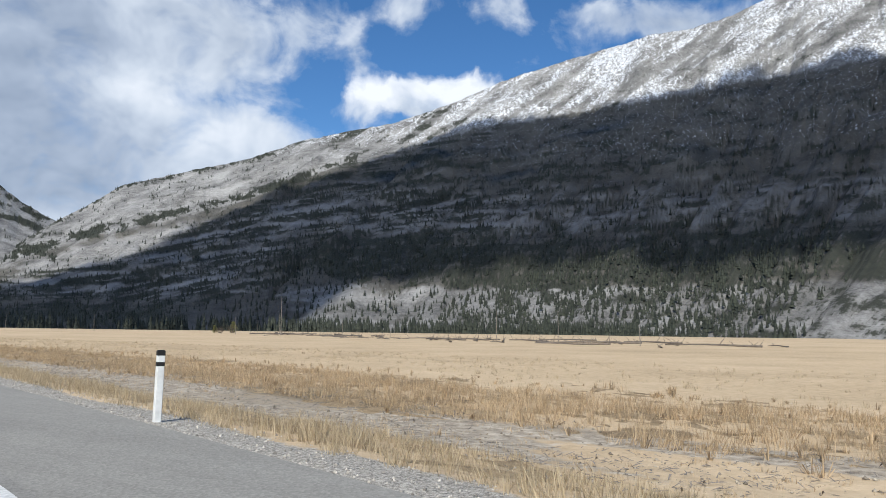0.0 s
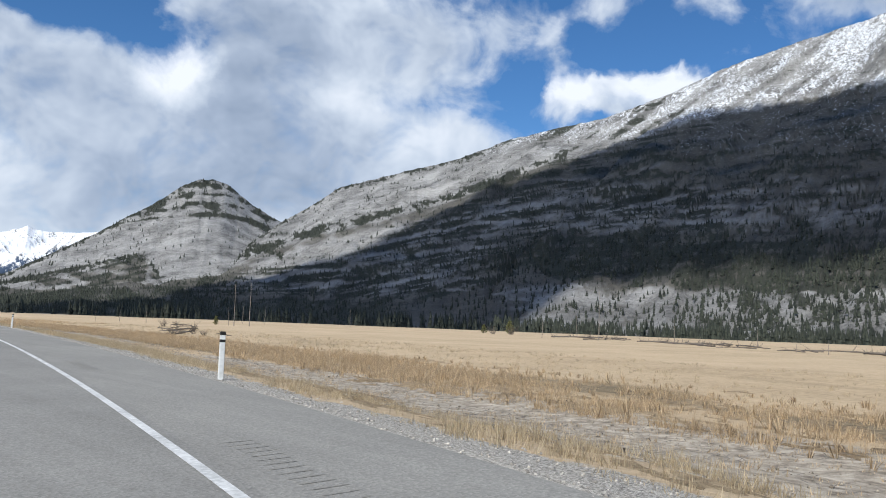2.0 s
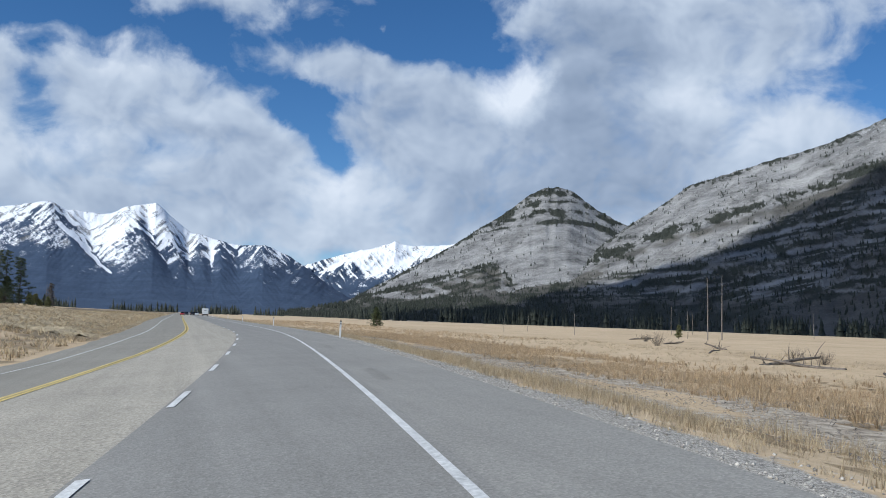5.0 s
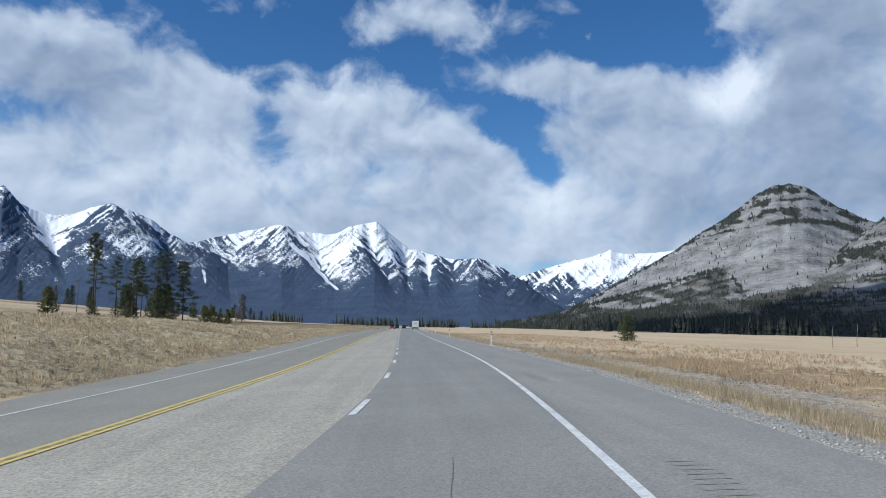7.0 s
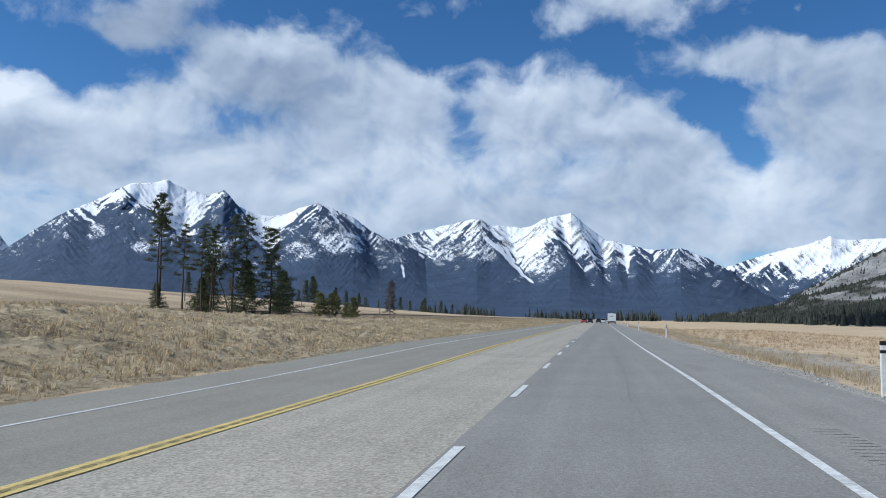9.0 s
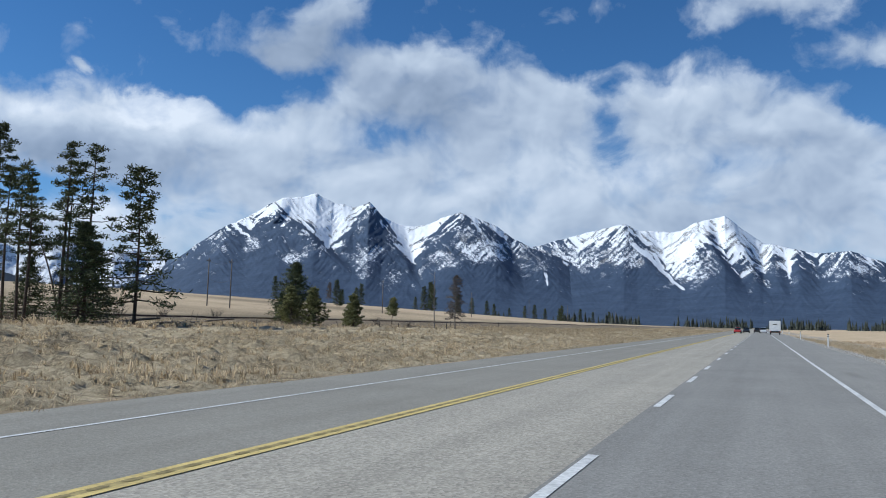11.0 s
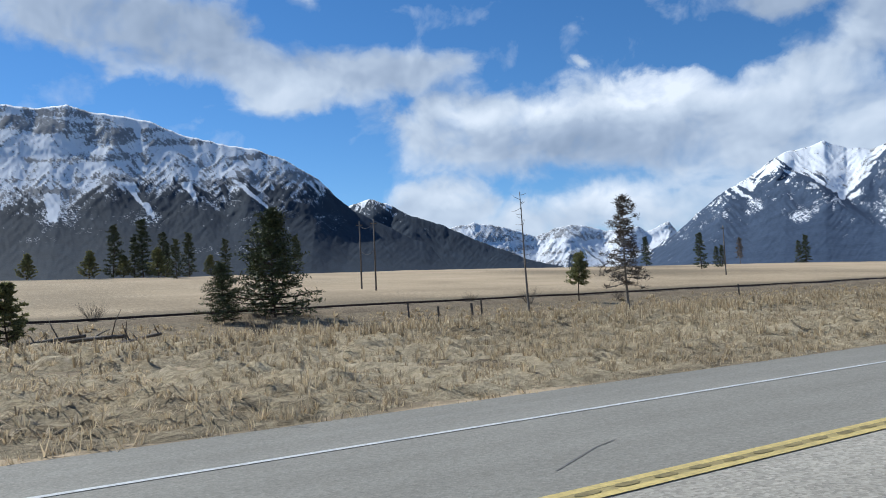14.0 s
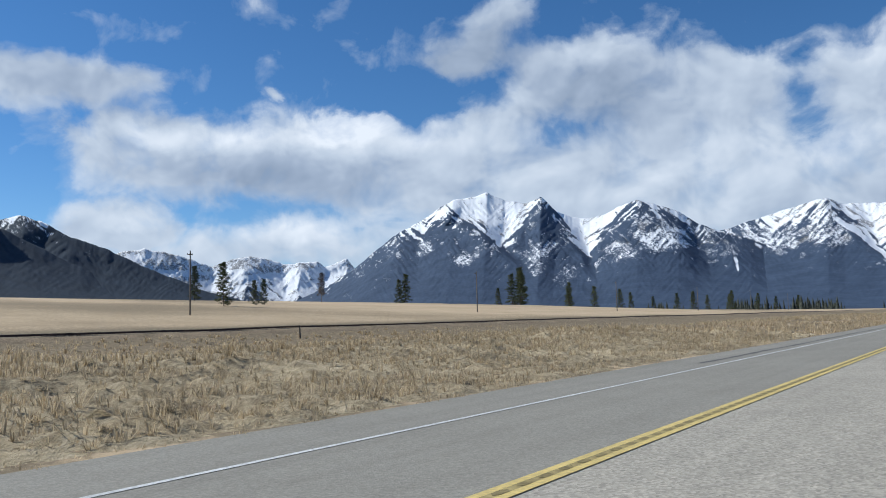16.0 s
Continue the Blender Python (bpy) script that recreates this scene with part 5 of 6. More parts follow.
GROVE = [("tall_top", -53.4, 305.4, 1.0, 10), ("tall_c", -51.7, 302.4, 0.95, 80), ("tall_c", -48.3, 302.1, 0.82, 150), ("tall_c", -44.9, 300.3, 0.8, 40), ("tall_c", -43.4, 299.6, 0.76, 260), ("tall_a", -41.0, 300.3, 0.84, 200), ("tall_b", -39.9, 301.2, 0.84, 300), ("tall_c", -46.0, 305.5, 0.85, 120)]
for kind, x, y, k, turn in GROVE:
    plant("pine_tree", kind, x, y, k, turn, "tall dark pine with a bare lower trunk in a grove", group="pines of the roadside grove")
plant("spruce_tree", "dense_spruce", -39.6, 300.4, 0.72, 15, "dense dark spruce with branches down to the grass", group="pines of the roadside grove")
plant("spruce_tree", "dense_spruce", -45.8, 302.0, 0.5, 115, "low dense spruce at the edge of a grove", group="pines of the roadside grove")
plant("spruce_tree", "dense_spruce", -52.6, 303.8, 0.42, 215, "low dense spruce at the edge of a grove", group="pines of the roadside grove")
plant("spruce_tree", "dense_spruce", -50.0, 312.0, 0.72, 70, "dense dark spruce with branches down to the grass", group="pines of the roadside grove")
plant("pine_tree", "open_pine", -37.7, 303.1, 1.0, 190, "lone open-crowned pine with drooping branches", group="pines of the roadside grove")
plant("pine_tree", "leaning_pine", -41.6, 300.8, 0.8, 5, "leaning half-dead pine propped among other pines", group="pines of the roadside grove")

for kind, x, y, k, turn in [("young_pine", -39.2, 324.4, 1.0, 0), ("young_pine", -38.2, 327.0, 1.02, 130), ("young_pine_thin", -36.2, 331.0, 1.0, 60), ("young_pine", -38.4, 334.8, 0.76, 220), ("young_pine", -38.2, 253.0, 0.85, 90)]:
    plant("pine_sapling", kind, x, y, k, turn, "bushy young green pine in dry grass", group="young pines beside the highway")
plant("pine_tree", "broad_pine", -56.6, 353.6, 1.0, 20, "broad bushy dark green pine, conical above spreading lower branches")
plant("pine_tree", "broad_pine", -56.0, 349.6, 0.52, 140, "low bushy dark green pine beside a taller one")
plant("dead_tree", "dead_pine", -161.7, 549.7, 1.0, 75, "bushy brown dead conifer on the rise", "dead tree")
plant("dead_tree", "dead_pine", -41.8, 374.5, 1.0, 30, "dead brown pine with bare twigs", "dead tree")
plant("pine_sapling", "small_pine", -56.2, 383.2, 1.1, 30, "small flat-topped pine beside a railway", group="young pines beside the highway")
plant("spruce_tree", "broad_pine", 38.6, 308.0, 0.6, 30, "dark rounded conifer standing alone in the field")
plant("pine_sapling", "young_pine_thin", 75.0, 238.0, 0.7, 30, "small thin pine in the field")
plant("spruce_sapling", "young_pine", 164.0, 232.0, 0.8, 30, "small shrub-like conifer in the far field")
plant("spruce_sapling", "young_pine", 155.0, 212.0, 1.1, 80, "small shrub-like conifer in the far field")

HILL = [(-155, 500, 1.0), (-118.5, 477.5, 1.0), (-124, 490, 0.62), (-125.6, 494, 0.66), (-180, 613.6, 1.36), (-182, 612, 1.12), (-171, 683, 1.84), (-174, 688, 2.08), (-177, 686, 1.76), (-178, 676, 0.96), (-178, 745, 1.6), (-182, 752, 1.2), (-185, 790, 1.6), (-190, 838, 1.6), (-188, 850, 1.36), (-186, 930, 1.52), (-192, 985, 1.84), (-184, 1060, 2.08), (-190, 1075, 1.76), (-150, 372, 0.9), (-168, 395, 0.8), (-185, 880, 1.12), (-174, 366, 1.35), (-176, 370.5, 1.1), (-173, 371.5, 1.5), (-178, 377, 1.25)] + [(-173, 376.5, 0.9), (-175, 381.5, 1.2), (-177, 390, 1.05), (-176, 396, 0.8), (-174, 405.5, 1.1), (-186, 1000, 1.5), (-180, 1130, 1.9), (-176, 1180, 1.6), (-172, 1260, 1.9)]
for i, (x, y, k) in enumerate(HILL):
    plant("hill_conifer", "hill_spruce", x, y, k, i * 47, "dark slender conifer on the grassy rise", group="conifers on the rise")


def far_conifers(name, label, xs, ys, zs, hs, seed, width=0.17):
    """Many small conifers joined: ragged stacked cones."""
    rng = np.random.default_rng(seed)
    n, sides = len(xs), 6
    tiers = [(0.06, 1.0, 0.48), (0.3, 0.72, 0.74), (0.56, 0.44, 1.0)]
    vs, fs = [], []
    base = 0
    ang = np.arange(sides) * 2 * np.pi / sides
    for lo, w, hi in tiers:
        a = ang[None] + rng.random((n, 1)) * 6.28
        rad = hs[:, None] * width * w * (0.6 + 0.7 * rng.random((n, sides)))
        ring = np.stack([xs[:, None] + np.cos(a) * rad, ys[:, None] + np.sin(a) * rad, zs[:, None] + hs[:, None] * (lo + 0.07 * (rng.random((n, sides)) - 0.5))], 2)
        tip = np.stack([xs, ys, zs + hs * hi], 1)[:, None]
        v = np.concatenate([ring, tip], 1).reshape(-1, 3)
        first = base + np.arange(n)[:, None] * (sides + 1)
        for k in range(sides):
            fs.append(np.concatenate([first + k, first + (k + 1) % sides, first + sides], 1))
        vs.append(v)
        base += len(v)
    me = mesh_from(name, np.concatenate(vs), np.concatenate(fs), NEEDLES_FAR)
    return tagged(new(name, me), label, "trees", kind="stuff")


def wooded(data, name, label, count, seed, tall, want):
    """Conifers on a mountain's slope, where its forest stands."""
    az, u, x, y, z, cover = data[1]
    rng = np.random.default_rng(seed)
    forest = np.clip(cover[1], 0, 1)
    w = want(az[None, :] + 0 * z, np.degrees(np.arctan2(z - 1.6, np.hypot(x - HUB[0], y - HUB[1]))), forest) * np.hypot(x - HUB[0], y - HUB[1])
    w[u > 0.99] = 0
    w[u < 0] = 0
    p = (w / w.sum()).ravel()
    pick = rng.choice(len(p), count, p=p)
    jx, jy = rng.normal(size=count) * 2.0, rng.normal(size=count) * 4.0
    hs = tall * (0.35 + 1.05 * rng.random(count) ** 1.3)
    far_conifers(name, label, x.ravel()[pick] + jx, y.ravel()[pick] + jy, z.ravel()[pick] - 1.2, hs, seed, 0.23)


wooded(right_data, "slope_conifers", "thousands of dark conifers scattered over a rocky slope", 19000, 31, 8.5, lambda a, e, f: (0.04 + np.clip(f - 0.3, 0, 1) + (0.35 + 0.9 * smooth(-62, -74, a)) * smooth(6.8, 5, e) * smooth(-45, -50, a)) * smooth(17.5, 9, e) * smooth(-99, -94, a))
wooded(hill_data, "hill_conifers", "dark conifers in bands on a pale limestone hill", 5500, 32, 10.0, lambda a, e, f: 0.025 + np.clip(f - 0.3, 0, 1) ** 1.2)


def tree_belt(name, label, az0, az1, r0, r1, count, tall, seed):
    rng = np.random.default_rng(seed)
    pick = az0 + (az1 - az0) * rng.random(count * 4)
    keep = fbm(pick * 0.9, pick * 0, 4, seed) > rng.random(count * 4) * 0.7 - 0.2
    pick = pick[keep][:count]
    count = len(pick)
    a = np.radians(pick)
    r = r0 + (r1 - r0) * rng.random(count) ** 1.3
    x, y = HUB[0] - np.sin(a) * r, HUB[1] + np.cos(a) * r
    hs = tall * (0.4 + 0.9 * rng.random(count) ** 1.4)
    far_conifers(name, label, x, y, land_xy(x, y) - 0.5, hs, seed, 0.17)


tree_belt("field_edge_conifers", "belt of slender dark conifers along the far edge of the field", -62, -12, 640, 780, 1150, 14, 41)
tree_belt("field_edge_conifers", "belt of mixed conifers at the foot of the slope", -100, -60, 560, 680, 1200, 11, 42)
tree_belt("far_conifers", "dark line of far conifers beyond the highway", -14, 17, 1000, 1500, 760, 12, 43)
for i, (x, y, k) in enumerate([(-166, 360, 1.5), (-170, 367, 1.25), (-163, 372, 1.6), (-168, 384, 1.2), (-165, 393, 1.35), (-172, 350, 1.4)]):
    plant("pine_sapling", "young_pine", x, y, k, i * 71, "bushy green pine on the crest of the rise", group="young pines beside the highway")


# ---- roadside posts, poles, rails ----
def box(bm, sx, sy, sz, at, bev=0.0):
    m = Matrix.LocRotScale(at, None, (sx, sy, sz))
    made = bmesh.ops.create_cube(bm, size=1.0, matrix=m)
    if bev:
        edges = {e for v in made["verts"] for e in v.link_edges}
        bmesh.ops.bevel(bm, geom=list(edges), offset=bev, segments=2, affect="EDGES")


def part(name, bm, mat, parent, label=""):
    me = bpy.data.meshes.new(name)
    bm.to_mesh(me)
    bm.free()
    me.materials.append(mat)
    return part_of(parent, name, me, label)


def along(lat, y):
    x = float(road_x(y) + lat / road_cos(y))
    return x, y, float(land_z(lat, y))


def delineator():
    root = tagged(new("delineator_post"), "white roadside marker post with two black bands", "post", "marker posts along the highway")
    def slab(z0, z1, extra=0.0):
        bm = bmesh.new()
        box(bm, 0.125 + extra, 0.075 + extra, z1 - z0, (0, 0, (z0 + z1) / 2), 0.012)
        return bm
    part("post", slab(-0.25, 1.14), WHITE_PAINT, root)
    part("band", slab(0.885, 0.975, 0.006), BLACK_PAINT, root, "black band")
    part("cap", slab(1.055, 1.155, 0.006), BLACK_PAINT, root, "black top band")
    return root


first_post = delineator()
POSTS = [(-43.0, 5.75), (11.0, 5.7), (65.1, 5.75), (120.45, 5.8), (173.5, 5.75), (232.4, 6.15), (286.5, 5.9), (341.0, 6.0), (395.0, 6.0), (449.0, 6.0), (503.0, 6.0), (557.0, 6.0)]
for i, (py, lat) in enumerate(POSTS):
    x, y, z = along(lat, py)
    m = pose(x, y, z, 1.0, 2.0 - (i % 3) * 1.2, float(road_heading(py)))
    if i == 0:
        first_post.matrix_world = m
    else:
        copy_thing(first_post, m)


def utility_pole(height):
    root = tagged(new("utility_pole"), "weathered wooden utility pole with a short crossarm", "pole", "utility poles on the rise")
    v, f = tube([(0, 0, -0.6), (0, 0, height * 0.5), (0, 0, height)], [0.11, 0.1, 0.08], 10)
    part_of(root, "pole", mesh_from("pole", v, f, POLEWOOD, True))
    bm = bmesh.new()
    box(bm, 0.8, 0.09, 0.11, (0, 0.13, height - 0.5), 0.01)
    part("crossarm", bm, POLEWOOD, root)
    for k in (-0.34, 0.0, 0.34):
        bm = bmesh.new()
        bmesh.ops.create_cone(bm, cap_ends=True, segments=10, radius1=0.045, radius2=0.03, depth=0.14, matrix=Matrix.Translation((k, 0.13, height - 0.375)))
        part("insulator", bm, BLACK_PAINT, root)
    return root


pole_first = None
for x, y, turn in [(-89.5, 378, 70), (-84.0, 377, 70), (-88.4, 446.4, 80), (-90, 519, 80), (-90, 592, 80), (-90, 665, 80), (-90, 738, 80), (-90, 811, 80), (-88, 305, 70), (-86, 233, 65)]:
    m = pose(x, y, float(land_xy(x, y)), 0, 0.6, turn)
    if pole_first is None:
        pole_first = utility_pole(8.4)
        pole_first.matrix_world = m
    else:
        copy_thing(pole_first, m)


def snag(x, y, height, seed, twigs, name="dead_snag", label="thin bare dead trunk standing in dry grass", lean=0.02):
    rng = np.random.default_rng(seed)
    ts = np.linspace(0, 1, 7)
    pts = np.c_[lean * height * ts + 0.05 * np.sin(5 * ts + seed), 0.04 * np.sin(4 * ts), -0.3 + ts * (height + 0.3)]
    r = 0.035 + 0.007 * height
    pieces = [tube(pts, r * (1 - 0.75 * ts), 7)]
    for i in range(twigs):
        h = 0.45 + 0.53 * (i + rng.random()) / max(twigs, 1)
        a = rng.random() * 6.28
        p = np.array([np.interp(h, ts, pts[:, k]) for k in range(3)])
        d = np.array([math.cos(a), math.sin(a), 0.25 * rng.normal() + 0.1])
        L = (0.25 + 0.6 * rng.random()) * height / 9
        pieces.append(tube([p, p + d * L * 0.6, p + d * L + (0, 0, 0.12 * L)], [0.018, 0.012, 0.005], 4))
    v, f = joined(pieces)
    root = new(name, mesh_from(name, v, f, DEADWOOD, True))
    root.matrix_world = pose(x, y, float(land_xy(x, y)), 0, 0, rng.random() * 360)
    return tagged(root, label, "dead tree", "dead trunks in the grass")


snag(-41.3, 364.9, 8.3, 3, 22, lean=-0.03)
for i, (x, y, h, t) in enumerate([(78, 234, 10.5, 5), (86, 241, 11.5, 4), (83, 247, 5, 3), (116, 150, 10.0, 4), (110, 160, 4.5, 2), (98, 76, 5.5, 2), (103, 66, 5.6, 2), (71.5, 38.6, 3.2, 1), (88, 92, 1.9, 1), (92, 98, 1.6, 0), (140, 175, 6.0, 2), (150, 195, 3.5, 1), (128, 140, 4.5, 1), (120, 118, 3.2, 1), (64, 255, 4.0, 3), (70, 290, 3.5, 4), (58, 275, 3.0, 4), (118, 305, 7.5, 3), (135, 320, 6.0, 2), (160, 300, 7.0, 2)]):
    snag(x, y, h, 20 + i, t, lean=0.02 - 0.01 * (i % 5))


def log_mesh(seed, length, radius, stubs):
    rng = np.random.default_rng(seed)
    ts = np.linspace(0, 1, 6)
    pts = np.c_[(ts - 0.5) * length, 0.12 * np.sin(4 * ts + seed), radius * 0.7 + 0.12 * np.sin(3 * ts + seed) ** 2]
    pieces = [tube(pts, radius * (1 - 0.45 * ts), 7)]
    for i in range(stubs):
        h = rng.random()
        p = np.array([np.interp(h, ts, pts[:, k]) for k in range(3)])
        a = rng.random() * 3.14
        d = np.array([0.5 * rng.normal(), math.cos(a), abs(math.sin(a)) + 0.2])
        L = 0.35 + 0.9 * rng.random()
        pieces.append(tube([p, p + d * L * 0.5, p + d * L + (0.15 * L, 0, -0.1 * L)], [radius * 0.3, radius * 0.2, 0.008], 4))
    v, f = joined(pieces)
    return mesh_from("fallen_log", v, f, LOGWOOD, True)


LOGS = [log_mesh(i, 3.5 + 1.3 * i, 0.09 + 0.02 * i, 2 + 2 * i) for i in range(4)]


def put_log(k, x, y, turn, label="grey fallen log lying in dry grass", tilt=0, stretch=1.0):
    ob = new("fallen_log", LOGS[k])
    ob.matrix_world = pose(x, y, float(land_xy(x, y)) + 0.02, 0, tilt, turn) @ Matrix.Diagonal((stretch, 1, 1, 1))
    return tagged(ob, label, "log", "fallen logs")


rng = np.random.default_rng(77)
for i in range(64):
    k = i / 63
    x, y = 74 + 66 * k + rng.normal() * 7, 36 + 140 * k + rng.normal() * 9
    put_log(int(rng.integers(0, 4)), x, y, 40 + rng.normal() * 25 + (90 if i % 6 == 0 else 0), stretch=1.7)
for x, y, turn, k in [(31.8, 161.5, 20, 3), (29.5, 158.5, 110, 2), (24.5, 146.5, 60, 1), (21.5, 139.5, 25, 2), (27.5, 139, 95, 0), (52, 205, 30, 1), (47, 190, 75, 2), (60, 225, 10, 1), (38, 178, 40, 0), (-40.5, 337.5, 25, 3), (-38.6, 335.5, 40, 2), (-41.5, 340.5, 10, 2), (-40, 333, 70, 1), (-47, 322, 20, 2), (-45, 317, 60, 1), (-42.0, 306.5, 15, 2)]:
    put_log(k, x, y, turn, tilt=-4)


def shrub_mesh(seed, size, n):
    rng = np.random.default_rng(seed)
    pieces = []
    for i in range(n):
        a, out = rng.random() * 6.28, rng.random() ** 0.6
        d = np.array([math.cos(a) * out, math.sin(a) * out, 0.9 + 0.5 * rng.random()])
        L = size * (0.5 + 0.6 * rng.random())
        base = np.array([math.cos(a), math.sin(a), 0]) * 0.25 * size * out
        mid = base + d * L * 0.55
        pieces.append(tube([base, mid, base + d * L + rng.normal(size=3) * 0.08 * L], [0.012, 0.009, 0.004], 3))
        for j in range(2):
            e = d + rng.normal(size=3) * 0.5
            pieces.append(tube([mid, mid + e * L * 0.2, mid + e * L * 0.4], [0.007, 0.005, 0.003], 3))
    quads = [(v, f) for v, f in pieces]
    v, f = joined([(v, f[: 6]) for v, f in quads])
    return mesh_from("bare_shrub", v, f, TWIGS)


SHRUBS = [shrub_mesh(50 + i, 1.0 + 0.25 * i, 60) for i in range(3)]
for i, (x, y, k) in enumerate([(23.5, 142.0, 0.55), (26.0, 144.5, 0.6), (20.0, 136.5, 0.5), (24.5, 138.0, 0.6), (33.5, 160.5, 0.6), (36.0, 166.0, 0.5), (-40.0, 330.5, 1.0), (-37.0, 322.0, 0.9), (-43.0, 331.0, 1.2), (-45.5, 328.5, 1.2), (-48.5, 336.0, 1.1), (-36.5, 345.0, 1.2), (-37.5, 346.5, 1.0), (-40.0, 356.0, 1.1), (-56.0, 377.0, 1.3), (-58.0, 372.0, 1.4), (-55.0, 387.0, 1.2), (-60.5, 342.0, 1.3), (-61.5, 334.0, 1.4), (-58.5, 324.0, 1.5), (-46.0, 301.0, 0.9), (-49.0, 303.5, 1.0), (-55.0, 306.0, 1.0), (-41.0, 300.5, 0.8), (-30.0, 255.0, 0.8), (-27.0, 268.0, 0.7), (44.0, 196.0, 0.8), (55.0, 216.0, 0.9), (158.0, 222.0, 1.6), (148.0, 205.0, 1.4)]):
    ob = new("bare_shrub", SHRUBS[i % 3])
    ob.matrix_world = pose(x, y, float(land_xy(x, y)) - 0.05, 0, 0, i * 57) @ Matrix.Scale(k if x > 0 else 0.55 * k, 4)
    tagged(ob, "leafless brown shrub in dry grass", "shrub", "bare shrubs")


def railway():
    root = tagged(new("railway_track"), "single railway track with dark rails on low ballast", "railway")
    ys = np.arange(150.0, 800.0, 5.0)
    def run(lats, lifts, name, mat):
        lat, y = np.meshgrid(np.asarray(lats, float), ys)
        lift = np.tile(np.asarray(lifts, float), len(ys))
        ref = land_z(-59.0 + 0 * y.ravel(), y.ravel()) 
        x = road_x(y.ravel()) + lat.ravel()
        return part_of(root, name, mesh_from(name, np.c_[x, y.ravel(), ref + lift], grid_faces(len(ys), len(lats)), mat))
    run([-61.6, -60.6, -57.4, -56.2], [-0.3, 0.1, 0.1, -0.45], "ballast", BALLAST)
    for c in (-59.72, -58.28):
        run([c - 0.07, c - 0.036, c - 0.036, c + 0.036, c + 0.036, c + 0.07], [0.18, 0.21, 0.35, 0.35, 0.21, 0.18], "rail", STEEL)
    bm = bmesh.new()
    box(bm, 2.5, 0.24, 0.16, (0, 0, 0), 0.01)
    tie = bpy.data.meshes.new("sleeper")
    bm.to_mesh(tie)
    bm.free()
    tie.materials.append(POLEWOOD)
    for y in np.arange(318.0, 470.0, 0.62):
        ob = part_of(root, "sleeper", tie)
        ob.matrix_world = pose(float(road_x(y)) - 59.0, y, float(land_z(-59.0, y)) + 0.035)


railway()

# wires between the paired poles
def wire(ax, ay, bx, by, high, drop):
    ts = np.linspace(0, 1, 9)
    za, zb = float(land_xy(ax, ay)) + high, float(land_xy(bx, by)) + high
    pts = np.c_[ax + (bx - ax) * ts, ay + (by - ay) * ts, za + (zb - za) * ts - drop * 4 * ts * (1 - ts)]
    v, f = tube(pts, [0.018] * 9, 5)
    return tagged(new("overhead_wire", mesh_from("overhead_wire", v, f, BLACK_PAINT)), "thin dark wire sagging between two poles", "wire", "overhead wires")


wire(-89.5, 378, -84.0, 377, 7.9, 0.5)
wire(-89.5, 378, -84.0, 377, 4.9, 0.7)

# fence posts by the railway
bmf = bmesh.new()
box(bmf, 0.11, 0.11, 1.5, (0, 0, 0.45), 0.012)
fence_post = bpy.data.meshes.new("fence_post")
bmf.to_mesh(fence_post)
bmf.free()
fence_post.materials.append(POLEWOOD)
for x, y in [(-52.5, 362.5), (-51.5, 368.5), (-44.5, 360.0), (-36.5, 357.0), (-53, 402.0), (-52.5, 430.0)]:
    ob = new("fence_post", fence_post)
    ob.matrix_world = pose(x, y, float(land_xy(x, y)), 1, -2, 20)
    tagged(ob, "short weathered wooden fence post", "post", "old fence posts")


# ---- marks on the road ----
def wiggle(lat0, y0, y1, width, seed, name, mat, parent, lift, amp=0.09):
    ys = np.arange(y0, y1, 0.4)
    mid = lat0 + amp * fbm(ys / 6.0, ys * 0 + seed, 4, seed)
    half = width * (0.6 + 0.8 * (0.5 + vnoise(ys * 1.3, ys * 0, seed + 4)))
    lat = np.stack([mid - half, mid + half], 1).ravel()
    y = np.repeat(ys, 2)
    x = road_x(y) + lat / road_cos(y)
    return part_of(parent, name, mesh_from(name, np.c_[x, y, road_z(lat, y) + lift], grid_faces(len(ys), 2), mat))


for lat0, y0, y1, amp, seed in [(0.95, -20, 6, 0.2, 3), (1.1, 12, 34, 0.25, 4), (1.1, 78, 96, 0.2, 5), (1.3, 104, 118, 0.3, 6), (0.8, 156, 176, 0.25, 7), (0.7, 190, 214, 0.3, 8), (0.9, 226, 248, 0.2, 9), (-7.2, 262, 280, 0.3, 12)]:
    wiggle(lat0, y0, y1, 0.004, seed, "crack", CRACK, road, 0.0225 if lat0 > -1 else 0.0045, amp)
wiggle(-9.75, 405, 470, 0.10, 13, "tar_seal", TAR, road, 0.009, 0.1)
wiggle(-7.6, 345, 352, 0.03, 17, "tar_seal", TAR, road, 0.0045, 1.2)


def slash(points, width, name, mat, parent, lift):
    """A narrow seal across the road, through places given as (across, along)."""
    at = np.linspace(0, len(points) - 1, 18)
    lat = np.interp(at, range(len(points)), [p[0] for p in points]) + 0.05 * fbm(at * 2, at * 0, 3, 4)
    y = np.interp(at, range(len(points)), [p[1] for p in points])
    half = width * (0.5 + 0.4 * np.sin(at * 2.3) ** 2)
    lat2, y2 = np.stack([lat, lat], 1).ravel(), np.stack([y - half, y + half], 1).ravel()
    x = road_x(y2) + lat2 / road_cos(y2)
    return part_of(parent, name, mesh_from(name, np.c_[x, y2, road_z(lat2, y2) + lift], grid_faces(18, 2), mat))


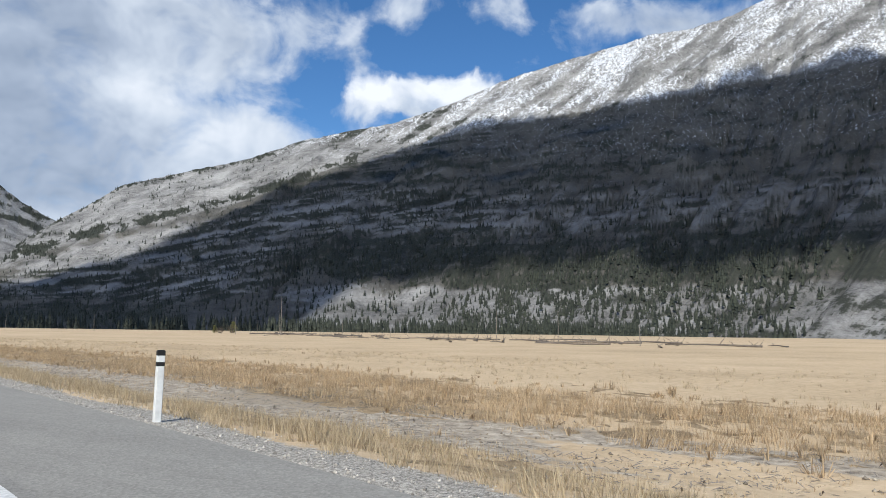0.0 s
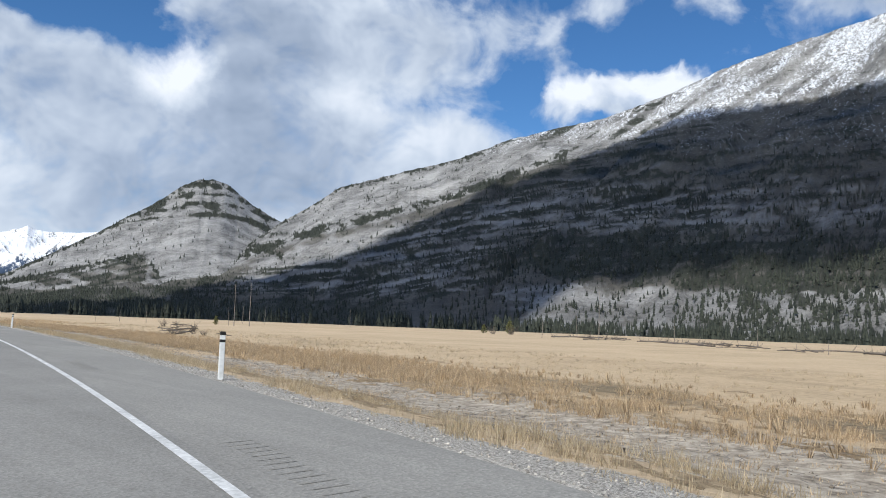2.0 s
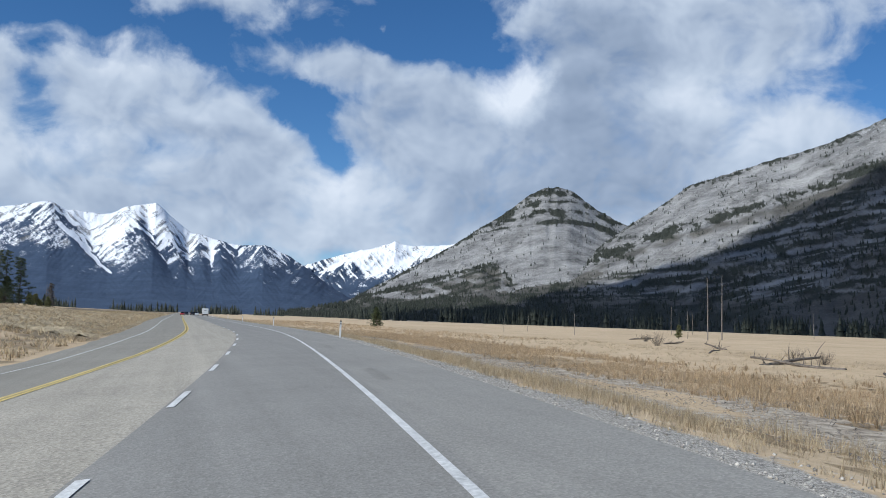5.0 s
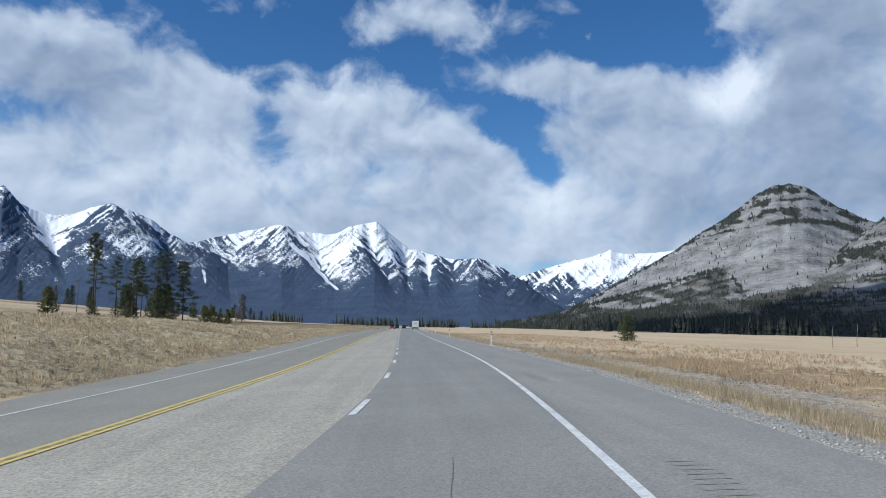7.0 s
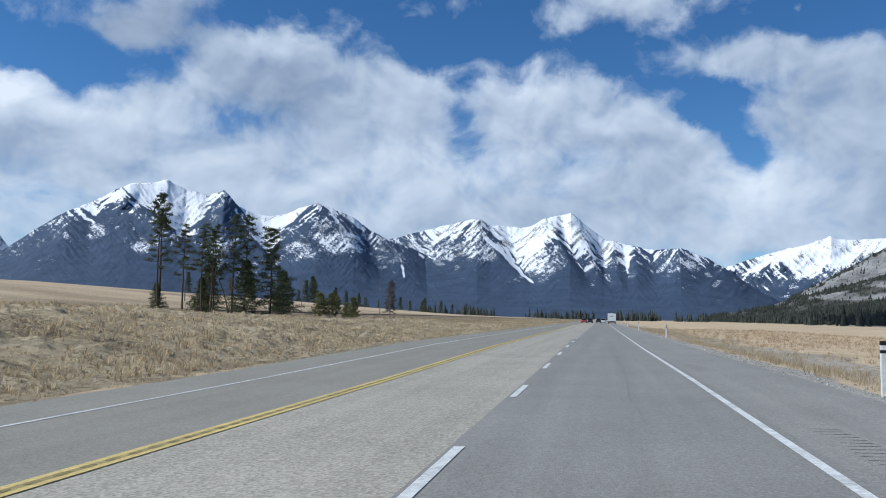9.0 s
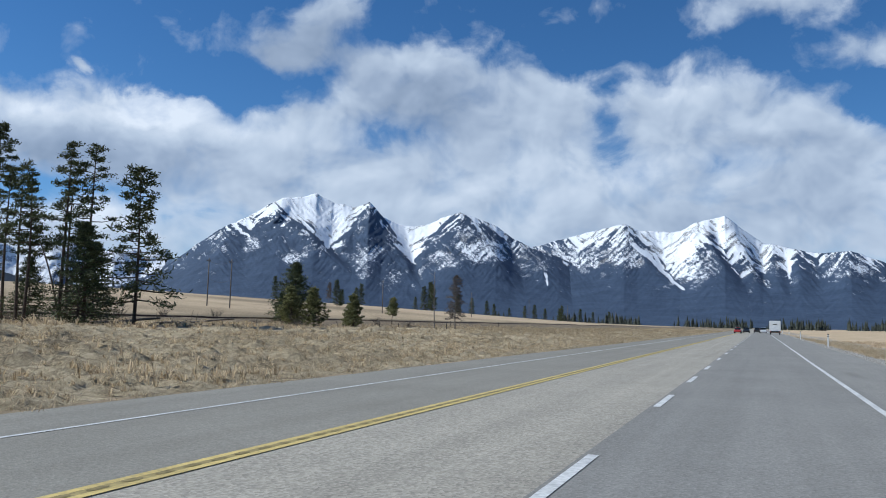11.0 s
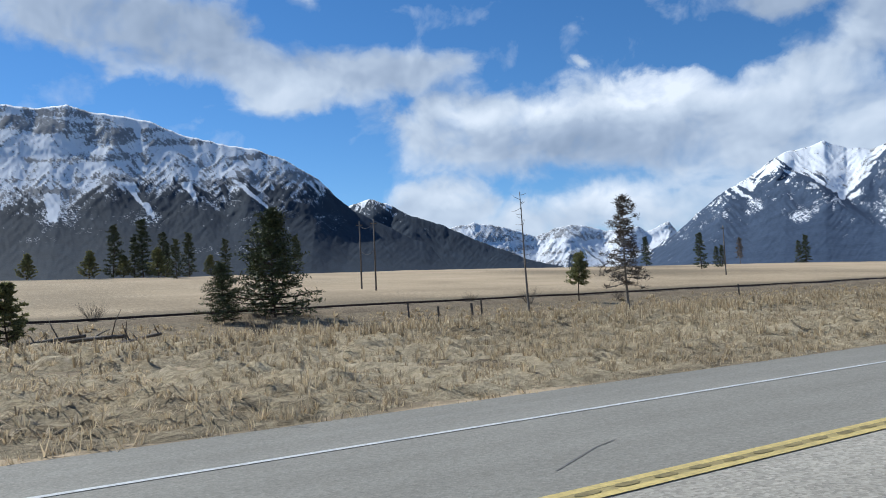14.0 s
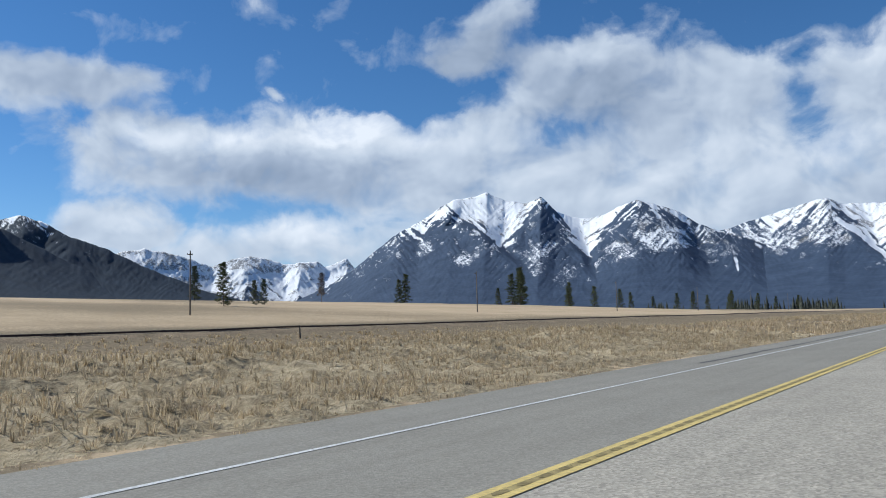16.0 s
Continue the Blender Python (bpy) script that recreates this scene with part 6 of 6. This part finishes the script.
slash([(-7.98, 301.25), (-8.3, 301.7), (-8.6, 302.1), (-8.7, 302.7), (-9.5, 303.9), (-10, 304.7)], 0.05, "tar_seal", CRACK, road, 0.014)
slash([(-6.25, 336.4), (-6.6, 337.05), (-7.0, 337.9)], 0.04, "tar_seal", CRACK, road, 0.009)
slash([(-7.4, 359.5), (-7.75, 360.0), (-7.9, 360.5)], 0.04, "tar_seal", CRACK, road, 0.009)


def rumble():
    bars, n = [], 0
    faces = []
    for y0 in np.arange(-16.0, 330.0, 17.0):
        for k in range(16):
            y = y0 + k * 0.26
            for a, b in ((-0.2, 0.0), (0.2, 0.0), (0.2, 0.04), (-0.2, 0.04)):
                lat = 3.35 + a + 0.03 * math.sin(y * 3)
                bars.append((float(road_x(y + b) + lat / road_cos(y)), y + b, float(road_z(lat, y)) + 0.0165))
            faces.append((n, n + 1, n + 2, n + 3))
            n += 4
    return part_of(road, "rumble_strip", mesh_from("rumble_strip", bars, faces, GROOVE), "dark transverse rumble grooves")


rumble()


def centre_grooves():
    """Milled grooves between the two yellow lines."""
    ys = np.arange(150.0, 440.0, 0.46)
    y = np.repeat(ys, 6) + np.tile([0, 0.07, 0.23, 0.3, 0.23, 0.07], len(ys))
    lat = np.tile([-5.4, -5.455, -5.455, -5.4, -5.345, -5.345], len(ys)) + np.repeat(0.008 * np.sin(ys * 7), 6)
    v = np.c_[road_x(y) + lat / road_cos(y), y, road_z(lat, y) + 0.0145]
    return part_of(road, "centre_groove", mesh_from("centre_groove", v, np.arange(len(v)).reshape(-1, 6), GROOVE_YELLOW), "dark milled grooves between the yellow lines")


centre_grooves()


# ---- grass, stones ----
def tufts(name, label, lat0, lat1, y0, y1, per_m2, tall, blades, seed, clump=0.5, mat=None, droop=0.7, width=0.011, keep=None):
    """Tufts of dry grass as joined blades."""
    rng = np.random.default_rng(seed)
    n = int(abs(lat1 - lat0) * (y1 - y0) * per_m2)
    lat, y = lat0 + (lat1 - lat0) * rng.random(n), y0 + (y1 - y0) * rng.random(n)
    patch = fbm(lat / 2.4, y / 2.4, 3, seed) + 0.6 * fbm(lat / 9, y / 15, 2, seed + 5)
    ok = patch > -0.45 * (1 - clump) - 0.02 + (rng.random(n) - 0.5) * 0.5
    if keep is not None:
        ok &= rng.random(n) < keep(lat, y)
    lat, y, patch = lat[ok], y[ok], patch[ok]
    n = len(lat)
    x, z = road_x(y) + lat / road_cos(y), land_z(lat, y) - 0.02 + np.where((lat < -11.3) & (lat > -32) & (y > 186) & (y < 435), np.clip(thatch_h(lat, y), 0, 1) * 0.8, 0)
    size = tall * (0.45 + 0.75 * rng.random(n)) * (0.8 + 0.9 * np.clip(patch, -0.3, 0.6))
    b = blades
    root = np.repeat(np.c_[x, y, z], b, 0) + np.c_[rng.normal(size=(n * b, 2)) * 0.07 * (1 + tall), np.zeros(n * b)]
    s = np.repeat(size, b) * (0.55 + 0.6 * rng.random(n * b))
    a = rng.random(n * b) * 6.28
    comb = np.repeat(rng.random(n) * 6.28, b)
    away = (0.15 + droop * rng.random(n * b)) * s
    tip = root + np.c_[np.cos(a) * away * 0.6 + np.cos(comb) * away * 0.6, np.sin(a) * away * 0.6 + np.sin(comb) * away * 0.6, s * (1 - 0.25 * droop * rng.random(n * b))]
    w = (width * (0.6 + 0.9 * rng.random(n * b)))[:, None]
    side = np.c_[-np.sin(a), np.cos(a), 0 * a] * w
    v = np.stack([root - side, root + side, tip], 1).reshape(-1, 3)
    me = mesh_from(name, v, np.arange(n * b * 3).reshape(-1, 3), mat or GRASS_DRY)
    return tagged(new(name, me), label, "grass", kind="stuff")


def clump_grass(name, label, lat0, lat1, y0, y1, per_m2, tall, reach, blades, seed, mat, width=0.012, keep=None):
    """Separate clumps of dry grass: upright blades in the heart, others that arch over and droop to the ground."""
    rng = np.random.default_rng(seed)
    n = int(abs(lat1 - lat0) * (y1 - y0) * per_m2)
    lat, y = lat0 + (lat1 - lat0) * rng.random(n), y0 + (y1 - y0) * rng.random(n)
    patch = fbm(lat / 1.5, y / 1.9, 3, seed) + 0.5 * fbm(lat / 6, y / 9, 2, seed + 5)
    ok = patch > (rng.random(n) - 1.0) * 0.9
    if keep is not None:
        ok &= rng.random(n) < keep(lat, y)
    lat, y, patch = lat[ok], y[ok], patch[ok]
    n, b = len(lat), blades
    mat_high = np.where((lat < -11.3) & (lat > -32) & (y > 186) & (y < 435), np.clip(thatch_h(lat, y), 0, 1) * 0.8, 0)
    x, z = road_x(y) + lat / road_cos(y), land_z(lat, y) - 0.02 + mat_high
    size = (0.5 + 0.75 * rng.random(n)) * (0.85 + 0.8 * np.clip(patch, -0.4, 0.6))
    comb = rng.random(n) * 6.28
    a = rng.random((n, b)) * 6.28
    out = rng.random((n, b)) ** 0.7
    d = np.stack([np.cos(a) + 0.45 * np.cos(comb)[:, None], np.sin(a) + 0.45 * np.sin(comb)[:, None]], 2)
    h = (tall * size)[:, None] * (0.7 + 0.45 * rng.random((n, b)))
    w = (reach * size)[:, None] * out
    root = np.c_[x, y, z][:, None] + np.dstack([d * (0.16 * w)[..., None], np.zeros((n, b))])
    mid = root + np.dstack([d * (0.36 * w)[..., None], h * (0.72 - 0.15 * out)])
    tip = root + np.dstack([d * w[..., None], h * (1.0 - 0.8 * out)])
    half = width * (0.6 + 0.8 * rng.random((n, b)))
    side = np.dstack([-np.sin(a) * half, np.cos(a) * half, np.zeros((n, b))])
    v = np.stack([root - side, root + side, mid + side * 0.8, mid - side * 0.8, tip], 2).reshape(-1, 3)
    k = np.arange(n * b)[:, None] * 5
    f = np.concatenate([np.concatenate([k, k + 1, k + 2], 1), np.concatenate([k, k + 2, k + 3], 1), np.concatenate([k + 3, k + 2, k + 4], 1)])
    return tagged(new(name, mesh_from(name, v, f, mat)), label, "grass", kind="stuff")


def litter(name, label, lat0, lat1, y0, y1, count, size, seed, mat):
    """Twigs and dead stalks lying about."""
    rng = np.random.default_rng(seed)
    lat, y = lat0 + (lat1 - lat0) * rng.random(count), y0 + (y1 - y0) * rng.random(count)
    ok = fbm(lat / 2.0, y / 4.0, 3, seed) > rng.random(count) * 0.5 - 0.25
    lat, y = lat[ok], y[ok]
    n = len(lat)
    p = np.c_[road_x(y) + lat / road_cos(y), y, land_z(lat, y) + 0.01 + 0.05 * rng.random(n)]
    a = rng.random(n) * 6.28
    d = np.c_[np.cos(a), np.sin(a), 0.25 * rng.normal(size=n)] * (size * (0.4 + rng.random(n) ** 2))[:, None]
    s = np.c_[-np.sin(a), np.cos(a), 0 * a] * (0.008 + 0.014 * rng.random(n))[:, None]
    up = np.array([0, 0, 0.01])
    v = np.stack([p - d - s, p - d + s, p + d, p + up], 1).reshape(-1, 3)
    k = np.arange(n)[:, None] * 4
    f = np.concatenate([np.concatenate([k + i, k + j, k + 3], 1) for i, j in ((0, 1), (1, 2), (2, 0))])
    return tagged(new(name, mesh_from(name, v, f, mat)), label, "litter", kind="stuff")


def thatch(name, label, lats, ys, right=False):
    lat, y = np.meshgrid(lats, ys)
    lat, y = lat.ravel(), y.ravel()
    rng = np.random.default_rng(9)
    lat = np.clip(lat + rng.normal(size=len(lat)) * 0.05, lats[0], lats[-1])
    y = y + rng.normal(size=len(y)) * 0.06
    rim = smooth(-lats[-1] - 0.05, -lats[-1] + 0.5, -lat) * smooth(-lats[0], -lats[0] - 3, -lat)
    if right:
        ragged = fbm(lat / 3, y / 7, 3, 8)
        bare = smooth(8.8, 10.0, lat + 1.5 * ragged) * smooth(14.5, 13.0, lat + 3 * ragged)
        rim = 0.34 * smooth(6.4, 7.4, lat + 0.8 * ragged) * (1 - 0.97 * bare) * smooth(27, 20, lat + 9 * ragged)
    z = land_z(lat, y) + thatch_h(lat, y) * rim - 0.04 * (1 - rim)
    x = road_x(y) + lat / road_cos(y)
    return tagged(new(name, mesh_from(name, np.c_[x, y, z], grid_faces(len(ys), len(lats)), THATCH_GOLD if right else THATCH, True)), label, "grass", kind="stuff")


thatch("matted_grass", "thick mat of dry tan grass on the roadside bank", np.arange(-33, -11.25, 0.23), np.arange(186, 436, 0.3))
thatch("matted_grass", "mat of dry golden grass on the roadside verge", np.arange(6.2, 28, 0.3), np.arange(-25, 216, 0.4), True)
NEAR_LABEL = "tufts of dry straw-coloured grass beside the highway"
tufts("verge_grass", NEAR_LABEL, 6.3, 9.6, -25, 210, 13, 0.33, 15, 101, 0.1, None, 0.7, 0.0055)
tufts("verge_grass", NEAR_LABEL, 9.6, 15, -25, 210, 3.5, 0.14, 9, 102, 0.7, GRASS_RUST, 0.9, 0.008)
tufts("field_grass", "taller brownish dry grass in the field", 13.6, 23, -25, 225, 9, 0.40, 14, 103, 0.3, GRASS_RUST, 0.6, 0.007)
tufts("field_grass", "dry grass in the field", 22, 44, -25, 230, 1.1, 0.28, 11, 115, 0.3, None, 0.8, 0.009)
tufts("verge_grass", NEAR_LABEL, 6.4, 13, 210, 420, 4, 0.33, 11, 105, 0.6, None, 0.7, 0.008)
tufts("field_grass", "taller dry grass in the field", 13, 40, 210, 420, 1.0, 0.42, 10, 106, 0.4, GRASS_RUST, 0.6, 0.014)
BANK_LABEL = "tussocks of dry tan grass on the roadside bank"
tufts("bank_grass", BANK_LABEL, -13.4, -11.25, 180, 440, 7, 0.19, 10, 107, -0.5, GRASS_BANK, 0.8, 0.010)
tufts("bank_grass", BANK_LABEL, -56, -31, 190, 470, 1.0, 0.36, 10, 110, -0.1, GRASS_BANK, 0.8, 0.02)
tufts("bank_grass", BANK_LABEL, -30, -11.4, 430, 560, 2.2, 0.45, 10, 111, 0.5, GRASS_BANK, 0.8, 0.03)
tufts("bank_grass", BANK_LABEL, -30, -11.5, 100, 185, 2.0, 0.45, 10, 112, 0.5, GRASS_BANK, 0.8, 0.03)
clump_grass("tussock_grass", BANK_LABEL, -25, -12.0, 336, 432, 9, 0.27, 0.33, 9, 131, GRASS_DRY, 0.009)
clump_grass("tussock_grass", "matted brown grass lying on the roadside bank", -27, -12.0, 282, 336, 9, 0.22, 0.5, 9, 137, GRASS_BANK, 0.011)
clump_grass("tussock_grass", BANK_LABEL, -30, -12.0, 190, 282, 5.5, 0.32, 0.4, 8, 132, GRASS_BANK, 0.014)
clump_grass("tussock_grass", BANK_LABEL, -56, -31, 190, 450, 0.4, 0.45, 0.6, 14, 133, GRASS_BANK, 0.03)
clump_grass("tall_tufts", "tall pale dry grass along the crest of the bank", -29, -19.5, 300, 432, 4.5, 0.5, 0.3, 11, 114, GRASS_DRY, 0.012, lambda lat, y: 0.15 + 0.85 * smooth(-20, -22.5, lat) * smooth(320, 345, y))
clump_grass("tussock_grass", "low matted dry grass on the verge", 13, 26, -25, 215, 0.9, 0.36, 0.4, 12, 134, GRASS_RUST, 0.010)
litter("twig_litter", "dark twigs and dead stalks strewn on sandy ground", 8.2, 15.5, -25, 210, 26000, 0.1, 135, DEADWOOD)
litter("twig_litter", "dark twigs and dead stalks strewn on the bank", -26, -12, 190, 430, 5000, 0.07, 136, DEADWOOD)


def stones(name, label, lat0, lat1, y0, y1, count, size, seed, mat=None, flat=1.4):
    rng = np.random.default_rng(seed)
    lat = lat0 + (lat1 - lat0) * rng.random(count) ** flat
    y = y0 + (y1 - y0) * rng.random(count)
    x, z = road_x(y) + lat / road_cos(y), land_z(lat, y)
    r = size * (0.4 + 1.1 * rng.random(count) ** 2)
    base = np.array([(1, 0, 0), (-1, 0, 0), (0, 1, 0), (0, -1, 0), (0, 0, 0.8), (0, 0, -0.6)])
    v = base[None] * (0.65 + 0.7 * rng.random((count, 6, 1))) * r[:, None, None] + rng.normal(size=(count, 6, 3)) * r[:, None, None] * 0.15
    v = v + np.c_[x, y, z + r * 0.25][:, None]
    tri = np.array([(0, 2, 4), (2, 1, 4), (1, 3, 4), (3, 0, 4), (2, 0, 5), (1, 2, 5), (3, 1, 5), (0, 3, 5)])
    f = (tri[None] + np.arange(count)[:, None, None] * 6).reshape(-1, 3)
    return tagged(new(name, mesh_from(name, v.reshape(-1, 3), f, mat or STONES)), label, "gravel", kind="stuff")


stones("edge_gravel", "loose grey gravel along the edge of the pavement", 5.3, 6.7, -20, 215, 14000, 0.021, 121)
stones("soil_clods", "clods and small stones on the sandy strip", 8.6, 15.0, -20, 200, 8000, 0.032, 123, SOIL, 1.0)
stones("edge_gravel", "loose grey gravel along the edge of the pavement", 5.2, 7.0, 215, 400, 3000, 0.03, 122)


# ---- traffic ahead ----
def ring(bm, r, width, at, seg=20):
    bmesh.ops.create_cone(bm, cap_ends=True, segments=seg, radius1=r, radius2=r, depth=width, matrix=Matrix.Translation(at) @ Matrix.Rotation(math.pi / 2, 4, "Y"))


def loft(bm, rows):
    """Closed cross sections, from the tail to the nose, as lists of points."""
    made = [[bm.verts.new(p) for p in r] for r in rows]
    n = len(rows[0])
    for a, b in zip(made, made[1:]):
        for k in range(n):
            bm.faces.new((a[k], a[(k + 1) % n], b[(k + 1) % n], b[k]))
    bm.faces.new(made[0][::-1])
    bm.faces.new(made[-1])
    bmesh.ops.recalc_face_normals(bm, faces=bm.faces)


def section(y, half, low, high, tuck=0.06):
    return [(-half, y, low + 0.1), (-half + tuck, y, low), (half - tuck, y, low), (half, y, low + 0.1), (half, y, high - 0.12), (half - tuck * 1.6, y, high), (-half + tuck * 1.6, y, high), (-half, y, high - 0.12)]


def wheels(root, xs, ys, r):
    for x in xs:
        for y in ys:
            bm = bmesh.new()
            ring(bm, r, 0.22, (x, y, r))
            w = part("wheel", bm, BLACK_PAINT, root)
            bm = bmesh.new()
            ring(bm, r * 0.6, 0.235, (x, y, r))
            part("rim", bm, STEEL, w)


def car(paint, label, x, y, turn):
    root = tagged(new("car"), label, "car", "traffic waiting far ahead")
    bm = bmesh.new()
    loft(bm, [section(-2.25, 0.78, 0.42, 0.85), section(-2.1, 0.88, 0.3, 0.98), section(-0.5, 0.92, 0.26, 1.0), section(1.2, 0.9, 0.28, 0.98), section(2.05, 0.85, 0.32, 0.82), section(2.3, 0.72, 0.42, 0.68)])
    bmesh.ops.bevel(bm, geom=bm.edges[:], offset=0.03, segments=2, affect="EDGES")
    part("body", bm, paint, root)
    bm = bmesh.new()
    loft(bm, [section(-2.0, 0.72, 0.95, 1.05), section(-1.55, 0.7, 0.95, 1.52), section(0.1, 0.7, 0.95, 1.56), section(0.55, 0.68, 0.95, 1.48), section(1.25, 0.7, 0.93, 1.02)])
    part("cabin", bm, CAR_GLASS, root, "dark tinted cabin glass")
    bm = bmesh.new()
    box(bm, 1.3, 1.75, 0.06, (0, -0.65, 1.57), 0.025)
    part("roof", bm, paint, root)
    for sx in (-0.72, 0.72):
        bm = bmesh.new()
        box(bm, 0.26, 0.06, 0.14, (sx, -2.2, 0.78), 0.015)
        part("tail_lamp", bm, RED_LENS, root)
    wheels(root, (-0.8, 0.8), (-1.4, 1.4), 0.33)
    root.matrix_world = pose(x, y, float(road_z(x, y)) + 0.02 if -10 < x < 5 else float(land_xy(x, y)), 0, 0, turn)
    return root


def box_truck(x, y):
    root = tagged(new("box_truck"), "white box trailer standing on the shoulder", "truck")
    bm = bmesh.new()
    box(bm, 2.45, 6.2, 2.35, (0, 0, 2.0), 0.06)
    part("cargo_box", bm, WHITE_PAINT, root)
    for sx in (-0.6, 0.6):
        bm = bmesh.new()
        box(bm, 1.12, 0.03, 2.1, (sx, -3.115, 1.98), 0.01)
        part("rear_door", bm, WHITE_PAINT, root)
    bm = bmesh.new()
    box(bm, 0.9, 0.02, 0.16, (0.0, -3.14, 2.35))
    part("sign", bm, BLACK_PAINT, root, "dark unreadable sign on the rear")
    bm = bmesh.new()
    box(bm, 2.2, 6.0, 0.18, (0, 0, 0.74), 0.02)
    part("chassis", bm, BLACK_PAINT, root)
    bm = bmesh.new()
    box(bm, 2.3, 0.12, 0.18, (0, -3.1, 0.55), 0.02)
    part("bumper", bm, STEEL, root)
    for sx in (-1.0, 1.0):
        bm = bmesh.new()
        box(bm, 0.22, 0.04, 0.12, (sx, -3.14, 0.75), 0.01)
        part("tail_lamp", bm, RED_LENS, root)
    bm = bmesh.new()
    loft(bm, [section(3.4, 1.0, 0.7, 2.3), section(4.6, 1.0, 0.6, 2.3), section(5.2, 0.98, 0.6, 1.5), section(6.1, 0.9, 0.65, 1.35)])
    bmesh.ops.bevel(bm, geom=bm.edges[:], offset=0.04, segments=2, affect="EDGES")
    part("cab", bm, WHITE_PAINT, root)
    wheels(root, (-1.0, 1.0), (-1.8, -0.9, 4.9), 0.42)
    root.matrix_world = pose(x, y, float(road_z(x, y)) + 0.015, 0, 0, -1)
    return root


box_truck(3.6, 465)
for paint, label, x, y, turn in [(CAR_RED, "small red car waiting on the highway", -5.2, 492, 178), (CAR_DARK, "dark car waiting on the highway", -3.4, 508, 180), (CAR_DARK, "dark car waiting on the highway", -0.6, 530, 2), (CAR_GREY, "grey car waiting on the highway", -3.6, 540, 181), (CAR_WHITE, "white car waiting on the highway", 1.2, 512, 0), (CAR_DARK, "dark car waiting on the highway", 1.0, 552, 0)]:
    car(paint, label, x, y, turn)
